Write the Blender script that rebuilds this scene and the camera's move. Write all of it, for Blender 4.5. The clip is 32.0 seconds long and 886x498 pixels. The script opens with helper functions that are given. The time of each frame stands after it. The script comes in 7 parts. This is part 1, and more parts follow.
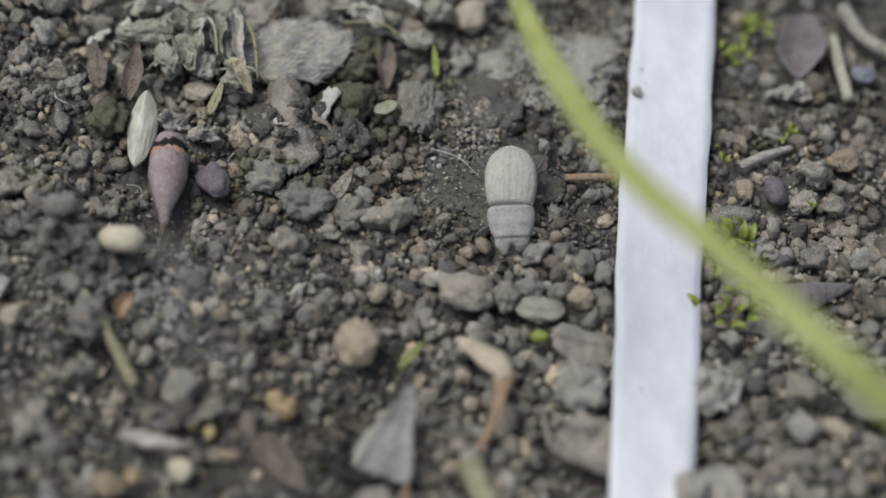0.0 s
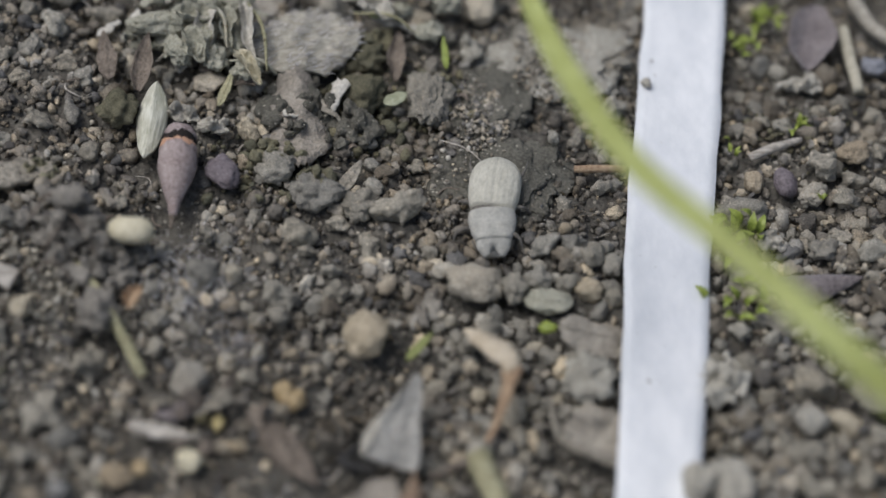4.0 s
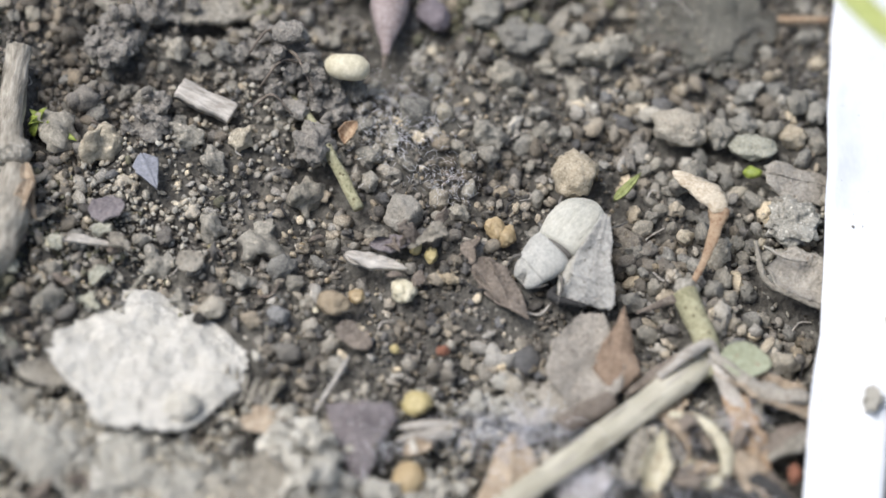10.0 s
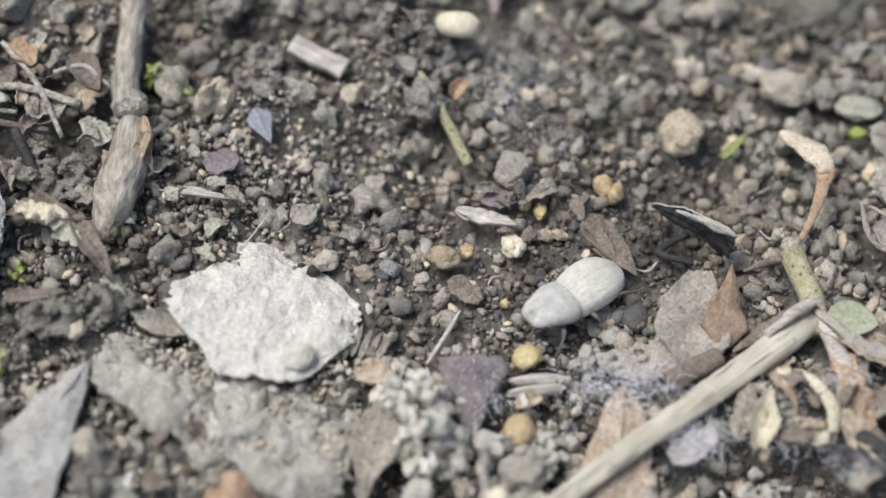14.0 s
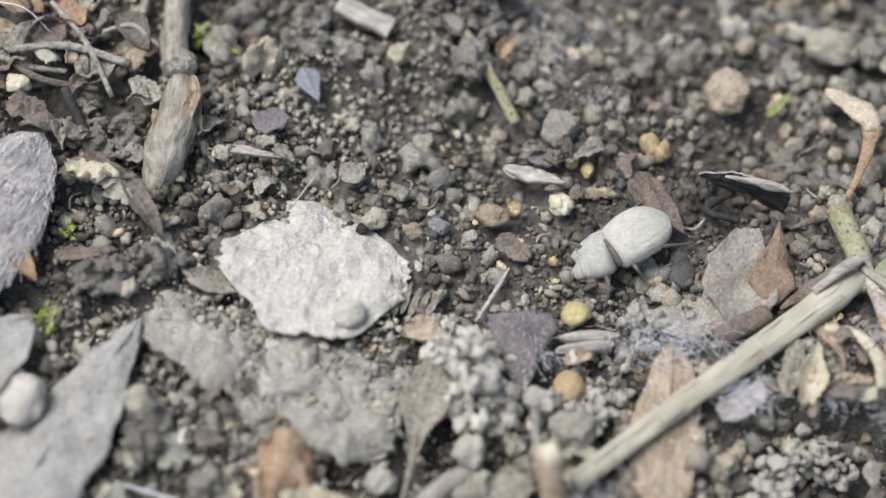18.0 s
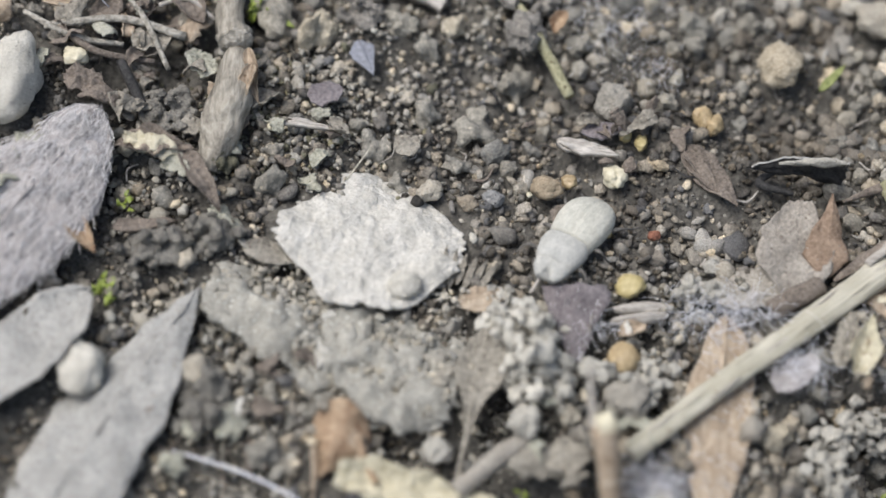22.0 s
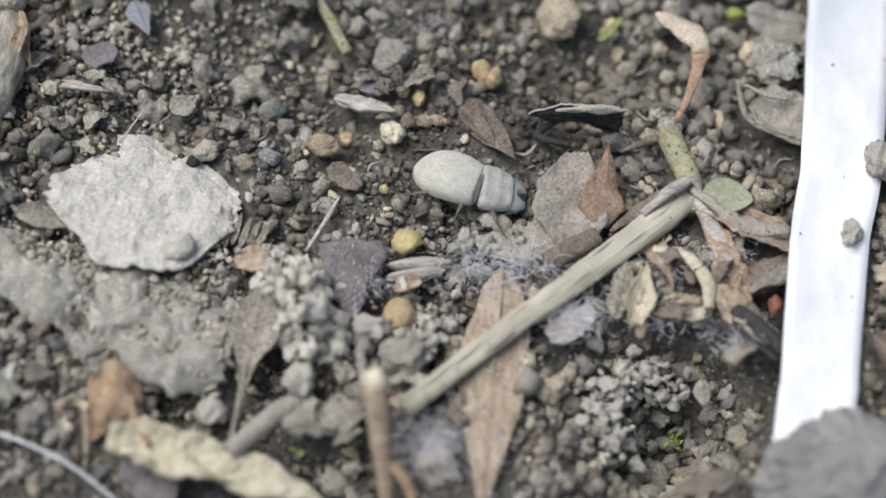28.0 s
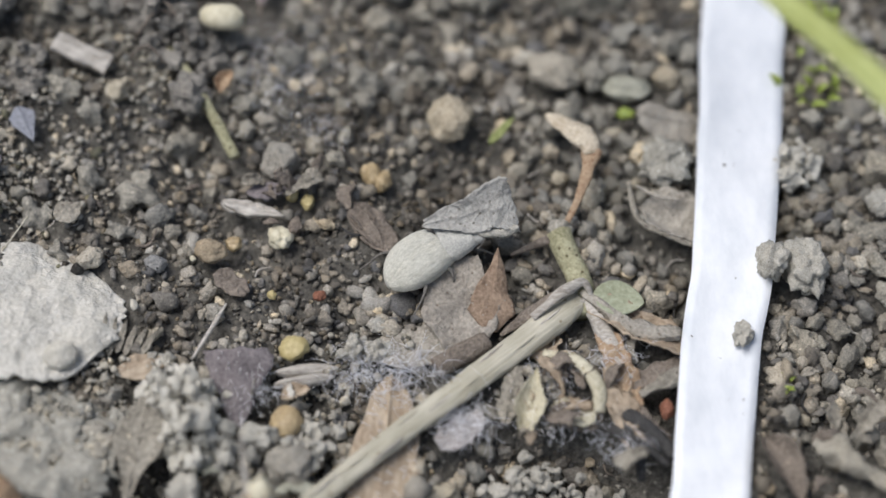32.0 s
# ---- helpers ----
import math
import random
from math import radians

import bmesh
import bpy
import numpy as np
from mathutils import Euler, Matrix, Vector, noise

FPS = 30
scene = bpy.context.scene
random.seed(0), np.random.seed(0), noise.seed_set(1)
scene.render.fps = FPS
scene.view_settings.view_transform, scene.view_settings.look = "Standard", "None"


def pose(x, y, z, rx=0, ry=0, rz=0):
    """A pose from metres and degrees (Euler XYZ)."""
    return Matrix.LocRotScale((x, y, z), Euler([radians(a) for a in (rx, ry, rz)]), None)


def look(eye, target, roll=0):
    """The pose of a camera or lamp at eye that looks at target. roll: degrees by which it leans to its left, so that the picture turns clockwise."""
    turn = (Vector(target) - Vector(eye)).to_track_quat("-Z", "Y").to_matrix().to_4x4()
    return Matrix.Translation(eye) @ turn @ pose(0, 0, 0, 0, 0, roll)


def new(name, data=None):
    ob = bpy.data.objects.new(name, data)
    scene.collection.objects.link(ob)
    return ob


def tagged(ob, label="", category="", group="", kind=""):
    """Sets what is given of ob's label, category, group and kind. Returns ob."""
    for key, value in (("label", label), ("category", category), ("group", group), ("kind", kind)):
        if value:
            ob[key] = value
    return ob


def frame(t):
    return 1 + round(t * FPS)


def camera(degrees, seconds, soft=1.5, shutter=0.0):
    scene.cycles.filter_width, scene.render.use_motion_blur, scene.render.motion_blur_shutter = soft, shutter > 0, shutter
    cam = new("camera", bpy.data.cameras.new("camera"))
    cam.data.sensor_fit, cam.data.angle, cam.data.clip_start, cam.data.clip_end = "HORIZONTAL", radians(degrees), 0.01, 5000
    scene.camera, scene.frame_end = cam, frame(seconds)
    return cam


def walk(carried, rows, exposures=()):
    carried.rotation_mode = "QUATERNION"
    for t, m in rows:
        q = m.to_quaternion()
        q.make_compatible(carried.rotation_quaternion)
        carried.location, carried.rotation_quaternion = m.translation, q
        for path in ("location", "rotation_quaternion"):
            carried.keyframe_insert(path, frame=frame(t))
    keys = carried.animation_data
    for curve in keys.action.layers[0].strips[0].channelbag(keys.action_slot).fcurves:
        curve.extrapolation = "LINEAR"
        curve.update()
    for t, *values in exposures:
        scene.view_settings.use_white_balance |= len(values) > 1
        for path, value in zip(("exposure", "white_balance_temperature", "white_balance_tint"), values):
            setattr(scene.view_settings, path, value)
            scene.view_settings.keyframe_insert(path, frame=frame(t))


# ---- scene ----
cam = camera(22, 32.0, soft=1.6)
PATH = [
    (0, (-0.00187, -0.10789, 0.13508), (0.00641, 0.00228, 0.00587), 2.44),
    (0.5, (-0.00103, -0.10831, 0.13485), (0.00643, 0.00227, 0.00595), 2.11),
    (1, (-0.00116, -0.10837, 0.13485), (0.00665, 0.00190, 0.00571), 2.21),
    (1.5, (-0.00114, -0.10806, 0.13489), (0.00616, 0.00228, 0.00576), 2.06),
    (2, (-0.00128, -0.10789, 0.13514), (0.00619, 0.00206, 0.00570), 2.15),
    (2.5, (-0.00087, -0.10806, 0.13496), (0.00623, 0.00191, 0.00552), 2.01),
    (4.5, (-0.00114, -0.10791, 0.13529), (0.00546, 0.00173, 0.00554), 1.87),
    (5, (-0.00246, -0.10906, 0.13528), (0.00279, 0.00076, 0.00561), 1.62),
    (5.5, (-0.00246, -0.10974, 0.13598), (-0.00031, -0.00182, 0.00465), 0.46),
    (6, (-0.00292, -0.10987, 0.13604), (-0.00138, -0.00210, 0.00457), 0.24),
    (6.5, (-0.00352, -0.10931, 0.13642), (-0.00213, -0.00207, 0.00452), 0.32),
    (7, (-0.00354, -0.11158, 0.13518), (-0.00255, -0.00414, 0.00343), 0.12),
    (7.5, (-0.00414, -0.11147, 0.13517), (-0.00413, -0.00560, 0.00216), -0.21),
    (8, (-0.00446, -0.11220, 0.13498), (-0.00435, -0.00700, 0.00145), -0.11),
    (8.5, (-0.00579, -0.11111, 0.13588), (-0.00420, -0.00712, 0.00141), 0.49),
    (9, (-0.00532, -0.11137, 0.13592), (-0.00460, -0.00693, 0.00179), 0.18),
    (9.5, (-0.00879, -0.11181, 0.13600), (-0.00680, -0.00771, 0.00161), 0.75),
    (10, (-0.00988, -0.11358, 0.13545), (-0.01004, -0.00982, 0.00079), 0.49),
    (10.5, (-0.01181, -0.11214, 0.13640), (-0.01166, -0.01018, 0.00037), 0.89),
    (11, (-0.01248, -0.11183, 0.13676), (-0.01151, -0.01085, 0.00000), 1.22),
    (11.5, (-0.01202, -0.11301, 0.13649), (-0.01147, -0.01218, -0.00038), 0.97),
    (12, (-0.01220, -0.11307, 0.13682), (-0.01087, -0.01422, -0.00149), 1.22),
    (12.5, (-0.01247, -0.11280, 0.13657), (-0.01210, -0.01308, -0.00111), 1.08),
    (13, (-0.01387, -0.11280, 0.13631), (-0.01334, -0.01181, -0.00044), 1.39),
    (13.5, (-0.01500, -0.11362, 0.13711), (-0.01663, -0.01318, -0.00005), 0.35),
    (14, (-0.01539, -0.11515, 0.13728), (-0.01820, -0.01403, 0.00066), -0.07),
    (14.5, (-0.01536, -0.11693, 0.13664), (-0.01869, -0.01490, 0.00069), -0.36),
    (15, (-0.01542, -0.11872, 0.13599), (-0.01961, -0.01596, 0.00063), -0.72),
    (15.5, (-0.01843, -0.11701, 0.13702), (-0.02225, -0.01683, -0.00028), -0.45),
    (17.5, (-0.01859, -0.11717, 0.13717), (-0.02196, -0.01693, -0.00009), -0.34),
    (18, (-0.01841, -0.11656, 0.13741), (-0.02174, -0.01718, -0.00048), -0.40),
    (18.5, (-0.01794, -0.11693, 0.13715), (-0.02179, -0.01722, -0.00048), -0.71),
    (19, (-0.01902, -0.11688, 0.13750), (-0.02244, -0.01699, -0.00002), -0.40),
    (19.5, (-0.02000, -0.11666, 0.13794), (-0.02474, -0.01618, 0.00090), -0.68),
    (20, (-0.01983, -0.11688, 0.13788), (-0.02518, -0.01637, 0.00088), -0.95),
    (20.5, (-0.02071, -0.11768, 0.13731), (-0.02596, -0.01745, 0.00011), -0.95),
    (21, (-0.02116, -0.11707, 0.13751), (-0.02610, -0.01846, -0.00088), -0.91),
    (21.5, (-0.02035, -0.11803, 0.13724), (-0.02603, -0.01891, -0.00075), -1.31),
    (22, (-0.02077, -0.11822, 0.13742), (-0.02575, -0.01955, -0.00092), -1.09),
    (22.5, (-0.02141, -0.11927, 0.13770), (-0.02580, -0.02008, -0.00029), -0.63),
    (23, (-0.02113, -0.11888, 0.13761), (-0.02633, -0.02009, -0.00064), -1.09),
    (23.5, (-0.02121, -0.11898, 0.13782), (-0.02624, -0.02101, -0.00102), -1.17),
    (24, (-0.01987, -0.11882, 0.13741), (-0.02450, -0.02131, -0.00177), -0.94),
    (24.5, (-0.01896, -0.11862, 0.13748), (-0.02351, -0.02160, -0.00204), -1.02),
    (25, (-0.01850, -0.11704, 0.13783), (-0.02151, -0.02154, -0.00278), -0.50),
    (25.5, (-0.01739, -0.11735, 0.13785), (-0.01861, -0.02164, -0.00263), 0.21),
    (27.5, (-0.01029, -0.11794, 0.13724), (-0.01176, -0.02176, -0.00292), -0.51),
    (28, (-0.00884, -0.11790, 0.13688), (-0.00912, -0.02162, -0.00323), -0.24),
    (28.5, (-0.00650, -0.11632, 0.13745), (-0.00808, -0.02064, -0.00305), -0.88),
    (29, (-0.00572, -0.11701, 0.13682), (-0.00274, -0.01758, -0.00103), 1.14),
    (29.5, (-0.00415, -0.11642, 0.13618), (-0.00015, -0.01616, -0.00104), 1.18),
    (30, (-0.00416, -0.11642, 0.13577), (-0.00037, -0.01454, -0.00027), 1.19),
    (30.5, (-0.00472, -0.11549, 0.13623), (-0.00014, -0.01514, -0.00091), 1.39),
    (31, (-0.00443, -0.11541, 0.13646), (-0.00034, -0.01506, -0.00070), 1.19),
    (31.5, (-0.00492, -0.11539, 0.13649), (-0.00062, -0.01460, -0.00034), 1.28),
    (32, (-0.00442, -0.11542, 0.13639), (-0.00079, -0.01426, -0.00019), 0.99),
]
EXPOSURES = [(0, -0.38), (4.5, -0.38), (5.3, -0.22), (6.0, 0.06), (7, 0.24), (8, 0.3), (9, 0.4), (12, 0.45), (13, 0.42), (15.5, 0.34), (19, 0.32), (25, 0.25), (28, 0.13), (29, 0.03), (32, 0.0)]
walk(cam, [(t, look(eye, target, roll)) for t, eye, target, roll in PATH], EXPOSURES)
# the close-up lens: a shallow zone of sharpness
cam.data.dof.use_dof = True
cam.data.dof.focus_distance = 0.172
cam.data.dof.aperture_fstop = 10.5

# ---- light: a bright overcast sky ----
world = bpy.data.worlds.new("overcast_sky")
scene.world = world
world.use_nodes = True
sky = world.node_tree.nodes.new("ShaderNodeTexSky")
sky.sky_type, sky.sun_disc = "NISHITA", False
sky.sun_elevation, sky.sun_rotation = radians(67), radians(-90)
sky.air_density, sky.dust_density = 1.0, 4.0
background = world.node_tree.nodes["Background"]
background.inputs["Strength"].default_value = 0.1
world.node_tree.links.new(sky.outputs["Color"], background.inputs["Color"])
sun = new("sun", bpy.data.lights.new("sun", "SUN"))
sun.data.energy, sun.data.angle, sun.data.color = 2.35, radians(36), (0.985, 0.99, 1.03)
sun.matrix_world = look((-0.42, 0.0, 1.0), (0, 0, 0))

# ---- materials ----
MM = 0.001


def material(name, dark, light, grain=0.5, rough=0.9, bump=0.3, spots=None, vary=0.0, island=False, spec=0.3, patch=4.0, sheen=0.0, thin=0.0, streak=0.0, granules=0.0, veins=0.0, damp=0.0):
    """Two colours mixed by noise of two sizes (mm), with relief, speckles and a change from piece to piece."""
    m = bpy.data.materials.new(name)
    m.use_nodes = True
    nt = m.node_tree
    n, link = nt.nodes, nt.links.new
    shader = n["Principled BSDF"]
    where = n.new("ShaderNodeTexCoord")
    spot = where.outputs["Object"]
    if streak:
        drawn = n.new("ShaderNodeMapping")
        drawn.inputs["Scale"].default_value = (streak, 1, 1) if streak > 0 else (1, -streak, 1)
        link(spot, drawn.inputs["Vector"])
        spot = drawn.outputs["Vector"]
    fine = n.new("ShaderNodeTexNoise")
    fine.inputs["Scale"].default_value, fine.inputs["Detail"].default_value, fine.inputs["Roughness"].default_value = 1 / (grain * MM), 5, 0.72
    link(spot, fine.inputs["Vector"])
    broad = n.new("ShaderNodeTexNoise")
    broad.inputs["Scale"].default_value, broad.inputs["Detail"].default_value = 1 / (patch * MM), 3
    link(where.outputs["Object"], broad.inputs["Vector"])
    both = n.new("ShaderNodeMath")
    both.operation = "MULTIPLY_ADD"
    both.inputs[1].default_value = 0.7
    link(fine.outputs["Fac"], both.inputs[0])
    half = n.new("ShaderNodeMath")
    half.operation = "MULTIPLY"
    half.inputs[1].default_value = 0.3
    link(broad.outputs["Fac"], half.inputs[0])
    link(half.outputs[0], both.inputs[2])
    ramp = n.new("ShaderNodeValToRGB")
    ramp.color_ramp.elements[0].position, ramp.color_ramp.elements[0].color = 0.37, (*dark, 1)
    ramp.color_ramp.elements[1].position, ramp.color_ramp.elements[1].color = 0.63, (*light, 1)
    link(both.outputs[0], ramp.inputs["Fac"])
    colour = ramp.outputs["Color"]
    if spots:
        dots = n.new("ShaderNodeTexVoronoi")
        dots.inputs["Scale"].default_value = 1 / (spots[0] * MM)
        link(where.outputs["Object"], dots.inputs["Vector"])
        near = n.new("ShaderNodeMath")
        near.operation = "LESS_THAN"
        near.inputs[1].default_value = spots[2]
        link(dots.outputs["Distance"], near.inputs[0])
        mix = n.new("ShaderNodeMixRGB")
        mix.inputs[2].default_value = (*spots[1], 1)
        link(near.outputs[0], mix.inputs[0])
        link(colour, mix.inputs[1])
        colour = mix.outputs[0]
    if vary:
        if island:
            piece = n.new("ShaderNodeNewGeometry").outputs["Random Per Island"]
        else:
            piece = n.new("ShaderNodeObjectInfo").outputs["Random"]
        tint = n.new("ShaderNodeValToRGB")
        low, high = tint.color_ramp.elements
        low.color, high.color = (1 - 1.4 * vary, 1 - 1.35 * vary, 1 - 1.2 * vary, 1), (1 + 2.4 * vary, 1 + 1.8 * vary, 1 + 0.9 * vary, 1)
        for where_at, k in ((0.3, (-0.45, -0.6, -0.8)), (0.55, (-0.15, -0.15, -0.1)), (0.76, (0.55, 0.25, -0.15)), (0.9, (0.8, 0.8, 0.8))):
            tint.color_ramp.elements.new(where_at).color = (1 + k[0] * vary, 1 + k[1] * vary, 1 + k[2] * vary, 1)
        link(piece, tint.inputs["Fac"])
        tone = n.new("ShaderNodeMixRGB")
        tone.blend_type, tone.use_clamp = "MULTIPLY", False
        tone.inputs[0].default_value = 1.0
        link(colour, tone.inputs[1])
        link(tint.outputs["Color"], tone.inputs[2])
        colour = tone.outputs[0]
    if damp:
        wet = n.new("ShaderNodeTexNoise")
        wet.inputs["Scale"].default_value, wet.inputs["Detail"].default_value = 1 / (damp * MM), 4
        link(where.outputs["Object"], wet.inputs["Vector"])
        dry = n.new("ShaderNodeValToRGB")
        dry.color_ramp.elements[0].position, dry.color_ramp.elements[0].color = 0.38, (0.6, 0.575, 0.55, 1)
        dry.color_ramp.elements[1].position, dry.color_ramp.elements[1].color = 0.6, (1.12, 1.12, 1.12, 1)
        link(wet.outputs["Fac"], dry.inputs["Fac"])
        soak = n.new("ShaderNodeMixRGB")
        soak.blend_type, soak.use_clamp = "MULTIPLY", False
        soak.inputs[0].default_value = 1.0
        link(colour, soak.inputs[1])
        link(dry.outputs["Color"], soak.inputs[2])
        colour = soak.outputs[0]
    link(colour, shader.inputs["Base Color"])
    shader.inputs["Roughness"].default_value = rough
    shader.inputs["Specular IOR Level"].default_value = spec
    shader.inputs["Sheen Weight"].default_value = sheen
    if thin:
        shader.inputs["Transmission Weight"].default_value = 0.0
        shader.inputs["Subsurface Weight"].default_value = thin
        shader.inputs["Subsurface Radius"].default_value = (0.5 * MM, 0.6 * MM, 0.3 * MM)
    relief = n.new("ShaderNodeBump")
    relief.inputs["Strength"].default_value, relief.inputs["Distance"].default_value = bump, 0.55 * grain * MM
    grit = n.new("ShaderNodeTexNoise")
    grit.inputs["Scale"].default_value, grit.inputs["Detail"].default_value = 1 / (grain * MM), 3
    link(spot, grit.inputs["Vector"])
    link(grit.outputs["Fac"], relief.inputs["Height"])
    if granules:
        cells = n.new("ShaderNodeTexVoronoi")
        cells.inputs["Scale"].default_value = 1 / (granules * MM)
        bent = n.new("ShaderNodeMixRGB")
        bent.inputs[0].default_value = granules * MM * 0.8
        link(where.outputs["Object"], bent.inputs[1])
        link(fine.outputs["Color"], bent.inputs[2])
        link(bent.outputs[0], cells.inputs["Vector"])
        coarse = n.new("ShaderNodeBump")
        coarse.invert = True
        coarse.inputs["Strength"].default_value, coarse.inputs["Distance"].default_value = 0.65, 0.3 * granules * MM
        link(cells.outputs["Distance"], coarse.inputs["Height"])
        link(coarse.outputs["Normal"], relief.inputs["Normal"])
    if veins:
        net = n.new("ShaderNodeTexVoronoi")
        net.feature = "DISTANCE_TO_EDGE"
        net.inputs["Scale"].default_value = 1 / (veins * MM)
        wander = n.new("ShaderNodeMixRGB")
        wander.inputs[0].default_value = veins * MM * 0.7
        link(where.outputs["Object"], wander.inputs[1])
        link(broad.outputs["Color"], wander.inputs[2])
        link(wander.outputs[0], net.inputs["Vector"])
        ridge = n.new("ShaderNodeMapRange")
        ridge.inputs["From Max"].default_value, ridge.inputs["To Min"].default_value, ridge.inputs["To Max"].default_value = 0.12, 1.0, 0.0
        link(net.outputs["Distance"], ridge.inputs["Value"])
        raised = n.new("ShaderNodeBump")
        raised.inputs["Strength"].default_value, raised.inputs["Distance"].default_value = 0.4, 0.08 * MM
        link(ridge.outputs[0], raised.inputs["Height"])
        link(raised.outputs["Normal"], relief.inputs["Normal"])
    link(relief.outputs["Normal"], shader.inputs["Normal"])
    return m


# bare ground: kept darker than the crumbs to deepen the shade in their gaps
SOIL = material("gap_shade_soil", (0.034, 0.031, 0.026), (0.165, 0.155, 0.131), 0.5, 0.9, 1.0, (0.9, (0.26, 0.245, 0.205), 0.15), patch=5, granules=0.42)
MUD = material("dry_mud", (0.062, 0.06, 0.049), (0.185, 0.178, 0.148), 0.22, 0.95, 1.0, (0.6, (0.42, 0.4, 0.33), 0.15), patch=4, granules=0.3)
CRUMB = material("soil_crumbs", (0.155, 0.148, 0.128), (0.465, 0.447, 0.39), 0.14, 0.95, 1.0, (0.45, (0.52, 0.5, 0.44), 0.13), vary=0.4, island=True, patch=5, granules=0.2, damp=6.0)
LUMP = material("soil_lump", (0.16, 0.153, 0.13), (0.43, 0.413, 0.352), 0.16, 0.95, 1.0, (0.5, (0.48, 0.45, 0.37), 0.14), vary=0.2, patch=2, granules=0.24)
DAMP_CLOD = material("damp_dark_clod", (0.085, 0.079, 0.067), (0.29, 0.275, 0.235), 0.2, 0.95, 1.0, (0.6, (0.32, 0.3, 0.25), 0.12), patch=2, granules=0.26)
EARTH = material("dry_brown_earth", (0.12, 0.111, 0.096), (0.35, 0.328, 0.286), 0.3, 0.95, 1.0, patch=1.6, granules=0.18)
PALE_CRUMB = material("pale_soil_crumbs", (0.28, 0.268, 0.224), (0.52, 0.5, 0.43), 0.16, 0.95, 1.0, vary=0.25, island=True, patch=9, granules=0.2)
MOSSY = material("mossy_soil_crumbs", (0.085, 0.085, 0.056), (0.24, 0.235, 0.165), 0.16, 0.95, 1.0, vary=0.3, island=True, patch=9)
PALE_CLOD = material("dry_pale_soil", (0.29, 0.275, 0.232), (0.57, 0.545, 0.47), 0.16, 0.95, 1.0, (0.5, (0.19, 0.175, 0.14), 0.13), patch=1.4, granules=0.22)
CHALK = material("chalky_stone", (0.4, 0.378, 0.312), (0.7, 0.67, 0.585), 0.16, 0.95, 0.9, (0.55, (0.25, 0.235, 0.19), 0.11), patch=1.8, granules=0.2)
TAN_STONE = material("tan_stone", (0.27, 0.225, 0.15), (0.55, 0.48, 0.36), 0.2, 0.7, 0.6, (0.5, (0.2, 0.165, 0.12), 0.13), patch=1.5)
LEAF_FIBRE = material("fibrous_dun_leaf", (0.19, 0.177, 0.143), (0.5, 0.475, 0.4), 0.3, 0.9, 1.0, (0.8, (0.5, 0.48, 0.41), 0.12), patch=2.2, streak=0.2)
LEAF_UMBER = material("umber_grey_leaf", (0.19, 0.17, 0.142), (0.4, 0.366, 0.31), 0.3, 0.9, 0.9, (0.8, (0.17, 0.14, 0.11), 0.12), patch=2, veins=0.9)
LEAF_RUSTY = material("dark_rusty_leaf", (0.15, 0.1, 0.066), (0.36, 0.268, 0.19), 0.3, 0.8, 0.7, (0.6, (0.3, 0.26, 0.21), 0.13), patch=1.6)
HUSK = material("pale_fibrous_husk", (0.36, 0.36, 0.27), (0.68, 0.68, 0.58), 0.3, 0.7, 0.6, patch=2.0, streak=0.15)
PALE_BARK = material("pale_peeling_bark", (0.16, 0.143, 0.112), (0.47, 0.435, 0.36), 0.4, 0.9, 0.9, patch=2.2, streak=-0.16)
GREY_ROCK = material("grey_rock", (0.15, 0.15, 0.143), (0.36, 0.355, 0.335), 0.2, 0.9, 1.0, (0.6, (0.05, 0.05, 0.05), 0.15), patch=3)
PALE_STONE = material("pale_stone", (0.28, 0.258, 0.21), (0.54, 0.505, 0.42), 0.18, 0.85, 0.9, (0.4, (0.14, 0.125, 0.1), 0.14), vary=0.2, patch=1.3, granules=0.3)
BROWN_STONE = material("brown_stone", (0.2, 0.165, 0.115), (0.42, 0.365, 0.275), 0.18, 0.8, 0.8, (0.45, (0.13, 0.11, 0.08), 0.14), vary=0.2, patch=1.2, granules=0.3)
RED_STONE = material("red_stone", (0.16, 0.065, 0.04), (0.32, 0.15, 0.095), 0.3, 0.8, 0.5, patch=1)
AMBER = material("amber_stone", (0.28, 0.2, 0.1), (0.52, 0.41, 0.24), 0.4, 0.5, 0.3, patch=1.2, spec=0.5)
CREAM = material("cream_seed_coat", (0.5, 0.455, 0.31), (0.71, 0.665, 0.51), 0.5, 0.55, 0.2, patch=1.5)
YELLOW = material("yellow_seed_coat", (0.36, 0.29, 0.12), (0.56, 0.475, 0.25), 0.4, 0.5, 0.3, patch=1.2)
PURPLE_SEED = material("purple_seed_coat", (0.1, 0.085, 0.09), (0.24, 0.21, 0.225), 0.25, 0.7, 0.5, (0.35, (0.36, 0.33, 0.34), 0.12), patch=1.2)
BUD = material("dusty_pink_bud", (0.2, 0.152, 0.143), (0.46, 0.395, 0.378), 0.25, 0.8, 0.5, patch=1.5)
BUD_RIM = material("orange_bud_rim", (0.36, 0.17, 0.09), (0.58, 0.36, 0.24), 0.3, 0.6, 0.3)
BLACK = material("black_eye_and_bud_shade", (0.01, 0.009, 0.008), (0.025, 0.02, 0.018), 0.3, 0.9, 0.5)
LEAF_GREY = material("papery_grey_leaf", (0.42, 0.402, 0.345), (0.67, 0.647, 0.58), 0.3, 0.95, 1.0, patch=1.6, granules=0.26)
LEAF_ASH = material("ash_grey_leaf", (0.24, 0.235, 0.215), (0.47, 0.46, 0.42), 0.3, 0.9, 0.9, (0.8, (0.2, 0.19, 0.165), 0.13), patch=2.6, veins=1.1)
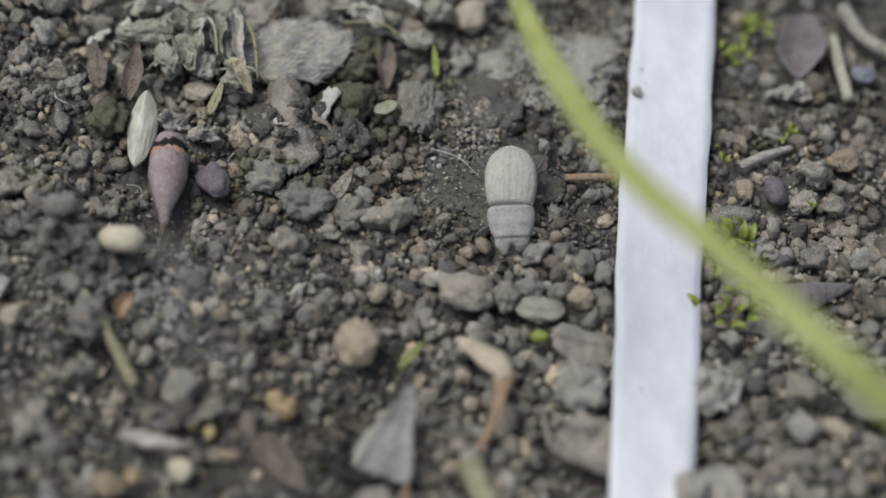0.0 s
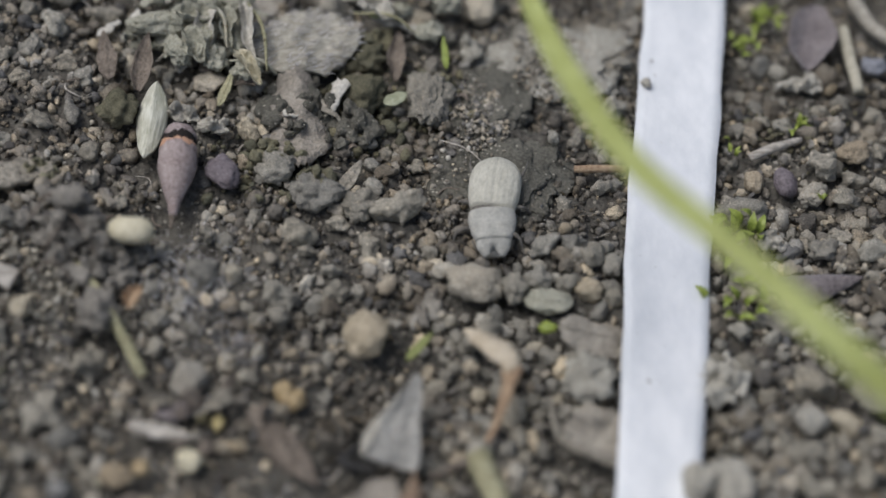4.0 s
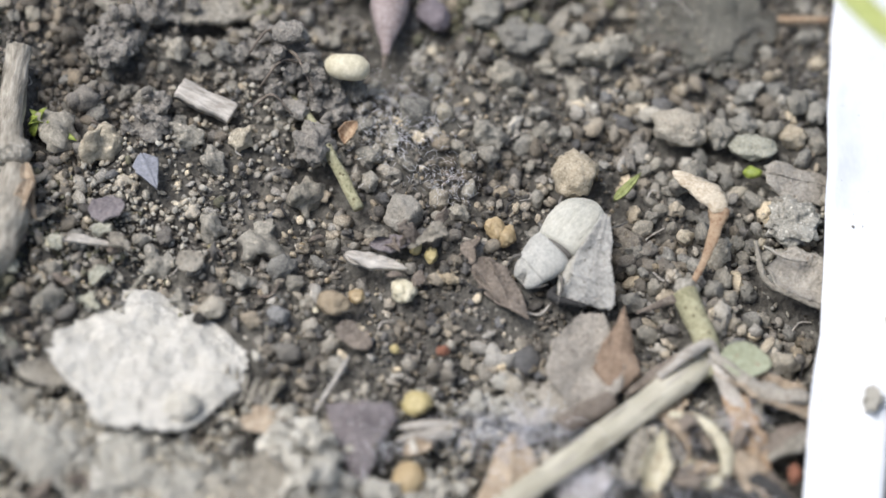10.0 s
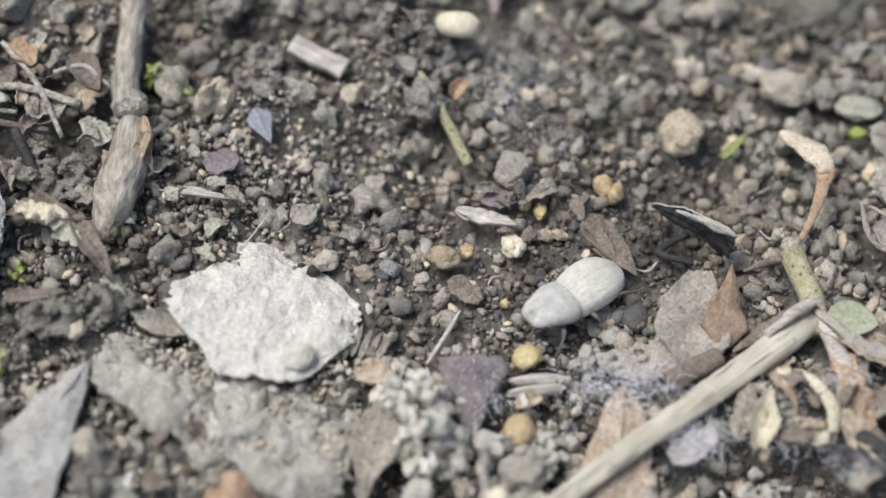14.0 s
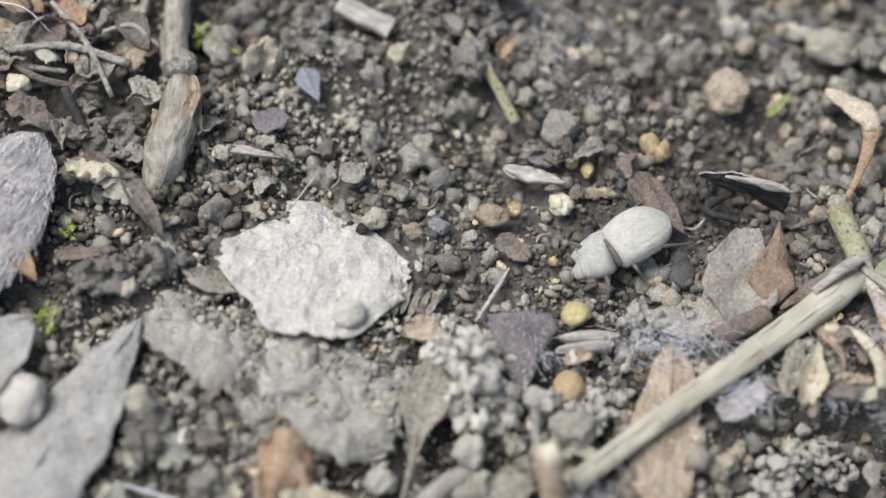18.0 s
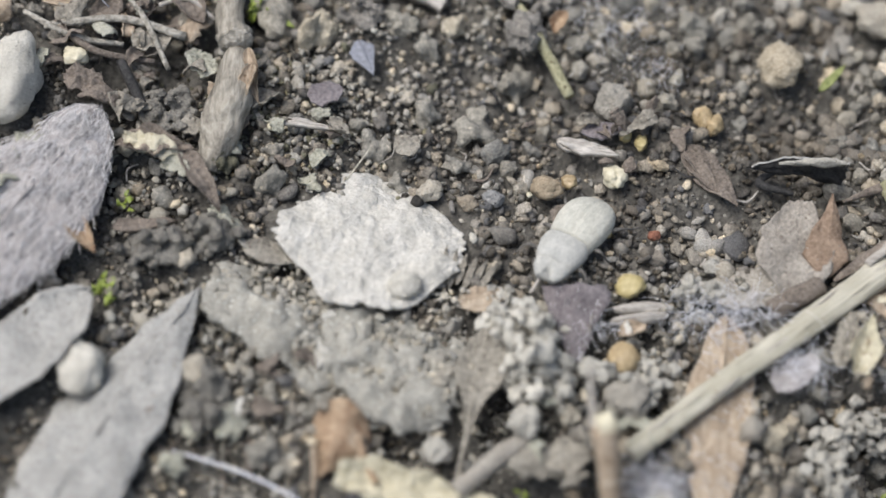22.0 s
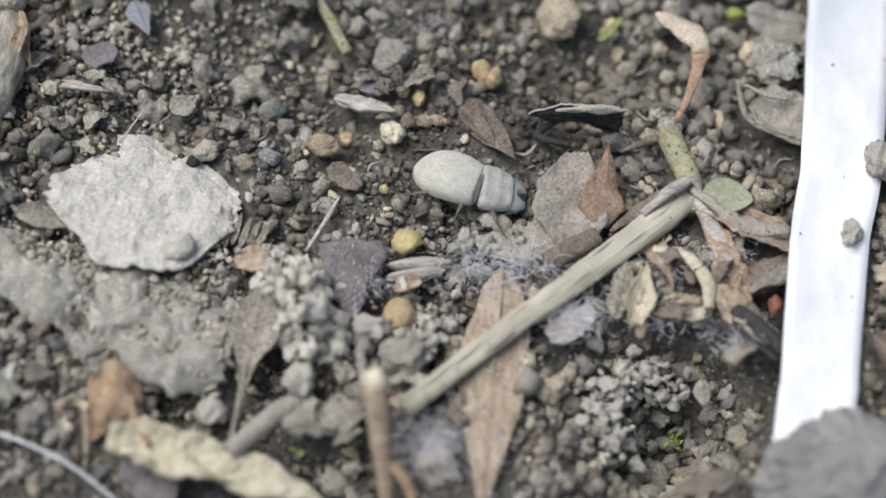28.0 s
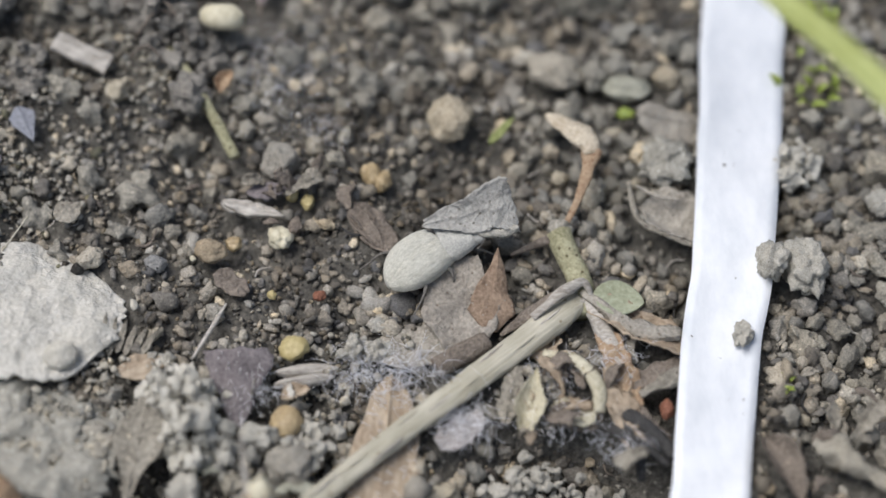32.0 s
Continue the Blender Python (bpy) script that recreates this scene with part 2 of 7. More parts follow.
LEAF_PALE = material("pale_tan_leaf", (0.22, 0.2, 0.165), (0.46, 0.425, 0.36), 0.25, 0.9, 0.9, (0.9, (0.2, 0.17, 0.13), 0.12), patch=2, veins=0.9)
CRUST = material("pale_soil_crust", (0.2, 0.192, 0.16), (0.48, 0.46, 0.395), 0.2, 0.95, 1.0, (0.6, (0.62, 0.6, 0.52), 0.17), patch=2.2, granules=0.35)
LEAF_DUN = material("dun_leaf", (0.15, 0.135, 0.107), (0.4, 0.37, 0.305), 0.4, 0.9, 0.9, (0.6, (0.1, 0.085, 0.07), 0.16), patch=2.5, veins=0.8)
LEAF_TAN = material("tan_leaf", (0.22, 0.163, 0.108), (0.5, 0.415, 0.31), 0.4, 0.85, 0.6, (1.1, (0.2, 0.14, 0.09), 0.12), patch=2.5, streak=0.35)
LEAF_RUST = material("rust_leaf", (0.22, 0.13, 0.075), (0.47, 0.36, 0.24), 0.35, 0.75, 0.4, patch=1.5)
LEAF_BROWN = material("brown_leaf", (0.09, 0.074, 0.06), (0.28, 0.238, 0.193), 0.25, 0.9, 0.8, patch=1.5, veins=0.8)
LEAF_PURPLE = material("purple_grey_leaf", (0.1, 0.086, 0.088), (0.27, 0.24, 0.236), 0.25, 0.95, 0.7, patch=2, sheen=0.3)
LEAF_SILVER = material("silver_fuzzy_leaf", (0.2, 0.18, 0.168), (0.52, 0.49, 0.465), 0.18, 0.95, 1.0, (0.9, (0.17, 0.145, 0.135), 0.14), patch=2.4, sheen=0.4, streak=0.3, veins=1.4)
# near black: rotten roots and fibres, and the shade under the loose leaf scrap
LEAF_DARK = material("rot_and_leaf_shade", (0.018, 0.018, 0.018), (0.07, 0.068, 0.064), 0.25, 0.8, 0.6, patch=1.5)
STRAW = material("straw", (0.33, 0.308, 0.23), (0.56, 0.53, 0.43), 0.4, 0.8, 0.7, (1.3, (0.26, 0.22, 0.15), 0.1), patch=2.5, streak=0.05)
STALK = material("olive_stalk", (0.21, 0.2, 0.11), (0.46, 0.44, 0.29), 0.25, 0.8, 0.7, (0.6, (0.13, 0.11, 0.06), 0.2), patch=1.5)
TIP = material("withered_cream_leaf", (0.36, 0.29, 0.2), (0.68, 0.61, 0.48), 0.3, 0.85, 0.8, (0.8, (0.4, 0.22, 0.1), 0.16), patch=1.4)
BARK = material("grey_bark", (0.17, 0.157, 0.125), (0.5, 0.47, 0.4), 0.4, 0.9, 1.0, patch=1.6)
WOOD = material("weathered_wood", (0.25, 0.225, 0.19), (0.6, 0.565, 0.5), 0.3, 0.85, 0.8, patch=1.5, streak=0.2)
BLUE_FLAKE = material("blue_grey_flake", (0.16, 0.166, 0.185), (0.3, 0.312, 0.345), 0.4, 0.6, 0.3, patch=2)
GREEN = material("fresh_green_leaf", (0.17, 0.22, 0.03), (0.34, 0.41, 0.09), 0.5, 0.45, 0.2, patch=2, spec=0.5)
GRASS = material("grass_blade_green", (0.31, 0.34, 0.09), (0.47, 0.52, 0.2), 2.0, 0.5, 0.1, patch=6, spec=0.5)
COTYLEDON = material("pale_green_seed_leaf", (0.23, 0.245, 0.15), (0.38, 0.4, 0.28), 0.5, 0.5, 0.2, patch=2, spec=0.5)
PLASTIC = material("white_plastic", (0.64, 0.672, 0.698), (0.84, 0.86, 0.87), 4.0, 0.42, 0.03, (2.6, (0.5, 0.49, 0.47), 0.03), patch=9, spec=0.4, streak=-0.45)
MOULD = material("pale_leaf_mould", (0.24, 0.24, 0.185), (0.5, 0.49, 0.4), 0.2, 0.95, 1.0, (0.6, (0.16, 0.15, 0.11), 0.14), patch=1.8, granules=0.35)
OLIVE = material("olive_leaf_shred", (0.15, 0.17, 0.05), (0.3, 0.33, 0.13), 0.4, 0.6, 0.4, patch=1.5)
LEAF_CREAM = material("cream_leaf", (0.4, 0.36, 0.24), (0.64, 0.6, 0.46), 0.3, 0.85, 0.7, (0.9, (0.3, 0.24, 0.15), 0.13), patch=2, veins=1.0)
HAIR = material("leaf_hairs", (0.6, 0.58, 0.56), (0.82, 0.8, 0.78), 0.5, 0.7, 0.1)
THREAD = material("white_thread", (0.75, 0.75, 0.77), (0.85, 0.85, 0.87), 0.3, 0.6, 0.1)
SHELL = material("beetle_dusty_shell", (0.4, 0.392, 0.33), (0.63, 0.618, 0.535), 0.14, 0.95, 0.8, patch=1.1, streak=-0.35, granules=0.12)
SHELL_FRONT = material("beetle_grey_shield", (0.33, 0.328, 0.3), (0.57, 0.564, 0.51), 0.16, 0.95, 0.9, patch=0.9, granules=0.13)
LEG = material("beetle_leg", (0.07, 0.064, 0.056), (0.22, 0.208, 0.185), 0.12, 0.8, 0.5, patch=0.5)

# ---- the lie of the land (all in millimetres) ----
LIE = (0.562, -1.910, 4.334, 1.769, -2.738, -1.545)


def swell(x, y):
    """Height of the smooth ground."""
    far = math.hypot(x + 8, y)
    if far > 80:
        x, y = -8 + (x + 8) * 80 / far, y * 80 / far
    u, v = x / 40, y / 40
    fade = 1.0 if far < 90 else 90 / far
    return fade * (LIE[0] + LIE[1] * u + LIE[2] * v + LIE[3] * u * u + LIE[4] * u * v + LIE[5] * v * v)


# hollows in the soil: x, y, radius, depth
PITS = ((*(9.6, -33.2), 4.6, 6.5), (*(3.6, -35.2), 4.4, 5.0), (*(7.5, -38.6), 4.0, 3.5), (*(-18.1, -39.5), 5.0, 3.5), (*(14.9, -28.2), 3.0, 2.0), (*(15.2, -14.9), 4.0, 1.6), (*(-32.2, -25.6), 2.4, 1.6), (*(-52.0, -22.9), 3.0, 2.0), (*(-13.4, 23.3), 3.0, 1.5), (*(-4.9, -16.8), 2.5, 1.5), (*(-21.4, -31.0), 2.5, 1.8), (*(-50.7, -6.1), 4.0, 1.2), (*(-48.5, -17.2), 3.5, 1.2), (*(12.3, -20.3), 1.5, 1.8), (*(15.0, -23.4), 1.5, 1.8), (*(-22.3, -26.8), 1.8, 1.6), (*(26.0, -12.5), 3.0, 1.4), (*(31.0, -20.0), 3.5, 1.6), (*(29.0, -27.0), 4.5, 2.2))


def land(x, y):
    """Height of the crumbly ground."""
    rough = 1.1 * noise.noise((x / 8, y / 8, 0.3)) + 0.85 * noise.noise((x / 3, y / 3, 5.1)) + 0.5 * noise.noise((x / 1.3, y / 1.3, 9.7)) + 0.2 * noise.noise((x / 0.6, y / 0.6, 2.2))
    pit = sum(d * math.exp(-((x - a) ** 2 + (y - b) ** 2) / (r * r)) for a, b, r, d in PITS)
    return swell(x, y) + min(1.25 * rough - 0.85, 0.3) - pit


def steps(low, high, step, growth, reach):
    inner = list(np.arange(low, high + step / 2, step))
    gap, before, after = step, [low], [high]
    while after[-1] < reach:
        gap *= growth
        before.append(before[-1] - gap)
        after.append(after[-1] + gap)
    return before[:0:-1] + inner + after[1:]


def build_ground():
    xs, ys = steps(-70, 54, 0.5, 1.4, 3e5), steps(-52, 56, 0.5, 1.4, 3e5)
    verts = [(x * MM, y * MM, land(x, y) * MM) for y in ys for x in xs]
    w = len(xs)
    faces = [(j * w + i, j * w + i + 1, (j + 1) * w + i + 1, (j + 1) * w + i) for j in range(len(ys) - 1) for i in range(w - 1)]
    mesh = bpy.data.meshes.new("ground")
    mesh.from_pydata(verts, [], faces)
    mesh.materials.append(SOIL)
    mesh.polygons.foreach_set("use_smooth", [True] * len(mesh.polygons))
    tagged(new("ground", mesh), "dark grey-brown crumbly garden soil, darkened for shade between crumbs", "ground", kind="structure")


build_ground()
COVER = []  # discs that things lie on, kept free of loose crumbs: x, y, radius


def cover(a, b, r):
    n = max(1, int(math.dist(a, b) / max(r * 0.6, 0.4)))
    for i in range(n + 1):
        COVER.append((a[0] + (b[0] - a[0]) * i / n, a[1] + (b[1] - a[1]) * i / n, r))


# ---- mesh helpers ----
def finish(bm, mat, smooth=True):
    mesh = bpy.data.meshes.new("piece")
    bmesh.ops.recalc_face_normals(bm, faces=bm.faces)
    bm.to_mesh(mesh)
    bm.free()
    for one in mat if isinstance(mat, (list, tuple)) else [mat]:
        mesh.materials.append(one)
    mesh.polygons.foreach_set("use_smooth", [smooth] * len(mesh.polygons))
    return mesh


def part(name, bm, mat, parent, label=""):
    ob = new(name, finish(bm, mat))
    ob.parent = parent
    return tagged(ob, label)


def thing(name, bm, mat, at, label, category, group=""):
    """A thing of one mesh, or an Empty (bm None), at a pose in metres."""
    ob = new(name, finish(bm, mat) if bm else None)
    ob.matrix_basis = at
    return tagged(ob, label, category, group)


def lumpy(bm_in, size, amount, scale, seed, flat=0.0, facets=0):
    """Pushes the corners of a ball about by noise and trims it by rounded facets: size is its half-axes in metres."""
    off = Vector((seed * 13.7, seed * 7.1, seed * 3.3))
    dice = np.random.default_rng(int(abs(seed) * 1000) % 99991)
    cuts = dice.normal(size=(max(facets, 1), 3))
    cuts /= np.linalg.norm(cuts, axis=1)[:, None] * dice.uniform(0.72, 1.05, max(facets, 1))[:, None]
    for v in bm_in.verts:
        p = v.co.normalized()
        k = 1 + amount * noise.noise(p * scale + off) + amount * 0.5 * noise.noise(p * scale * 2.7 + off) + amount * 0.3 * noise.noise(p * scale * 6.1 + off) + amount * 0.16 * noise.noise(p * scale * 13 + off)
        if facets:
            k *= 1.03 / (1 + (np.maximum(cuts @ np.array(p), 0) ** 14).sum()) ** (1 / 14)
        co = Vector((p.x * size[0], p.y * size[1], p.z * size[2])) * k
        if flat and co.z < -flat * size[2]:
            co.z = -flat * size[2]
        v.co = co
    return bm_in


def ball(size, amount=0.12, scale=1.6, seed=0, level=3, flat=0.0, facets=0):
    bm = bmesh.new()
    bmesh.ops.create_icosphere(bm, subdivisions=level, radius=1)
    return lumpy(bm, [s * MM for s in size], amount, scale, seed, flat, facets)


def spread(points, per=8):
    """A smooth line through a few control points (Catmull-Rom), any number of columns."""
    p = [np.array(q, float) for q in points]
    p = [2 * p[0] - p[1]] + p + [2 * p[-1] - p[-2]]
    out = []
    for i in range(1, len(p) - 2):
        for s in range(per):
            t = s / per
            a, b, c, d = p[i - 1], p[i], p[i + 1], p[i + 2]
            out.append(0.5 * (2 * b + (c - a) * t + (2 * a - 5 * b + 4 * c - d) * t * t + (3 * b - a - 3 * c + d) * t ** 3))
    return out + [p[-2]]


def tube(points, seed=0, rough=0.12, sides=10, per=8, ribs=0.0, squash=1.0):
    """A tapered round rod through (x, y, z, radius) in mm."""
    bm = bmesh.new()
    line, rings, frame_x = spread(points, per), [], None
    for i, q in enumerate(line):
        a, b = line[max(i - 1, 0)], line[min(i + 1, len(line) - 1)]
        way = Vector(b[:3] - a[:3]).normalized()
        if frame_x is None:
            frame_x = way.orthogonal().normalized() if abs(way.z) > 0.9 else way.cross(Vector((0, 0, 1))).normalized()
        frame_x = (frame_x - way * frame_x.dot(way)).normalized()
        up = way.cross(frame_x)
        ring = []
        for k in range(sides):
            g = 2 * math.pi * k / sides
            r = max(q[3], 0.01) * (1 + rough * noise.noise((q[0] * 0.8 + 3 * math.cos(g) * 0.5, q[1] * 0.8 + seed, q[2] * 0.8 + 1.5 * math.sin(g))) + ribs * math.cos(g * sides / 2))
            ring.append(bm.verts.new((Vector(q[:3]) + frame_x * (math.cos(g) * r) + up * (math.sin(g) * r * squash)) * MM))
        rings.append(ring)
    for one, two in zip(rings, rings[1:]):
        for k in range(sides):
            bm.faces.new((one[k], one[(k + 1) % sides], two[(k + 1) % sides], two[k]))
    bm.faces.new(rings[0][::-1])
    bm.faces.new(rings[-1])
    return bm


SHAPES = {
    "oval": lambda u: math.sin(math.pi * u ** 0.85) ** 0.7,
    "lance": lambda u: math.sin(math.pi * u ** 0.7) ** 0.9,
    "point": lambda u: min(1, (1 - u) * 1.5) * min(1, 0.25 + u * 3.2),
    "wedge": lambda u: (0.12 + 0.88 * u ** 0.9) * (1 if u < 0.93 else 0.9),
    "spoon": lambda u: 0.1 + 0.9 * math.exp(-((u - 0.73) / 0.23) ** 2) * (1 if u < 0.9 else max(0.12, 1 - (u - 0.9) * 8)),
    "scrap": lambda u: min(1, 0.45 + u * 2.4, 0.35 + (1 - u) * 2.6),
    "slab": lambda u: min(1, 0.2 + u * 2.6, 0.3 + (1 - u) * 2.2),
    "strip": lambda u: 1.0,
}


def sheet(length, width, shape="oval", seed=0, arch=0.0, cup=0.0, twist=0.0, wrinkle=0.32, ragged=0.16, thick=0.18, rib=0.1, nu=34, nv=14, two=False):
    """A leaf blade from x = 0 to length (mm) with real thickness, bent along and across, creased, with an uneven edge and a raised rib."""
    bm = bmesh.new()
    top, low = [], []
    for i in range(nu + 1):
        u = i / nu
        half = max(0.02, SHAPES[shape](u)) * width / 2
        rows = ([], [])
        for j in range(nv + 1):
            s = 2 * j / nv - 1
            flank = 4.0 if s > 0 else 9.0
            edge = 1 + ragged * (1.7 * noise.noise((u * 3.2 + seed * 3, flank, seed)) + 0.9 * noise.noise((u * 8 + seed, flank, seed * 2)) + 0.35 * noise.noise((u * 23, flank, seed)))
            x = u * length + ragged * 0.5 * width * noise.noise((s * 3, seed * 5.0, u * 2)) * (abs(u - 0.5) * 2) ** 2
            y = s * half * edge
            z = arch * 4 * u * (1 - u) + cup * s * s * half / max(width / 2, 0.01)
            z += wrinkle * (noise.noise((x * 0.45 + seed, y * 0.45, seed * 1.7)) + 0.5 * noise.noise((x * 1.1, y * 1.1 + seed, seed)) + 0.22 * noise.noise((x * 2.6, y * 2.6, seed)))
            z += rib * math.exp(-(s * 7) ** 2) - 0.4 * rib * abs(math.sin(9 * (u - abs(s) * 0.25) * math.pi / 1.4)) * (1 - abs(s)) * 0.6
            turn = twist * (u - 0.5)
            y, z = y * math.cos(turn) - z * math.sin(turn), y * math.sin(turn) + z * math.cos(turn)
            rows[0].append(bm.verts.new((x * MM, y * MM, z * MM)))
            rows[1].append(bm.verts.new((x * MM, y * MM, (z - thick) * MM)))
        top.append(rows[0])
        low.append(rows[1])
    for i in range(nu):
        for j in range(nv):
            bm.faces.new((top[i][j], top[i + 1][j], top[i + 1][j + 1], top[i][j + 1]))
            f = bm.faces.new((low[i][j], low[i][j + 1], low[i + 1][j + 1], low[i + 1][j]))
            if two:
                f.material_index = 1
        for j in (0, nv):
            bm.faces.new((top[i][j], low[i][j], low[i + 1][j], top[i + 1][j]))
    for i in (0, nu):
        for j in range(nv):
            bm.faces.new((top[i][j], top[i][j + 1], low[i][j + 1], low[i][j]))
    return bm


def along(a, b, za, zb, roll=0.0):
    """The pose whose x axis runs from a to b (mm, each with its height over the smooth ground), leaning about it by roll degrees; and the length."""
    p, q = Vector((a[0], a[1], swell(*a) + za)), Vector((b[0], b[1], swell(*b) + zb))
    x = (q - p).normalized()
    y = Vector((0, 0, 1)).cross(x).normalized()
    turn = Matrix((x, y, x.cross(y))).transposed().to_4x4()
    return Matrix.Translation(p * MM) @ turn @ pose(0, 0, 0, roll), (q - p).length


def leaf(name, a, b, width, mat, label, category="leaf", shape="oval", za=0.7, zb=0.7, roll=0.0, group="", keep=True, vein=0.0, **more):
    at, length = along(a, b, za, zb, roll)
    if keep:
        r, back = 0.34 * width, min(0.4, 0.25 * width / max(math.dist(a, b), 0.1))
        cover((a[0] + (b[0] - a[0]) * back, a[1] + (b[1] - a[1]) * back), (b[0] - (b[0] - a[0]) * back, b[1] - (b[1] - a[1]) * back), r)
    ob = thing(name, sheet(length, width, shape, **more), mat, at, label, category, group)
    if vein:
        seed, wrinkle = more.get("seed", 0), more.get("wrinkle", 0.32)
        line = []
        for i in range(9):
            u = 0.02 + 0.95 * i / 8
            x = u * length
            z = more.get("arch", 0.0) * 4 * u * (1 - u) + wrinkle * (noise.noise((x * 0.45 + seed, 0, seed * 1.7)) + 0.5 * noise.noise((x * 1.1, seed, seed)) + 0.22 * noise.noise((x * 2.6, 0, seed)))
            line.append((x, 0, z + 0.08, vein * (1.1 - 0.8 * u)))
        part("midrib", tube(line, seed, 0.1, 7, 3), mat, ob)
    return ob


def fur(ob, count, long, seed, mat, way=(1, 0, 0), label="fine pale hairs"):
    """Short hairs lying over the upper side of a leaf, as one part."""
    dice = random.Random(seed)
    tops = [p for p in ob.data.polygons if p.normal.z > 0.3]
    bm = bmesh.new()
    for k in range(count):
        f = dice.choice(tops)
        o, l = f.center + Vector((dice.uniform(-0.2, 0.2), dice.uniform(-0.2, 0.2), 0)) * MM, long * dice.uniform(0.5, 1.2) * MM
        d = (Vector(way) + Vector((dice.gauss(0, 0.35), dice.gauss(0, 0.35), 0))).normalized()
        side = d.cross(f.normal).normalized() * dice.uniform(0.02, 0.045) * MM
        rows = []
        for t, h in ((0, -0.03), (0.5, 0.13), (1, 0.1)):
            q = o + d * l * t + f.normal * h * MM
            w = side * (1.1 - 0.8 * t)
            rows.append([bm.verts.new(q + w), bm.verts.new(q - w), bm.verts.new(q + f.normal * 0.03 * MM)])
        for one, two in zip(rows, rows[1:]):
            for i in range(3):
                bm.faces.new((one[i], one[(i + 1) % 3], two[(i + 1) % 3], two[i]))
    return tagged(part("hairs", bm, mat, ob, label), kind="stuff")


def stone(name, c, size, mat, label, category="pebble", turn=0.0, tip=0.0, lift=0.4, seed=None, amount=0.2, scale=1.7, level=4, group="", flat=0.0, facets=12):
    """A rounded lump: half-axes in mm, its centre raised by lift times its half height."""
    seed = c[0] * 1.3 + c[1] * 0.7 if seed is None else seed
    COVER.append((c[0], c[1], 0.75 * max(size[0], size[1])))
    at = pose(c[0] * MM, c[1] * MM, (swell(*c) + lift * size[2]) * MM, tip, 0, turn)
    return thing(name, ball(size, amount, scale, seed, level, flat, facets), mat, at, label, category, group)


FORMS = []
for k in range(16):
    if 6 <= k < 10:  # grains stuck together
        dice, bm = random.Random(k), bmesh.new()
        for n in range(5):
            lobe, r = ball((1000, 900, 850), 0.5, 1.8, 90 + 5 * k + n, 1), dice.uniform(0.42, 0.72)
            at = Vector((dice.gauss(0, 1), dice.gauss(0, 1), dice.gauss(0, 1))).normalized() * dice.uniform(0.3, 0.6)
            rest = bpy.data.meshes.new("lobe")
            bmesh.ops.transform(lobe, matrix=Matrix.Translation(at) @ Matrix.Scale(r, 4), verts=lobe.verts)
            lobe.to_mesh(rest)
            lobe.free()
            bm.from_mesh(rest)
            bpy.data.meshes.remove(rest)
    else:
        bm = ball((1000, 900, 800), 0.5, 1.8, 70 + k, 3 if k < 4 else 2 if k < 10 else 1, 0, 9 if k < 10 else 0)
    bm.verts.ensure_lookup_table()
    FORMS.append((np.array([v.co[:] for v in bm.verts]), np.array([[v.index for v in f.verts] for f in bm.faces])))
    bm.free()


def knit(core, radii, seed, mat, cell=0.125):
    """Many knobbly grains (mm) grown together into one crumbly skin."""
    dice = np.random.default_rng(seed)
    verts, faces, n = [], [], 0
    for p, k in zip(core, radii):
        form, tris = FORMS[dice.integers(4, 10)]
        a = dice.uniform(0, 2 * np.pi, 2)
        turn = np.array([[np.cos(a[0]), -np.sin(a[0]), 0], [np.sin(a[0]), np.cos(a[0]), 0], [0, 0, 1]]) @ np.array([[1, 0, 0], [0, np.cos(a[1]), -np.sin(a[1])], [0, np.sin(a[1]), np.cos(a[1])]])
        verts.append((form * k * dice.uniform(0.75, 1.2, 3)) @ turn.T + p)
        faces.append(tris + n)
        n += len(form)
    raw = bpy.data.meshes.new("grains")
    raw.from_pydata((np.concatenate(verts) * MM).tolist(), [], np.concatenate(faces).tolist())
    ob = bpy.data.objects.new("grains", raw)
    scene.collection.objects.link(ob)
    skin = ob.modifiers.new("skin", "REMESH")
    skin.mode, skin.voxel_size = "VOXEL", cell * MM
    bpy.context.view_layer.update()
    mesh = bpy.data.meshes.new_from_object(ob.evaluated_get(bpy.context.evaluated_depsgraph_get()))
    bpy.data.objects.remove(ob)
    bpy.data.meshes.remove(raw)
    co = np.empty(len(mesh.vertices) * 3)
    mesh.vertices.foreach_get("co", co)
    co = co.reshape(-1, 3) / MM
    for v in co:
        v += np.array(noise.noise_vector((v[0] * 2.4 + seed, v[1] * 2.4, v[2] * 2.4))) * 0.1 + np.array(noise.noise_vector((v[0] * 6, v[1] * 6, v[2] * 6 + seed))) * 0.05
    mesh.vertices.foreach_set("co", (co * MM).ravel())
    mesh.update()
    mesh.materials.clear()
    mesh.materials.append(mat)
    mesh.polygons.foreach_set("use_smooth", [True] * len(mesh.polygons))
    return mesh


GRAINS = {}


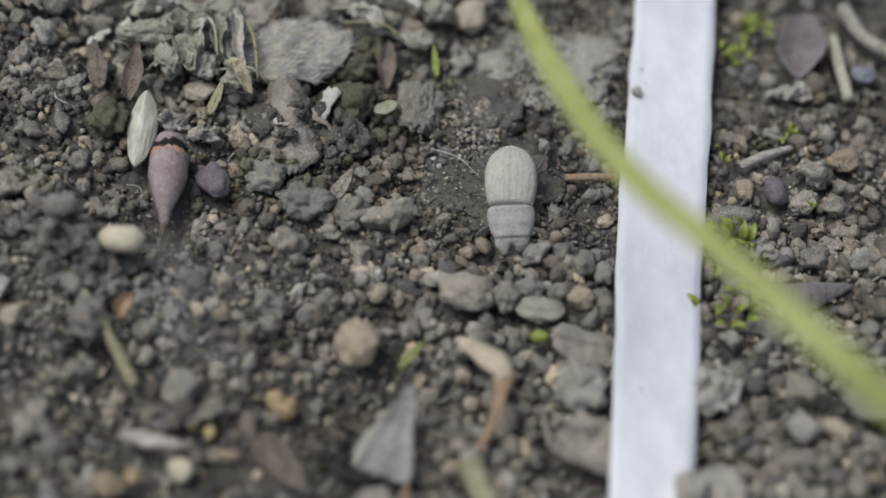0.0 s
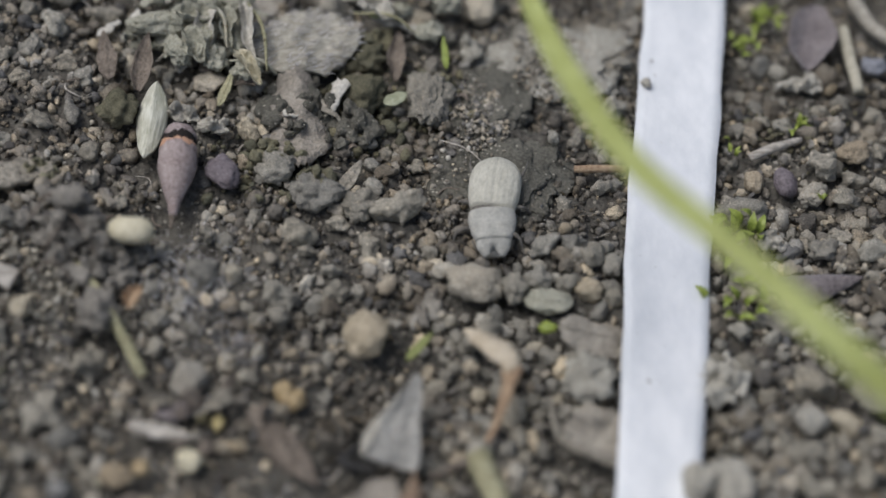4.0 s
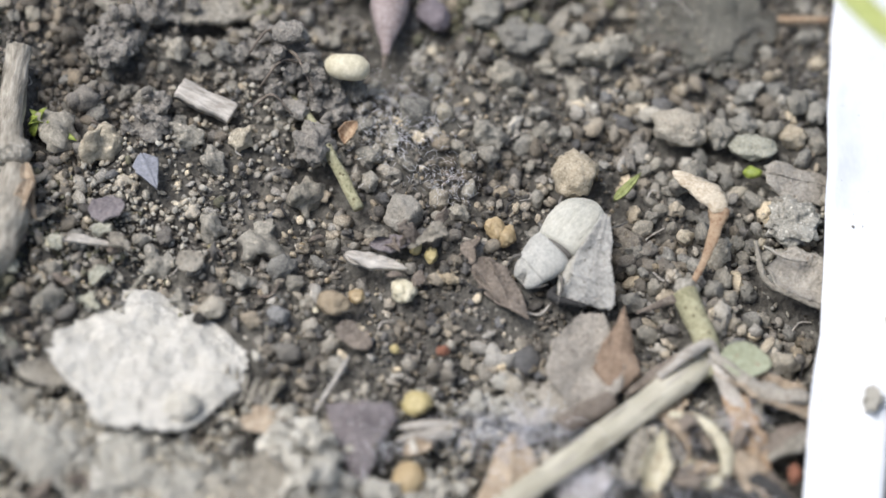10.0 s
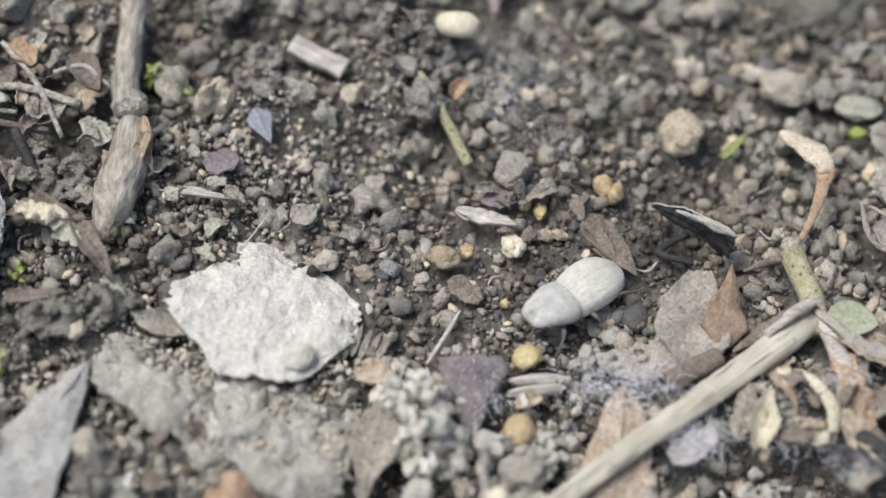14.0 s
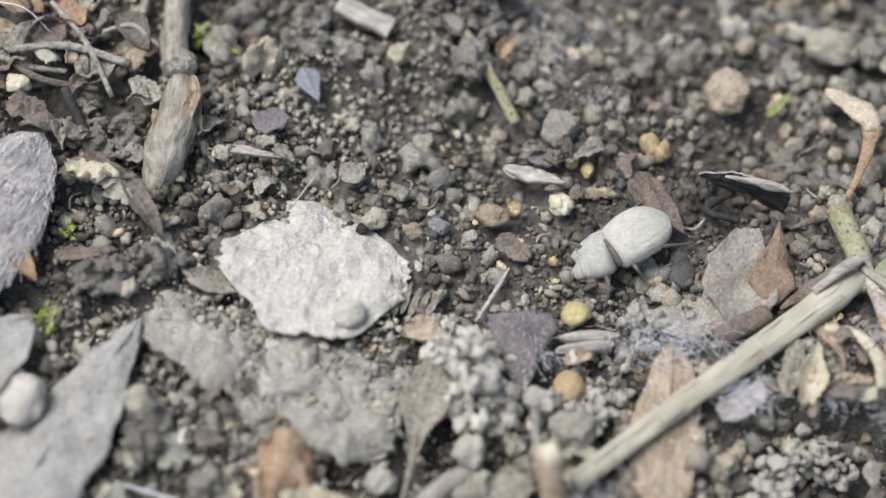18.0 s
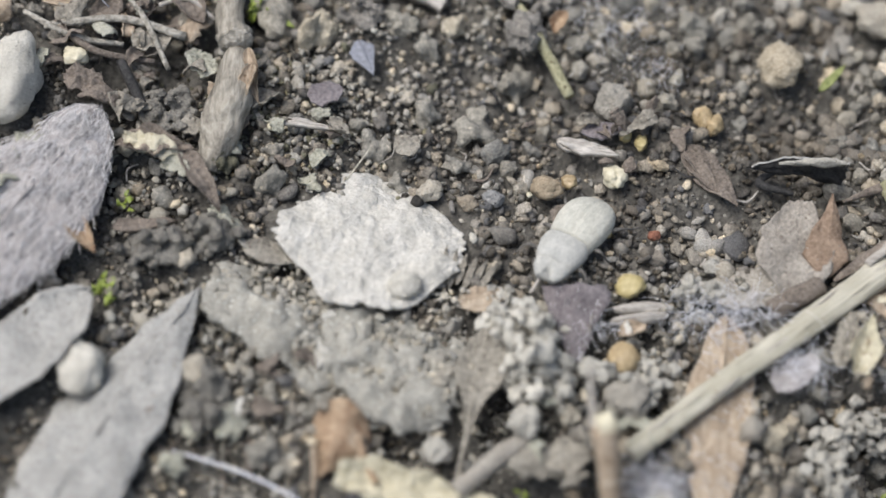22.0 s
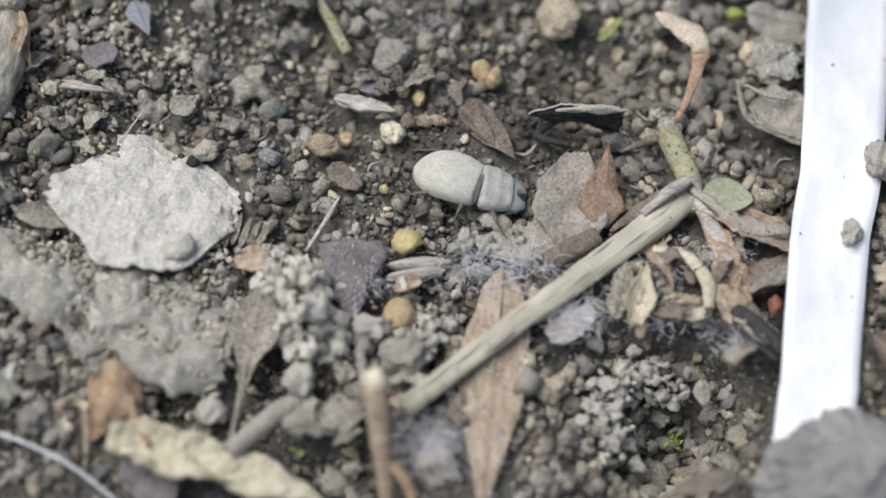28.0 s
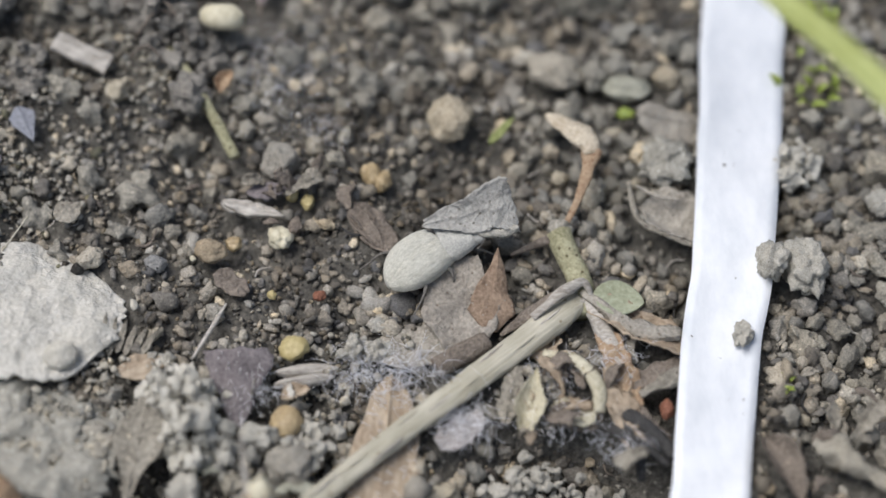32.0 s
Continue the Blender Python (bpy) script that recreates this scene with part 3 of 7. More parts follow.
def clod(name, c, reach, count, mat, label, size=(0.5, 1.0), height=1.5, seed=1, category="soil clod"):
    """A crumbly clod: many small knobbly grains stuck to one another round a core."""
    dice = np.random.default_rng(seed)
    count, size = int(count * 3.4), (size[0] * 0.4, size[1] * 0.66)
    g, r = dice.uniform(0, 2 * np.pi, count), np.sqrt(dice.random(count))
    lean = 1 + 0.35 * np.sin(2 * g + seed) + 0.2 * np.sin(3 * g + 2.0 * seed)
    s = dice.uniform(*size, count) * np.where(dice.random(count) < 0.15, 1.5, 1)
    core = np.stack([reach[0] * r * lean * np.cos(g), reach[1] * r * lean * np.sin(g), dice.uniform(-0.3, 1.05, count) * height * (1 - 0.75 * r * r)], 1)
    inner = 14
    g, r = dice.uniform(0, 2 * np.pi, inner), 0.75 * np.sqrt(dice.random(inner))
    core = np.concatenate([core, np.stack([reach[0] * r * np.cos(g), reach[1] * r * np.sin(g), 0.2 * height * (1 - r)], 1)])
    s = np.concatenate([s, np.full(inner, 0.42 * min(reach))])
    COVER.append((c[0], c[1], 0.7 * max(reach)))
    ob = new(name, knit(core, s, seed, mat, 0.1 if height > 4 else 0.125))
    ob.matrix_basis = pose(c[0] * MM, c[1] * MM, (swell(*c) + 0.1) * MM)
    outer = np.flatnonzero(core[: len(s) - inner, 2] > 0.35 * height * (1 - 0.75 * 0.5))
    for i in dice.permutation(outer)[: max(6, count // 14)]:  # single grains sitting on the clod
        grain = new("soil_grain", GRAINS.setdefault((mat.name, i % 4), finish(ball((1, 0.9, 0.8), 0.45, 1.8, 200 + i % 4, 3, 0, 8), mat)))
        grain.parent = ob
        at = core[i] * np.array((1.08, 1.08, 1)) + np.array((0, 0, 0.7 * s[i]))
        k = s[i] * dice.uniform(0.8, 1.25)
        grain.matrix_basis = pose(*(at * MM), *dice.uniform(0, 360, 3)) @ Matrix.Diagonal((k, k, k * 0.85, 1))
    return tagged(ob, label, category)


def rod(name, points, mat, label, category, seed=0, group="", **more):
    """A stalk or twig through (place, height over the ground, radius) in mm."""
    line = [(p[0], p[1], swell(*p) + h, r) for p, h, r in points]
    o = Vector(line[0][:3])
    for one, two in zip(points, points[1:]):
        if min(one[1], two[1]) < 3:
            cover(one[0], two[0], max(one[2], two[2]))
    bm = tube([(x - o.x, y - o.y, z - o.z, r) for x, y, z, r in line], seed, **more)
    return thing(name, bm, mat, Matrix.Translation(o * MM), label, category, group)


def fuzz(name, c, reach, count, label, seed=3, long=2.6, fine=0.02):
    """A tuft of fine white threads."""
    dice = random.Random(seed)
    bm = bmesh.new()
    for k in range(int(count * 2.2)):
        x, y = dice.gauss(0, reach[0] * 0.5), dice.gauss(0, reach[1] * 0.5)
        g, l, bend = dice.uniform(0, 2 * math.pi), dice.uniform(0.3, 1) * long, dice.uniform(-1.6, 1.6)
        z, rise, w = 0.4 + 0.9 * dice.random(), dice.uniform(-0.3, 0.6), fine * dice.uniform(0.4, 0.9)
        pts = [(x + l * t * math.cos(g + t * bend), y + l * t * math.sin(g + t * bend), z + rise * math.sin(t * 3), w) for t in (0, 0.35, 0.7, 1)]
        one = tube(pts, k, 0, 3, 2)
        rest = bpy.data.meshes.new("thread")
        one.to_mesh(rest)
        one.free()
        bm.from_mesh(rest)
        bpy.data.meshes.remove(rest)
    ob = thing(name, bm, THREAD, pose(c[0] * MM, c[1] * MM, swell(*c) * MM), label, "fungus threads")
    return tagged(ob, kind="stuff")


def moss(c, count, size, seed, label="tiny bright green moss shoots on the soil"):
    """A moss tuft: each leaflet is a part."""
    dice = random.Random(seed)
    base = thing("moss_tuft", None, None, pose(c[0] * MM, c[1] * MM, (min(swell(*c), land(*c) + 0.8) + 0.2) * MM), label, "moss")
    shape = finish(sheet(size * 0.75, size * 0.34, "lance", seed, 0.15 * size, 0.1 * size, 0, 0.03, 0.05, 0.06, 0.05, 6, 4), GREEN)
    for k in range(count):
        ob = new("leaflet", shape)
        ob.parent = base
        ob.matrix_basis = pose(dice.gauss(0, size * 0.45) * MM, dice.gauss(0, size * 0.45) * MM, dice.uniform(0, 0.4) * size * MM, 0, dice.uniform(-75, -10), dice.uniform(0, 360))
    return base


# ---- the white strip ----
def build_strip():
    line = [((30.2, 53.6), 1.2), ((27.7, 33.4), 1.0), ((25.2, 17.1), 0.9), ((23.5, 5.6), 0.7), ((22.2, -4.9), 0.9), ((20.8, -15.4), 0.9), ((19.3, -22.7), 1.0), ((17.8, -32.9), 0.9), ((17.4, -35.2), 0.9), ((16.5, -41.1), 0.7), ((15.9, -46.0), 0.5)]
    pts = spread([(p[0], p[1], swell(*p) + h) for p, h in line], 10)
    bm = bmesh.new()
    rows = []
    for i, q in enumerate(pts):
        a, b = pts[max(i - 1, 0)], pts[min(i + 1, len(pts) - 1)]
        way = Vector((b[0] - a[0], b[1] - a[1], 0)).normalized()
        side = Vector((-way.y, way.x, 0))
        row = []
        for k in range(9):
            s = (k - 4) / 4
            z = q[2] + 0.45 * noise.noise((q[1] * 0.11, 3.0, s * 0.4)) + 0.22 * noise.noise((q[0] * 0.2, q[1] * 0.3, s)) + 0.07 * noise.noise((q[0] * 0.5, q[1] * 0.9, s * 2.2)) + 0.10 * s * s
            row.append(Vector((q[0], q[1], z)) + side * (3.1 * min(1.1, max(0.86, 1.05 + 0.0048 * q[1])) * s + 0.09 * noise.noise((q[1] * 0.3, s * 3, 1)) + 0.22 * noise.noise((q[1] * 0.14, 0, 7))))
        rows.append(row)
    top = [[bm.verts.new(v * MM) for v in r] for r in rows]
    low = [[bm.verts.new((v - Vector((0, 0, 0.25))) * MM) for v in r] for r in rows]
    for i in range(len(rows) - 1):
        for k in range(8):
            bm.faces.new((top[i][k], top[i][k + 1], top[i + 1][k + 1], top[i + 1][k]))
            bm.faces.new((low[i][k], low[i + 1][k], low[i + 1][k + 1], low[i][k + 1]))
        for k in (0, 8):
            bm.faces.new((top[i][k], top[i + 1][k], low[i + 1][k], low[i][k]))
    for i in (0, -1):
        for k in range(8):
            bm.faces.new((top[i][k], low[i][k], low[i][k + 1], top[i][k + 1]))
    strip = thing("plastic_strip", None, None, Matrix(), "flat white plastic strip lying across the soil, specked with dirt", "strip")
    part("band", bm, PLASTIC, strip)
    dice = random.Random(4)
    grain = finish(ball((1, 0.8, 0.5), 0.3, 2, 3, 2), LUMP)
    for k in range(46):
        q, s = pts[dice.randrange(12, len(pts) - 8)], dice.uniform(-0.9, 0.9)
        speck = new("dirt_speck", grain)
        speck.parent = strip
        r = dice.choice((0.04, 0.05, 0.05, 0.06, 0.08, 0.13))
        speck.matrix_basis = pose((q[0] + 3.0 * s) * MM, q[1] * MM, (q[2] + 0.1 * s * s + 0.05) * MM, 0, 0, dice.uniform(0, 360)) @ Matrix.Scale(r, 4)
    for (p, _), (q, _) in zip(line, line[1:]):
        cover(p, q, 3.3)


build_strip()
# ---- the grass blade over the soil ----
def build_grass():
    """A long arching blade: keeled, tapering, rooted beside the strip."""
    line = spread([(*(11.0, 16.9), 20, 0.4), (*(12.1, 9.3), 22, 0.78), (*(13.7, 1.8), 24, 0.98), (*(17.4, -8.0), 26, 1.02), (*(23.7, -16.6), 27, 1.1), (*(32.0, -25.4), 25, 1.35), (*(44.7, -31.4), 15, 1.5), (*(60.2, -36.4), -1.0, 1.3)], 9)
    bm = bmesh.new()
    rows = []
    for i, q in enumerate(line):
        a, b = line[max(i - 1, 0)], line[min(i + 1, len(line) - 1)]
        side = Vector((b[1] - a[1], a[0] - b[0], 0)).normalized()
        mid = Vector((q[0], q[1], swell(q[0], q[1]) + q[2]))
        rows.append([[bm.verts.new((mid + side * (q[3] * s) + Vector((0, 0, 0.35 * abs(s) * q[3] - d))) * MM) for s in (-1, -0.5, 0, 0.5, 1)] for d in (0, 0.15)])
    for one, two in zip(rows, rows[1:]):
        for k in range(4):
            bm.faces.new((one[0][k], one[0][k + 1], two[0][k + 1], two[0][k]))
            bm.faces.new((one[1][k + 1], one[1][k], two[1][k], two[1][k + 1]))
        for k in (0, 4):
            bm.faces.new((one[0][k], two[0][k], two[1][k], one[1][k]))
    thing("long_grass", bm, GRASS, Matrix(), "long arching yellow-green grass blade above the soil", "grass")


build_grass()

# ---- litter of the upper stretch ----
big = leaf("dry_leaf", (-9.6, 24.6), (-0.2, 25.7), 7.2, LEAF_FIBRE, "large fibrous grey-brown dry leaf on the litter", shape="slab", wrinkle=0.65, ragged=0.13, seed=2, za=2.1, zb=2.0, cup=-1.0, nu=48, nv=24, thick=0.3)
fur(big, 420, 0.7, 14, HAIR, (1, 0.25, 0), "frayed pale fibres")
for k, (a, b, h) in enumerate((((-1.6, 28.6), (3.6, 28.0), 2.6), ((-0.6, 27.4), (4.4, 26.2), 2.4), ((-9.2, 27.6), (-7.6, 21.0), 2.6), ((-10.6, 22.0), (-6.8, 21.4), 1.8), ((-12.4, 27.2), (-10.8, 23.0), 2.8))):
    rod("pale_root", [(a, h, 0.1), (((a[0] + b[0]) / 2 + 0.5, (a[1] + b[1]) / 2 + 0.3), h + 0.3, 0.16), (b, h - 0.6, 0.07)], (STRAW, STALK, STALK, MOULD, STRAW)[k], "thin pale dry root over the leaf litter", "root", k, "roots in the litter", sides=6, rough=0.4)
clod("leaf_mould", (-14.8, 25.5), (3.2, 1.9), 26, MOULD, "heap of crumbled pale leaf mould", (0.6, 1.1), 2.2, 71, "leaf mould")
for p, size, turn in (((-16.4, 25.5), (2.2, 1.0, 0.9), 12), ((-14.6, 22.8), (1.0, 1.6, 0.9), 20), ((-12.6, 23.8), (0.9, 1.9, 1.0), -15), ((-11.8, 22.5), (1.0, 1.3, 0.8), 5), ((-10.3, 24.5), (0.8, 1.5, 0.8), 8), ((-9.2, 21.5), (1.2, 1.0, 0.8), 30), ((-13.4, 27.7), (1.7, 1.2, 0.9), -20), ((-10.2, 28.4), (1.3, 1.2, 0.9), 0), ((3.2, 29.0), (1.0, 0.8, 0.7), 0), ((5.7, 26.9), (1.2, 0.9, 0.7), 20), ((7.0, 29.9), (1.3, 1.1, 0.9), 0)):
    stone("mould_lump", p, size, MOULD, "pale greenish lump of crumbled leaf mould", "leaf mould", turn, lift=1.9, amount=0.4, scale=2.2, group="leaf mould lumps")
clod("moss_crust", (0.8, 26.0), (2.0, 1.1), 18, MOSSY, "olive mossy crumbs beside a dry leaf", (0.4, 0.8), 1.3, 75, "moss")
clod("moss_crust", (-7.0, 13.8), (2.0, 1.8), 20, MOSSY, "olive mossy crumbs on the soil", (0.4, 0.8), 1.2, 76, "moss")
clod("moss_crust", (-3.7, 11.7), (1.5, 1.3), 16, MOSSY, "olive mossy crumbs on the soil", (0.4, 0.8), 1.2, 77, "moss")
clod("gravel_crumbs", (-14.5, 17.7), (1.2, 0.8), 14, PALE_CLOD, "small heap of beige soil grains", (0.35, 0.6), 1.0, 78)
clod("gravel_crumbs", (-12.1, 16.6), (1.3, 0.8), 14, PALE_CLOD, "small heap of beige soil grains", (0.35, 0.6), 1.0, 79)
clod("leaf_mould", (-11.8, 26.4), (2.2, 2.6), 22, MOULD, "heap of crumbled grey leaf mould", (0.5, 1.0), 2.4, 72, "leaf mould")
clod("leaf_mould", (-1.6, 17.6), (2.6, 2.2), 22, MUD, "crumbly mossy soil clod", (0.6, 1.1), 1.6, 73)
clod("leaf_mould", (-5.7, 19.2), (2.6, 2.8), 22, MUD, "crumbly grey soil clod", (0.6, 1.1), 1.2, 74)
leaf("dry_leaf", (-5.4, 22.2), (-5.0, 12.8), 4.4, LEAF_UMBER, "torn grey-brown dry leaf piece caked with soil", shape="scrap", wrinkle=0.8, ragged=0.24, seed=5, cup=-0.6, za=1.4, zb=0.5)
for k, (a, b, wide, mat) in enumerate((((-15.2, 25.2), (-11.6, 26.2), 1.7, 0), ((-12.9, 26.6), (-12.2, 22.6), 1.5, 1), ((-14.4, 24.0), (-12.6, 21.6), 1.6, 0), ((-11.2, 26.8), (-10.4, 23.4), 1.3, 0), ((-9.8, 27.4), (-8.6, 22.4), 1.0, 1), ((-16.6, 27.4), (-13.4, 28.0), 1.8, 1), ((-10.2, 21.9), (-8.0, 19.6), 1.0, 2), ((-0.2, 28.4), (2.6, 27.4), 1.6, 1), ((2.4, 29.6), (5.8, 30.4), 2.0, 1))):
    leaf("leaf_tatter", a, b, wide, (MOULD, LEAF_GREY, LEAF_CREAM)[mat], ("pale mouldered leaf tatter rolled up in the litter", "whitish papery leaf tatter in the litter", "yellowish curled leaf tatter in the litter")[mat], "leaf", "scrap", za=2.6, zb=2.0, cup=1.2, twist=0.9, wrinkle=0.6, ragged=0.35, seed=70 + k, keep=False, group="leaf tatters", nu=26, nv=12)
leaf("leaf_crumb", (-17.9, 26.0), (-10.6, 28.1), 2.4, MOULD, "pale crumbled dry leaf fragment", shape="scrap", wrinkle=0.7, seed=6, ragged=0.25)
leaf("leaf_crumb", (-14.7, 21.7), (-13.4, 26.6), 1.9, LEAF_GREY, "pale curled dry leaf fragment standing in litter", shape="oval", wrinkle=0.5, seed=7, cup=0.6, za=0.4, zb=2.0)
leaf("leaf_crumb", (-10.9, 23.3), (-10.3, 29.4), 1.8, MOULD, "narrow pale dry leaf fragment", shape="lance", wrinkle=0.5, seed=9, cup=0.5)
leaf("leaf_crumb", (-8.9, 27.1), (-7.1, 32.9), 3.2, LEAF_PALE, "pale crumpled dry leaf fragment in the litter", shape="scrap", wrinkle=0.7, seed=10)
leaf("leaf_crumb", (-14.9, 30.8), (-9.9, 32.0), 3.5, LEAF_BROWN, "brown crumpled leaf fragment in the litter", shape="scrap", wrinkle=0.7, seed=14)
leaf("leaf_crumb", (0.9, 29.8), (6.5, 28.3), 2.6, LEAF_GREY, "whitish shredded leaf fragment", shape="scrap", wrinkle=0.6, seed=15, ragged=0.25)
stone("seed", (-12.3, 21.1), (1.35, 1.0, 0.55), PALE_STONE, "flat pale greenish seed in the litter", "seed", 10)
leaf("leaf_shred", (-11.5, 18.3), (-10.2, 21.5), 0.8, STALK, "short yellow-green dry leaf shred", shape="lance", seed=3, zb=1.5)
leaf("brown_husk", (-17.8, 19.3), (-17.1, 24.5), 1.7, LEAF_BROWN, "reddish brown pointed husk", "husk", "lance", za=0.5, zb=1.6, cup=0.7, seed=4)
leaf("brown_husk", (-20.2, 20.6), (-20.8, 25.2), 1.6, LEAF_BROWN, "dark brown leaf shred", "husk", "lance", za=0.3, zb=0.9, seed=6)
leaf("brown_husk", (2.7, 21.9), (3.1, 27.1), 1.5, LEAF_BROWN, "curled purplish brown husk", "husk", "lance", za=0.5, zb=1.2, cup=0.8, seed=8)
leaf("seed_husk", (-16.3, 19.8), (-17.1, 12.8), 2.4, HUSK, "pale fibrous cream-green seed husk", "husk", "oval", za=1.4, zb=0.6, cup=-0.7, seed=3, wrinkle=0.25, ragged=0.08)


def build_bud():
    at, length = along((-14.7, 7.5), (-14.3, 14.2), 0.7, 1.7)
    cover((-14.7, 7.5), (-14.3, 14.2), 1.3)
    bud = thing("bud", None, None, at, "dusty pink fallen bud with an orange rim, open at the top", "bud")
    part("body", tube([(0, 0, 0, 0.3), (1.0, 0, 0, 0.5), (2.4, 0, 0.1, 1.05), (length - 2.4, 0, 0.1, 1.55), (length - 1.1, 0, 0, 1.42)], 2, 0.1, 20, 6), BUD, bud)
    part("rim", tube([(length - 1.25, 0, 0, 1.44), (length - 0.95, 0, 0.02, 1.4), (length - 0.75, 0, 0, 1.3)], 5, 0.16, 20, 4), BUD_RIM, bud, "orange torn rim")
    # a solid black band, put in for the shade inside the bud's mouth
    part("core", tube([(length - 0.9, 0, 0, 1.36), (length - 0.45, 0, 0.02, 1.36), (length - 0.05, 0, 0, 1.25)], 5, 0.2, 14, 4), BLACK, bud, "black band for the shade of the opening")
    part("lip", tube([(length - 0.2, 0, 0, 1.3), (length + 0.15, 0, 0.05, 1.34), (length + 0.5, 0, 0, 1.1)], 6, 0.2, 16, 4), BUD, bud, "dusty back lip")
    part("stalk", tube([(-1.0, 0.1, -0.2, 0.12), (0, 0, 0, 0.28)], 5, 0.2, 8, 4), LEAF_BROWN, bud)


build_bud()
stone("purple_seed", (-11.0, 12.0), (1.25, 1.75, 1.05), PURPLE_SEED, "wrinkled purple-grey seed resting on soil", "seed", 28, amount=0.2)
stone("white_seed", (-17.5, 4.1), (1.75, 1.15, 1.1), CREAM, "smooth cream-white oval seed on a soil clod", "seed", -12, lift=2.9, amount=0.04)
clod("dark_clod", (-18.2, 4.4), (1.5, 1.6), 22, DAMP_CLOD, "small dark soil clod holding a white seed", (0.5, 0.9), 2.4, 21)
clod("dark_clod", (-22.3, 5.2), (2.9, 3.6), 66, EARTH, "large brown earthy soil clod", (0.6, 1.2), 4.6, 22)
clod("dark_clod", (-19.3, 2.6), (1.9, 1.9), 34, EARTH, "brown earthy soil clod over a twig", (0.5, 0.9), 2.6, 23)
clod("earth_clod", (-32.6, 0.2), (2.0, 1.6), 26, EARTH, "rounded brown soil clod", (0.5, 0.9), 2.0, 24)
clod("earth_clod", (-35.6, 7.3), (2.2, 2.2), 30, EARTH, "rounded brown soil clod", (0.5, 1.0), 2.2, 25)
clod("earth_clod", (-32.6, 10.2), (1.8, 1.5), 24, EARTH, "rounded brown soil clod beside bark", (0.5, 0.9), 1.8, 26)
for k, (a, b) in enumerate((((-25.1, 5.1), (-22.1, 6.6)), ((-24.1, 2.2), (-20.7, 4.2)), ((-24.5, 0.4), (-21.5, -0.3)), ((-22.9, 5.6), (-20.0, 2.0)))):
    rod("root_fibre", [(a, 2.6, 0.09), (((a[0] + b[0]) / 2, (a[1] + b[1]) / 2 + 0.4), 4.0, 0.12), (b, 2.8, 0.07)], LEAF_BROWN, "brown root fibre on a dark soil clod", "root", k, "fibres on the clod", sides=5)
stone("round_clod", (-19.9, -1.6), (1.4, 1.6, 1.4), EARTH, "rounded brown clod beside a green twig", "soil clod", lift=0.9, amount=0.45, facets=8)
rod("green_twig", [((-21.9, 3.4), 0.2, 0.28), ((-19.9, -0.1), 1.5, 0.36), ((-18.3, -2.9), 1.0, 0.42), ((-16.4, -6.4), 0.5, 0.46)], STALK, "short yellow-green twig lying on the soil", "twig", rough=0.35)
leaf("red_petal", (-17.7, -1.3), (-16.7, 0.3), 1.3, LEAF_RUST, "tiny curled orange-red petal", "petal", "oval", za=1.2, zb=1.8, cup=0.8, keep=False, wrinkle=0.3)
stone("grey_stone", (5.5, 20.5), (1.6, 2.9, 1.3), LUMP, "rough grey-brown elongated stone", "stone", -8, amount=0.45, level=5, facets=9)
stone("mossy_clod", (0.0, 20.3), (1.9, 1.7, 1.4), MOSSY, "rounded mossy soil clod", "soil clod", amount=0.45, facets=8)
stone("mossy_clod", (0.5, 24.3), (1.5, 1.1, 1.2), MOSSY, "rounded greenish soil clod", "soil clod", amount=0.45, facets=8)
stone("mossy_clod", (-19.4, 17.4), (1.5, 1.5, 1.2), MOSSY, "rounded olive soil clod", "soil clod", amount=0.45, facets=8)
stone("soil_stone", (-0.4, 9.3), (1.4, 1.3, 1.1), LUMP, "angular brown soil lump", "soil lump", amount=0.45, facets=8)
stone("soil_stone", (-7.0, 12.7), (1.7, 1.5, 1.1), LUMP, "mossy grey soil lump", "soil lump", amount=0.45, facets=8)
stone("soil_stone", (-3.9, 10.6), (2.0, 1.7, 1.1), LUMP, "angular grey soil lump", "soil lump", amount=0.45, facets=8)
leaf("brown_husk", (-1.9, 10.5), (-0.1, 13.7), 1.2, LEAF_DUN, "narrow grey-brown husk on the soil", "husk", "lance", seed=2)
stone("mud_slab", (15.7, 25.4), (6.8, 4.6, 1.0), CRUST, "smooth dry mud crust on the soil", "mud crust", 20, lift=-0.45, amount=0.4, level=5)
stone("mud_slab", (11.2, 13.6), (5.2, 5.6, 0.8), MUD, "smooth damp mud crust with fine grains", "mud crust", -15, lift=-0.5, amount=0.4, level=5)
stone("mud_slab", (10.3, 20.8), (3.6, 4.8, 0.9), MUD, "dark smooth mud crust on the soil", "mud crust", 5, lift=-0.4, amount=0.4, level=5)
stone("pale_stone", (10.1, 30.6), (1.5, 1.6, 1.2), PALE_STONE, "pale grey-beige stone on the soil", "stone")
stone("pale_stone", (4.8, 29.0), (1.3, 1.0, 0.9), PALE_STONE, "pale rounded stone in the litter", "stone")
leaf("seedling_leaf", (1.7, 18.9), (3.6, 19.9), 1.3, COTYLEDON, "small round pale green seedling leaf", "seedling", "oval", za=1.3, zb=1.5, wrinkle=0.05, rib=0.05)
leaf("seedling_leaf", (0.5, 28.9), (2.2, 28.9), 1.2, GREEN, "small bright green seedling leaf", "seedling", "oval", za=1.2, zb=1.2, wrinkle=0.05, rib=0.05)
leaf("seedling_leaf", (6.9, 23.4), (6.7, 25.9), 0.6, GREEN, "narrow upright green seedling leaf", "seedling", "lance", za=0.7, zb=2.0, wrinkle=0.05, rib=0.05)
rod("brown_twig", [((16.7, 13.3), 0.5, 0.3), ((18.7, 13.2), 0.7, 0.33), ((20.8, 13.4), 0.5, 0.28)], LEAF_RUST, "thin reddish brown twig", "twig")
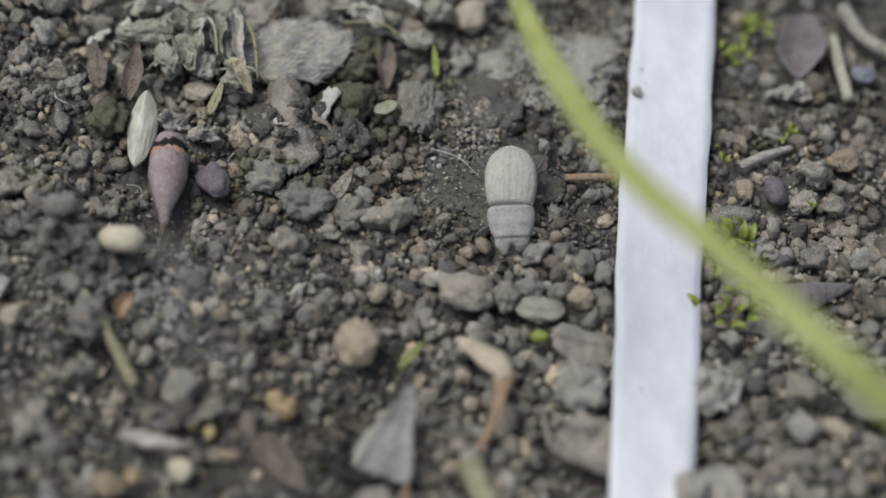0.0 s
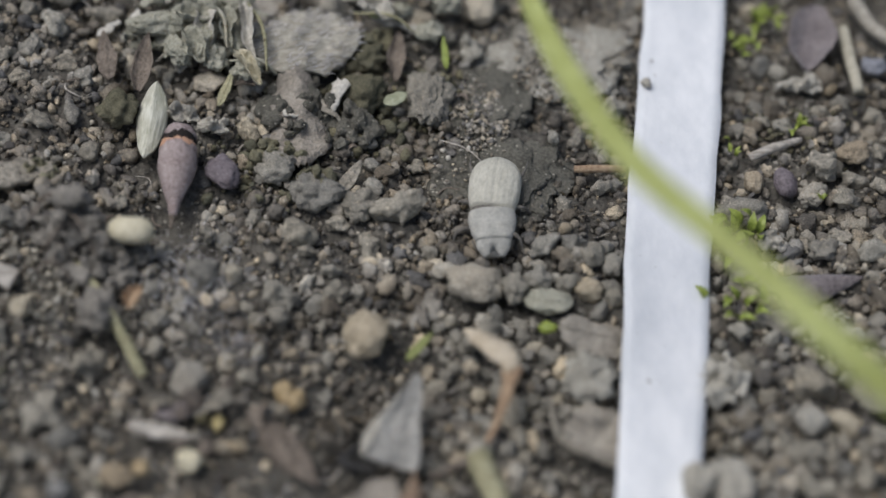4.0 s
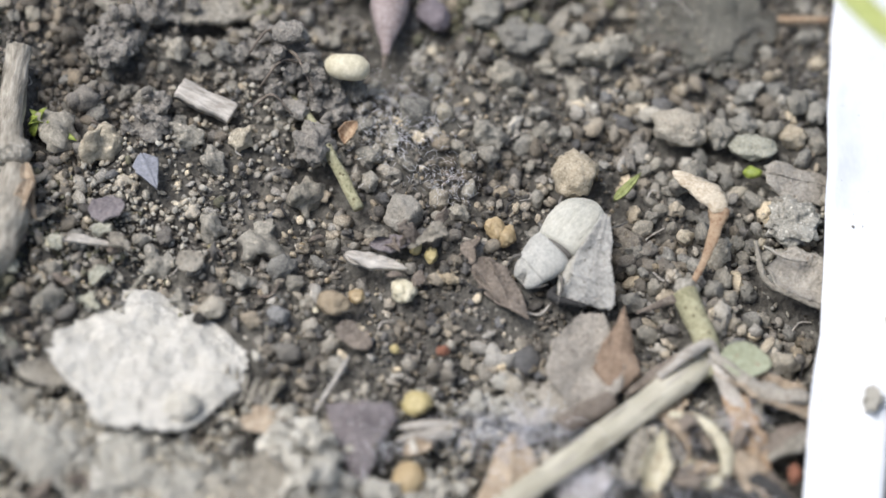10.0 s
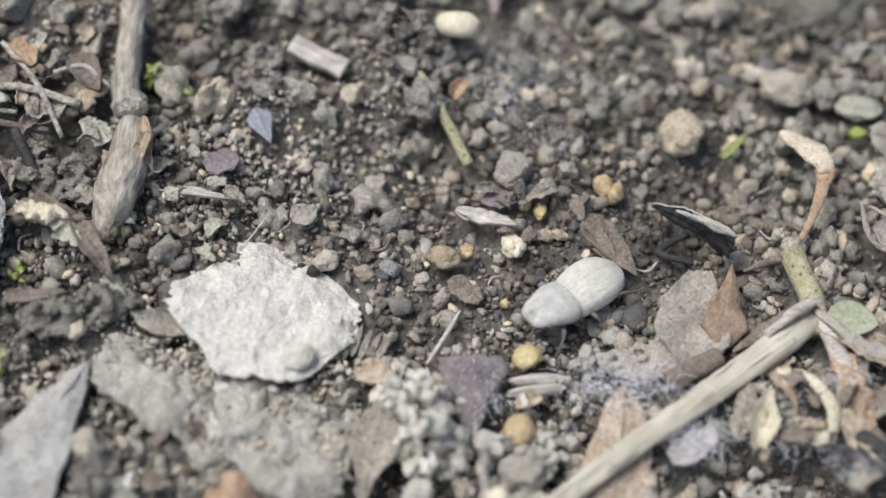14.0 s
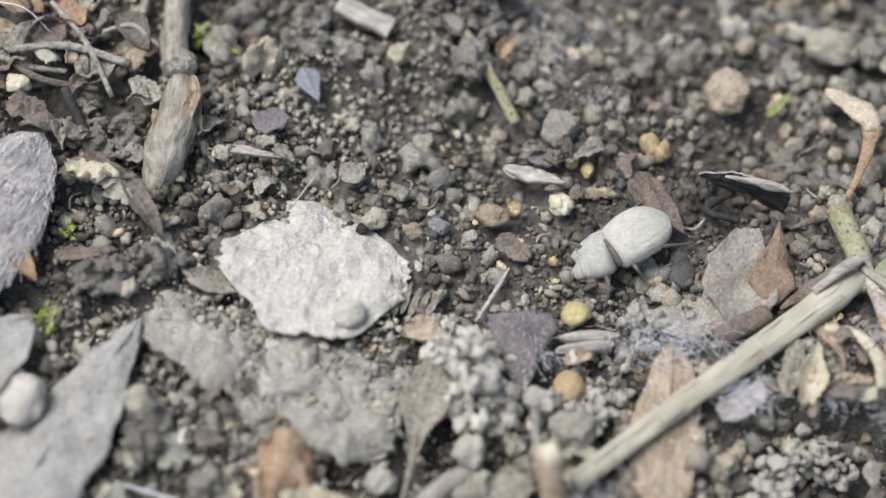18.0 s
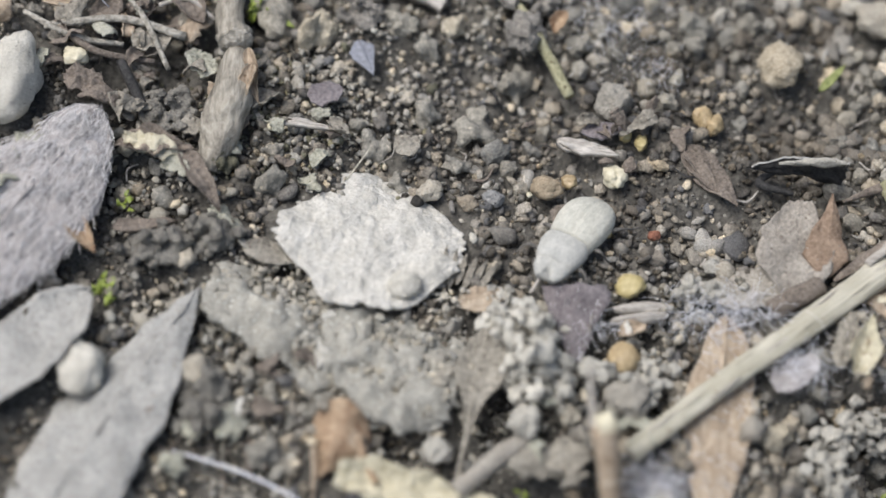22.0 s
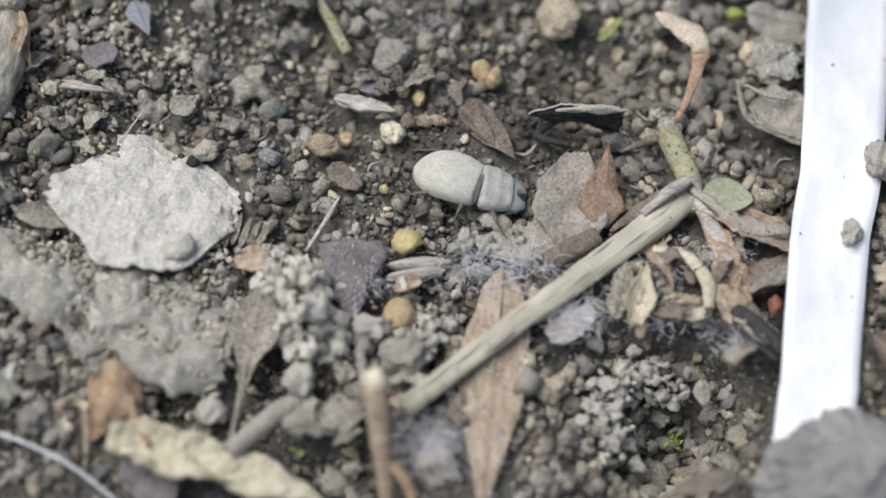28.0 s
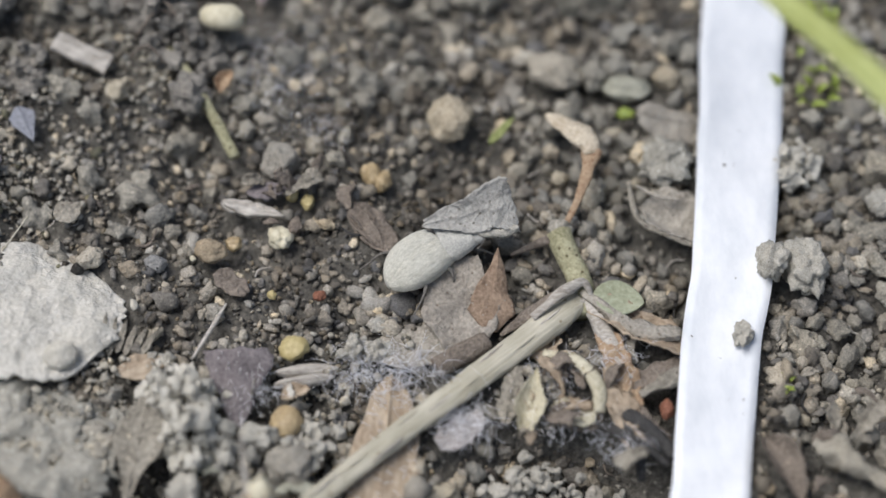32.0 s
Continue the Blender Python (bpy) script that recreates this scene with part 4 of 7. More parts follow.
rod("root_hair", [((6.1, 15.6), 1.0, 0.05), ((8.2, 14.2), 1.6, 0.05), ((9.9, 12.9), 0.8, 0.05)], WOOD, "fine pale root hair", "root", sides=5)

# ---- pebbles round the start of the walk ----
stone("brown_pebble", (0.1, -3.1), (1.75, 2.0, 1.6), TAN_STONE, "rounded tan-brown pebble on the soil", lift=0.65, amount=0.24, facets=8, seed=3)
stone("pale_pebble", (8.1, 2.3), (2.25, 1.5, 1.15), PALE_STONE, "angular pale grey-green pebble", turn=-10, amount=0.3, facets=8)
stone("pale_pebble", (6.0, 3.6), (0.95, 0.65, 0.6), PALE_STONE, "small pale pebble on the soil")
stone("soil_stone", (11.3, 1.7), (1.0, 1.2, 1.0), LUMP, "rounded brown-grey soil lump", "soil lump", amount=0.45, facets=8)
stone("soil_stone", (13.2, 2.7), (0.95, 0.9, 0.85), LUMP, "rounded grey soil lump", "soil lump", amount=0.45, facets=8)
stone("pale_pebble", (17.2, 1.6), (1.2, 1.0, 0.95), TAN_STONE, "knobbly yellowish pebble on the soil", amount=0.25)
stone("flat_pebble", (13.9, 0.6), (1.9, 1.3, 0.8), MOULD, "flat greenish grey pebble", turn=-12)
stone("pale_pebble", (-10.2, 0.0), (0.75, 0.65, 0.6), BROWN_STONE, "small yellowish pebble on the soil")
stone("pale_clod", (-13.0, -6.7), (1.45, 1.75, 1.3), PALE_STONE, "pale beige soil clod", "soil clod", amount=0.22)
stone("amber_pebble", (-6.1, -7.5), (0.75, 1.0, 0.75), AMBER, "translucent amber pebble on the soil", "pebble", 30)
stone("amber_pebble", (-5.2, -8.1), (0.75, 0.95, 0.75), AMBER, "translucent amber pebble on the soil", "pebble", -10)
stone("pale_shell", (-12.9, -12.9), (0.9, 1.1, 0.75), CREAM, "small whitish shell fragment", "shell", 15, amount=0.3)
leaf("purple_petal", (-15.5, -9.5), (-12.2, -9.0), 1.6, LEAF_PURPLE, "dry purplish petal on the soil", "petal", "oval", seed=3)
leaf("chaff", (-17.3, -10.4), (-12.7, -11.5), 1.1, WOOD, "pale split chaff stick on the soil", "chaff", "lance", thick=0.4, seed=5)
stone("yellow_crumb", (-12.1, -9.3), (0.5, 0.6, 0.5), YELLOW, "tiny yellow seed on the soil", "seed")
stone("yellow_crumb", (-10.9, -9.9), (0.5, 0.7, 0.5), YELLOW, "tiny olive-yellow seed on the soil", "seed")
leaf("grass_shred", (2.9, -4.9), (5.0, -2.7), 0.75, OLIVE, "short green leaf shred", "leaf shred", "lance", za=0.8, zb=1.3, wrinkle=0.05)
stone("green_seed", (13.7, -1.8), (0.75, 0.55, 0.5), GREEN, "bright green round seed", "seed", amount=0.05, lift=0.9)
leaf("brown_husk", (-7.6, -10.5), (-5.7, -13.3), 1.5, LEAF_BROWN, "grey-brown curled leaf shred", "husk", "lance", cup=0.5, seed=11)

# ---- beside the strip ----
leaf("dry_leaf", (14.6, -2.3), (20.6, -2.3), 3.3, LEAF_PALE, "pale grey-brown veined dry leaf tucked under the strip", shape="scrap", wrinkle=0.45, ragged=0.2, cup=-0.4, seed=21, za=1.0, zb=-0.9, vein=0.12)
stone("pale_clod", (16.5, -6.1), (1.9, 2.0, 1.1), CRUST, "pale crusty soil clod by the strip", "soil clod", amount=0.45, level=5, facets=7)
leaf("dry_leaf", (14.2, -10.4), (20.0, -12.0), 4.4, LEAF_PALE, "brown dry leaf with a curled rim by the strip", shape="oval", seed=22, za=0.4, zb=-1.0, cup=1.1, wrinkle=0.45, ragged=0.2)
rod("curled_strand", [((13.4, -8.6), 1.3, 0.14), ((13.6, -10.4), 1.0, 0.22), ((14.2, -12.0), 0.9, 0.25), ((16.0, -13.1), 0.9, 0.25), ((18.2, -13.9), 0.5, 0.2)], LEAF_DUN, "grey-brown curled plant strand on the soil", "plant strand", 4, rough=0.5, squash=0.6)
rod("curled_strand", [((14.0, -9.0), 1.2, 0.1), ((15.6, -10.0), 1.2, 0.16), ((17.2, -10.2), 1.0, 0.12)], LEAF_PALE, "thin dry plant strand on the soil", "plant strand", 5, rough=0.5)
clod("pale_clod", (26.7, -6.8), (1.8, 2.0), 30, CHALK, "pale crumbly soil clod beside the strip", (0.5, 0.95), 1.8, 31)
stone("strip_clod", (23.5, -16.1), (1.15, 1.45, 1.1), PALE_CLOD, "pale grey clod resting on the strip edge", "soil clod", lift=1.7, amount=0.5, facets=7)
stone("strip_clod", (26.2, -16.2), (1.5, 2.5, 1.4), PALE_CLOD, "pale grey oblong clod beside the strip", "soil clod", 8, lift=0.8, amount=0.5, facets=7)
stone("strip_clod", (20.9, -22.0), (0.75, 0.95, 0.6), PALE_CLOD, "small soil clod lying on the white strip", "soil clod", lift=2.4, amount=0.5, facets=7)
stone("strip_clod", (23.2, 21.9), (0.4, 0.5, 0.35), PALE_CLOD, "tiny soil crumb on the strip edge", "soil clod", lift=3.8, amount=0.5, facets=7)
moss((28.8, 6.4), 14, 2.2, 1)
moss((28.0, 0.2), 12, 2.0, 2)
moss((33.9, 30.4), 22, 1.5, 3)
moss((32.0, 27.0), 16, 1.3, 4)
moss((35.3, 18.0), 10, 1.3, 5)
moss((29.6, 15.6), 6, 1.0, 6)
moss((36.0, 10.0), 5, 0.9, 7)
leaf("seed_husk", (36.7, 23.8), (38.4, 31.0), 4.0, LEAF_PURPLE, "grey-purple hollow seed husk", "husk", "oval", za=0.8, zb=1.6, cup=1.2, seed=4)
clod("pale_clod", (36.7, 22.7), (1.9, 0.9), 24, PALE_CLOD, "crumbly tan soil clod", (0.35, 0.7), 1.0, 33)
rod("straw_piece", [((40.5, 28.7), 0.9, 0.5), ((40.6, 25.0), 0.8, 0.52), ((40.8, 21.5), 0.6, 0.5)], STRAW, "short cut piece of straw", "straw")
rod("brown_twig", [((41.9, 32.2), 0.9, 0.7), ((43.2, 28.4), 1.0, 0.6), ((46.1, 25.9), 0.8, 0.6)], BARK, "brown bent twig on the soil", "twig")
stone("blue_pebble", (42.6, 24.7), (1.1, 1.0, 0.8), BLUE_FLAKE, "blue-grey rounded pebble on the soil")
stone("dark_seed", (33.5, 11.9), (0.95, 1.45, 0.9), PURPLE_SEED, "dark oval seed on the soil", "seed", 10, amount=0.06)
stone("brown_pebble", (30.9, 12.1), (0.85, 1.1, 0.85), BROWN_STONE, "small brown pebble on the soil")
stone("pale_pebble", (35.6, 10.8), (1.3, 0.95, 0.8), PALE_STONE, "whitish jagged pebble on the soil", turn=25, amount=0.3)
stone("soil_stone", (29.8, 9.0), (2.2, 1.2, 1.0), LUMP, "long brown soil lump", "soil lump", -10, amount=0.45, facets=8)
stone("soil_stone", (35.6, 5.1), (1.1, 0.9, 0.8), LUMP, "brown soil lump on the ground", "soil lump", amount=0.45, facets=8)
stone("red_pebble", (39.4, 15.0), (1.3, 1.1, 0.9), BROWN_STONE, "reddish brown clod on the soil", "soil clod", amount=0.25)
rod("pale_twig", [((30.9, 14.4), 0.6, 0.35), ((32.8, 15.2), 0.8, 0.4), ((35.3, 16.3), 0.6, 0.25)], WOOD, "short grey twig on the soil", "twig")
stone("white_bead", (30.6, 3.6), (0.4, 0.4, 0.4), CREAM, "tiny white bead-like seed", "seed", lift=1.2, amount=0.03)
clod("pale_clod", (31.6, 6.3), (1.3, 0.9), 16, PALE_CLOD, "small crumbly beige clod", (0.3, 0.6), 1.0, 35)
leaf("pointed_seed", (31.1, 2.0), (38.2, 2.2), 2.9, LEAF_PURPLE, "long pointed purple-brown seed case", "seed", "lance", cup=-1.2, za=0.6, zb=0.6, wrinkle=0.1, seed=4)
leaf("clear_flake", (36.0, -7.4), (40.0, -10.1), 4.2, LEAF_DUN, "pale translucent papery flake", "husk", "oval", cup=0.8, seed=6)
clod("pale_clod", (35.2, -2.4), (2.6, 1.2), 30, PALE_CLOD, "string of pale soil crumbs", (0.3, 0.6), 0.9, 36)
stone("pale_clod", (32.7, -10.4), (1.2, 1.2, 0.9), PALE_CLOD, "pale soil clod on the ground", "soil clod", amount=0.25)
rod("crumb_ridge", [((25.5, -30.2), 0.7, 0.75), ((27.0, -31.3), 0.8, 0.95), ((28.9, -32.8), 0.7, 0.6), ((31.2, -34.6), 0.5, 0.5)], LUMP, "ridge of pale crumbs stuck along a dead stalk", "soil clod", 37, rough=0.9, sides=16, per=14)
leaf("dry_leaf", (21.9, -29.6), (24.3, -35.0), 2.4, LEAF_BROWN, "dark brown curved dead leaf", shape="lance", cup=1.4, za=0.3, zb=0.3, seed=31, arch=0.6)
leaf("dry_leaf", (24.6, -35.6), (28.6, -36.6), 1.5, LEAF_BROWN, "dark arched dead leaf shred", shape="lance", cup=0.6, za=0.3, zb=0.3, seed=33, arch=1.3)
moss((24.1, -26.0), 6, 0.8, 8)

# ---- the curled stalk by the middle of the place ----
def build_curl():
    base = (8.0, -12.7)
    plant = thing("withered_seedling", None, None, pose(base[0] * MM, base[1] * MM, swell(*base) * MM), "withered seedling with an olive stem and a curled rusty leaf", "seedling")

    def at(p, h, r):
        return (p[0] - base[0], p[1] - base[1], swell(*p) - swell(*base) + h, r)

    part("stem", tube([at((7.9, -13.0), 1.0, 1.0), at((8.5, -14.8), 0.9, 0.92), at((9.3, -16.7), 0.6, 0.95), at((9.6, -19.5), 0.2, 1.0)], 2, 0.1, 14), STALK, plant, "thick olive green stem")
    part("node", ball((0.95, 0.85, 0.8), 0.25, 2, 5, 3), BARK, plant, "brown scarred node").location = (0, 0, 1.1 * MM)
    part("side_shoot", tube([at((7.7, -13.4), 1.0, 0.5), at((6.0, -13.8), 0.7, 0.3), at((4.3, -14.4), 0.4, 0.12)], 4, 0.2, 8), LEAF_BROWN, plant)
    part("leaf_stalk", tube([at((8.5, -12.4), 1.3, 0.22), at((9.4, -10.8), 2.1, 0.3), at((10.3, -8.4), 2.9, 0.6), at((10.6, -7.1), 3.1, 0.7)], 6, 0.4, 14, 8, squash=0.4), LEAF_RUST, plant, "rusty brown withered leaf stalk")
    part("curled_leaf", tube([at((10.5, -7.6), 3.2, 0.6), at((10.2, -6.5), 3.4, 0.95), at((9.2, -5.3), 3.2, 0.9), at((7.9, -4.1), 2.8, 0.55), at((7.3, -3.5), 2.6, 0.12)], 9, 0.45, 14, 8, squash=0.3), TIP, plant, "curled pale tan withered leaf tip")


build_curl()
cover((7.9, -12.7), (9.6, -18.8), 0.9)
leaf("seed_leaf", (10.2, -18.5), (13.9, -19.2), 3.1, COTYLEDON, "smooth pale green oval seed leaf by the stem", "leaf", "oval", za=1.7, zb=1.5, wrinkle=0.08, ragged=0.02, rib=0.05, seed=2)
leaf("dry_leaf", (9.9, -19.2), (16.9, -22.6), 2.8, LEAF_TAN, "brown wrinkled dry leaf running under the strip", shape="scrap", za=1.0, zb=0.6, wrinkle=0.9, ragged=0.3, cup=0.7, seed=24)
rod("withered_stalk", [((9.4, -18.2), 1.5, 0.3), ((11.0, -19.7), 1.6, 0.5), ((13.0, -21.2), 1.3, 0.75), ((16.4, -21.7), 1.1, 0.6)], LEAF_PALE, "crinkled tan withered leaf stalk", "stalk", 12, rough=0.8, squash=0.45, sides=14)
rod("withered_stalk", [((16.5, -24.4), 0.9, 0.6), ((15.0, -25.4), 1.1, 0.5), ((13.2, -26.3), 0.9, 0.3)], LEAF_DUN, "crinkled grey withered leaf stalk", "stalk", 13, rough=0.8, squash=0.5, sides=14)
rod("pale_splinter", [((5.6, -20.3), 1.5, 0.3), ((7.6, -19.0), 2.3, 0.42), ((9.4, -17.8), 2.0, 0.4), ((10.2, -19.2), 1.4, 0.25)], WOOD, "pale mouldy splinter arching over the straw", "splinter", 14, rough=0.6, squash=0.6)
rod("mouldy_twig", [((9.7, -18.4), 1.0, 0.5), ((11.0, -21.4), 0.8, 0.75), ((12.5, -24.9), 0.4, 0.6)], WOOD, "twig coated in white mould", "twig")
leaf("dry_leaf", (10.6, -20.9), (13.2, -27.0), 1.8, LEAF_RUST, "orange-brown dry leaf shred", shape="scrap", za=1.3, zb=0.6, seed=25, keep=False, wrinkle=0.8, ragged=0.3)
leaf("dry_leaf", (12.6, -25.3), (15.7, -23.8), 1.5, LEAF_BROWN, "grey-brown dry leaf at the strip edge", shape="scrap", za=0.6, zb=0.9, seed=26)
stone("orange_crumb", (15.2, -27.1), (0.55, 0.8, 0.5), RED_STONE, "small orange-red fragment at the strip edge", "fragment", -10)
rod("dark_root", [((11.0, -27.1), 0.5, 0.5), ((13.3, -28.4), 0.6, 0.6), ((15.5, -30.9), 0.4, 0.5)], LEAF_DARK, "dark rotten root on the soil", "root")
rod("dark_root", [((11.7, -27.6), 0.4, 0.3), ((12.8, -30.5), 0.5, 0.45), ((13.0, -32.6), 0.3, 0.3)], LEAF_DARK, "dark rotten root on the soil", "root")
rod("dark_root", [((0.2, -11.3), 0.3, 0.2), ((-2.0, -13.0), 0.4, 0.35), ((0.6, -13.8), 0.3, 0.2)], LEAF_DARK, "thin dark rotten root", "root")

# ---- straw and dry leaves across the near stretch ----
def build_straw():
    a, b = (9.4, -18.3), (-11.9, -35.4)
    at, length = along(a, b, 1.0, 1.3)
    straw = thing("straw_stalk", None, None, at, "thick pale straw stalk lying over dry leaves", "straw")
    part("stem", tube([(0.3, 0, 0, 0.7), (2.0, 0.1, 0, 1.12), (length * 0.33, 0.12, 0.1, 1.05), (length * 0.66, -0.05, 0.12, 0.92), (length, 0, 0, 0.85)], 3, 0.16, 22, 14, ribs=0.014, squash=0.6), STRAW, straw)
    for k, (y, z, l) in enumerate(((0.45, 0.2, 0.5), (-0.5, 0.3, 0.9))):
        part("splinter", tube([(1.4, y * 0.8, z * 0.6, 0.32), (0.2, y, z, 0.24), (-l, y * 1.3, z * 1.4, 0.06)], k, 0.3, 7, 5), STRAW if k % 2 else WOOD, straw, "frayed broken splinter")
    for k in range(9):
        x, y = 2.0 + k * (length - 4) / 9, 0.55 * math.sin(k * 2.3)
        part("loose_fibre", tube([(x, y, 0.62, 0.05), (x + 1.3, y + 0.12, 0.74, 0.09), (x + 2.8, y + 0.05, 0.6, 0.04)], k, 0.3, 6, 4, squash=0.6), STRAW if k % 2 else WOOD, straw)
    part("bark_strip", tube([(0.2, -0.9, 0.4, 0.3), (2.6, -1.25, 0.25, 0.55), (5.2, -1.5, -0.1, 0.42), (6.6, -1.6, -0.3, 0.15)], 8, 0.35, 9, squash=0.5), LEAF_BROWN, straw, "peeling grey bark strip")
    cover(a, b, 0.9)


build_straw()
big = leaf("tipped_leaf", (0.2, -23.0), (0.9, -15.0), 5.4, LEAF_UMBER, "upright grey-brown dry leaf with a rusty tip", shape="slab", za=0.6, zb=1.1, wrinkle=0.5, seed=17, cup=0.5, ragged=0.2, nu=40, nv=20)
part("rusty_tip", sheet(6.4, 3.4, "point", 11, 0.3, -0.4, 0.3, 0.35, 0.16, 0.2, 0.1, 34, 16), LEAF_RUSTY, big, "rusty brown pointed lobe").matrix_basis = pose(2.2 * MM, -2.2 * MM, 0.3 * MM, 14, -7, -1)
tan = leaf("tan_leaf", (-4.7, -24.3), (-6.5, -42.6), 5.0, LEAF_TAN, "long tan dry leaf lying under the straw", shape="lance", za=0.7, zb=0.3, wrinkle=0.35, seed=18, vein=0.16, nu=44)
fur(tan, 160, 0.9, 10, HAIR, (0.3, 1, 0), "cottony white hairs")
leaf("mud_leaf", (-5.9, -22.4), (0.4, -21.0), 3.4, LEAF_PALE, "mud-coated flat leaf on the soil", shape="scrap", za=0.25, zb=0.3, wrinkle=0.2, seed=19)
rod("brown_stick", [((-1.5, -23.7), 0.5, 0.8), ((1.1, -22.3), 0.6, 0.85), ((2.3, -21.6), 0.6, 0.8)], LEAF_BROWN, "short brown stick beneath the straw", "twig")
fan = leaf("purple_leaf", (-15.8, -28.3), (-15.9, -22.8), 5.4, LEAF_PURPLE, "purple-grey fan-shaped dry leaf", shape="wedge", za=0.4, zb=1.6, wrinkle=0.25, cup=-0.6, seed=27)
fur(fan, 60, 0.5, 9, HAIR, (-1, 0.2, 0), "cottony white hairs")
stone("yellow_seed", (-11.8, -22.2), (1.1, 1.05, 0.75), YELLOW, "waxy yellow round seed", "seed", lift=0.9, amount=0.1)
stone("slit_seed", (-10.9, -23.7), (2.3, 0.5, 0.6), WOOD, "long split pale seed half", "seed", 3, amount=0.06)
stone("slit_seed", (-11.1, -24.5), (2.1, 0.5, 0.6), WOOD, "long split pale seed half", "seed", 8, amount=0.06)
stone("tan_seed", (-12.3, -27.7), (1.15, 1.3, 0.9), AMBER, "smooth tan oval seed", "seed", -15, amount=0.08)
leaf("brown_husk", (-12.7, -26.1), (-10.6, -25.4), 1.4, LEAF_TAN, "small tan curled husk", "husk", "oval", cup=0.5, seed=9)
clod("pale_clod", (-19.6, -27.5), (2.7, 3.6), 64, CHALK, "tall crumbly pale grey soil clod", (0.5, 1.25), 5.0, 41)
clod("pale_clod", (-17.2, -29.4), (1.9, 1.7), 22, PALE_CLOD, "crumbly pale grey soil clod", (0.5, 0.9), 1.8, 42)
stone("pale_lump", (-19.4, -33.5), (1.2, 1.3, 1.1), PALE_CLOD, "pale rounded soil lump", "soil lump", lift=1.3, amount=0.38, facets=9)
stone("pale_lump", (-14.3, -29.0), (1.5, 0.9, 0.9), PALE_CLOD, "pale soil lump on the ground", "soil lump", -12, lift=0.9, amount=0.38, facets=9)
stone("pale_lump", (-12.1, -31.1), (1.6, 1.5, 1.1), PALE_STONE, "pale beige soil lump", "soil lump", lift=0.8, amount=0.38, facets=9)
stone("pale_lump", (-26.0, -28.5), (0.85, 0.6, 0.55), PALE_STONE, "small whitish cube-like lump", "soil lump", amount=0.38, facets=9)
stone("pale_lump", (-25.6, -29.7), (1.0, 0.9, 0.7), PALE_STONE, "whitish soil lump on the ground", "soil lump", amount=0.38, facets=9)
stone("pale_lump", (-25.7, -35.4), (1.1, 0.9, 0.8), PALE_CLOD, "pale soil lump on the ground", "soil lump", amount=0.38, facets=9)
stone("soil_stone", (-16.2, -32.3), (0.7, 0.7, 0.6), LUMP, "dark soil lump on the ground", "soil lump", amount=0.45, facets=8)
clod("pale_clod", (-6.4, -22.1), (2.2, 1.0), 22, PALE_CLOD, "loose pale crumbs on the soil", (0.3, 0.65), 0.9, 43)
clod("pale_clod", (-10.7, -29.3), (2.0, 2.6), 30, PALE_CLOD, "loose beige soil crumbs", (0.4, 0.8), 1.0, 44)
clod("pale_clod", (-21.7, -24.0), (1.4, 1.6), 20, PALE_CLOD, "loose beige soil crumbs", (0.35, 0.7), 0.9, 45)
leaf("spoon_leaf", (-24.3, -38.2), (-22.1, -26.0), 3.6, LEAF_DUN, "grey-brown spoon-shaped dry leaf on a thin stalk", shape="spoon", za=0.5, zb=1.2, wrinkle=0.3, seed=28, cup=0.4, vein=0.16)
rod("pink_stalk", [((-24.2, -38.8), 1.4, 0.75), ((-22.6, -37.2), 1.2, 0.7), ((-20.8, -35.6), 1.0, 0.8), ((-18.9, -34.2), 0.8, 0.5)], LEAF_PALE, "pinkish grey dry leaf stalk", "stalk")
leaf("cream_leaf", (-32.7, -38.3), (-23.6, -40.3), 3.6, LEAF_CREAM, "withered cream dry leaf near the stalk", shape="scrap", za=1.8, zb=1.4, wrinkle=0.9, cup=1.2, seed=29, ragged=0.14, nu=50, nv=22)
leaf("cream_leaf", (-26.9, -38.4), (-17.4, -42.0), 3.4, LEAF_CREAM, "withered yellowish leaf base on its stalk", shape="lance", za=1.6, zb=1.2, wrinkle=0.7, cup=-0.8, seed=31, ragged=0.12)
leaf("grey_leaf", (-20.8, -35.9), (-14.8, -35.4), 2.8, LEAF_DUN, "crumpled grey-brown leaf at the end of a stalk", shape="scrap", za=1.0, zb=1.4, wrinkle=0.8, ragged=0.3, cup=-0.6, seed=64)
leaf("cream_leaf", (-31.3, -38.6), (-28.3, -42.3), 3.0, LEAF_PURPLE, "purplish shrivelled leaf under a cream one", shape="scrap", za=0.9, zb=0.5, wrinkle=0.6, seed=33)
leaf("cup_leaf", (-32.0, -33.2), (-34.2, -38.0), 4.4, LEAF_RUST, "small rusty folded dry leaf standing like a tent", shape="lance", za=2.8, zb=0.7, cup=-1.3, ragged=0.22, wrinkle=0.7, seed=30)
leaf("cup_leaf", (-32.2, -33.5), (-30.4, -38.0), 2.2, LEAF_TAN, "tan outer flap of a folded dry leaf", shape="lance", za=2.7, zb=0.6, cup=-0.7, ragged=0.25, wrinkle=0.6, seed=36)
rod("withered_stalk", [((-34.4, -36.2), 1.6, 0.2), ((-34.3, -38.0), 0.9, 0.18), ((-34.4, -39.6), 0.2, 0.14)], LEAF_TAN, "thin withered leaf stalk", "stalk", 6, rough=0.4)
rod("withered_stalk", [((-31.2, -35.4), 2.2, 0.2), ((-30.6, -37.2), 1.6, 0.26), ((-29.8, -38.6), 1.8, 0.2)], LEAF_RUST, "thin rusty leaf stalk", "stalk", 7, rough=0.4)
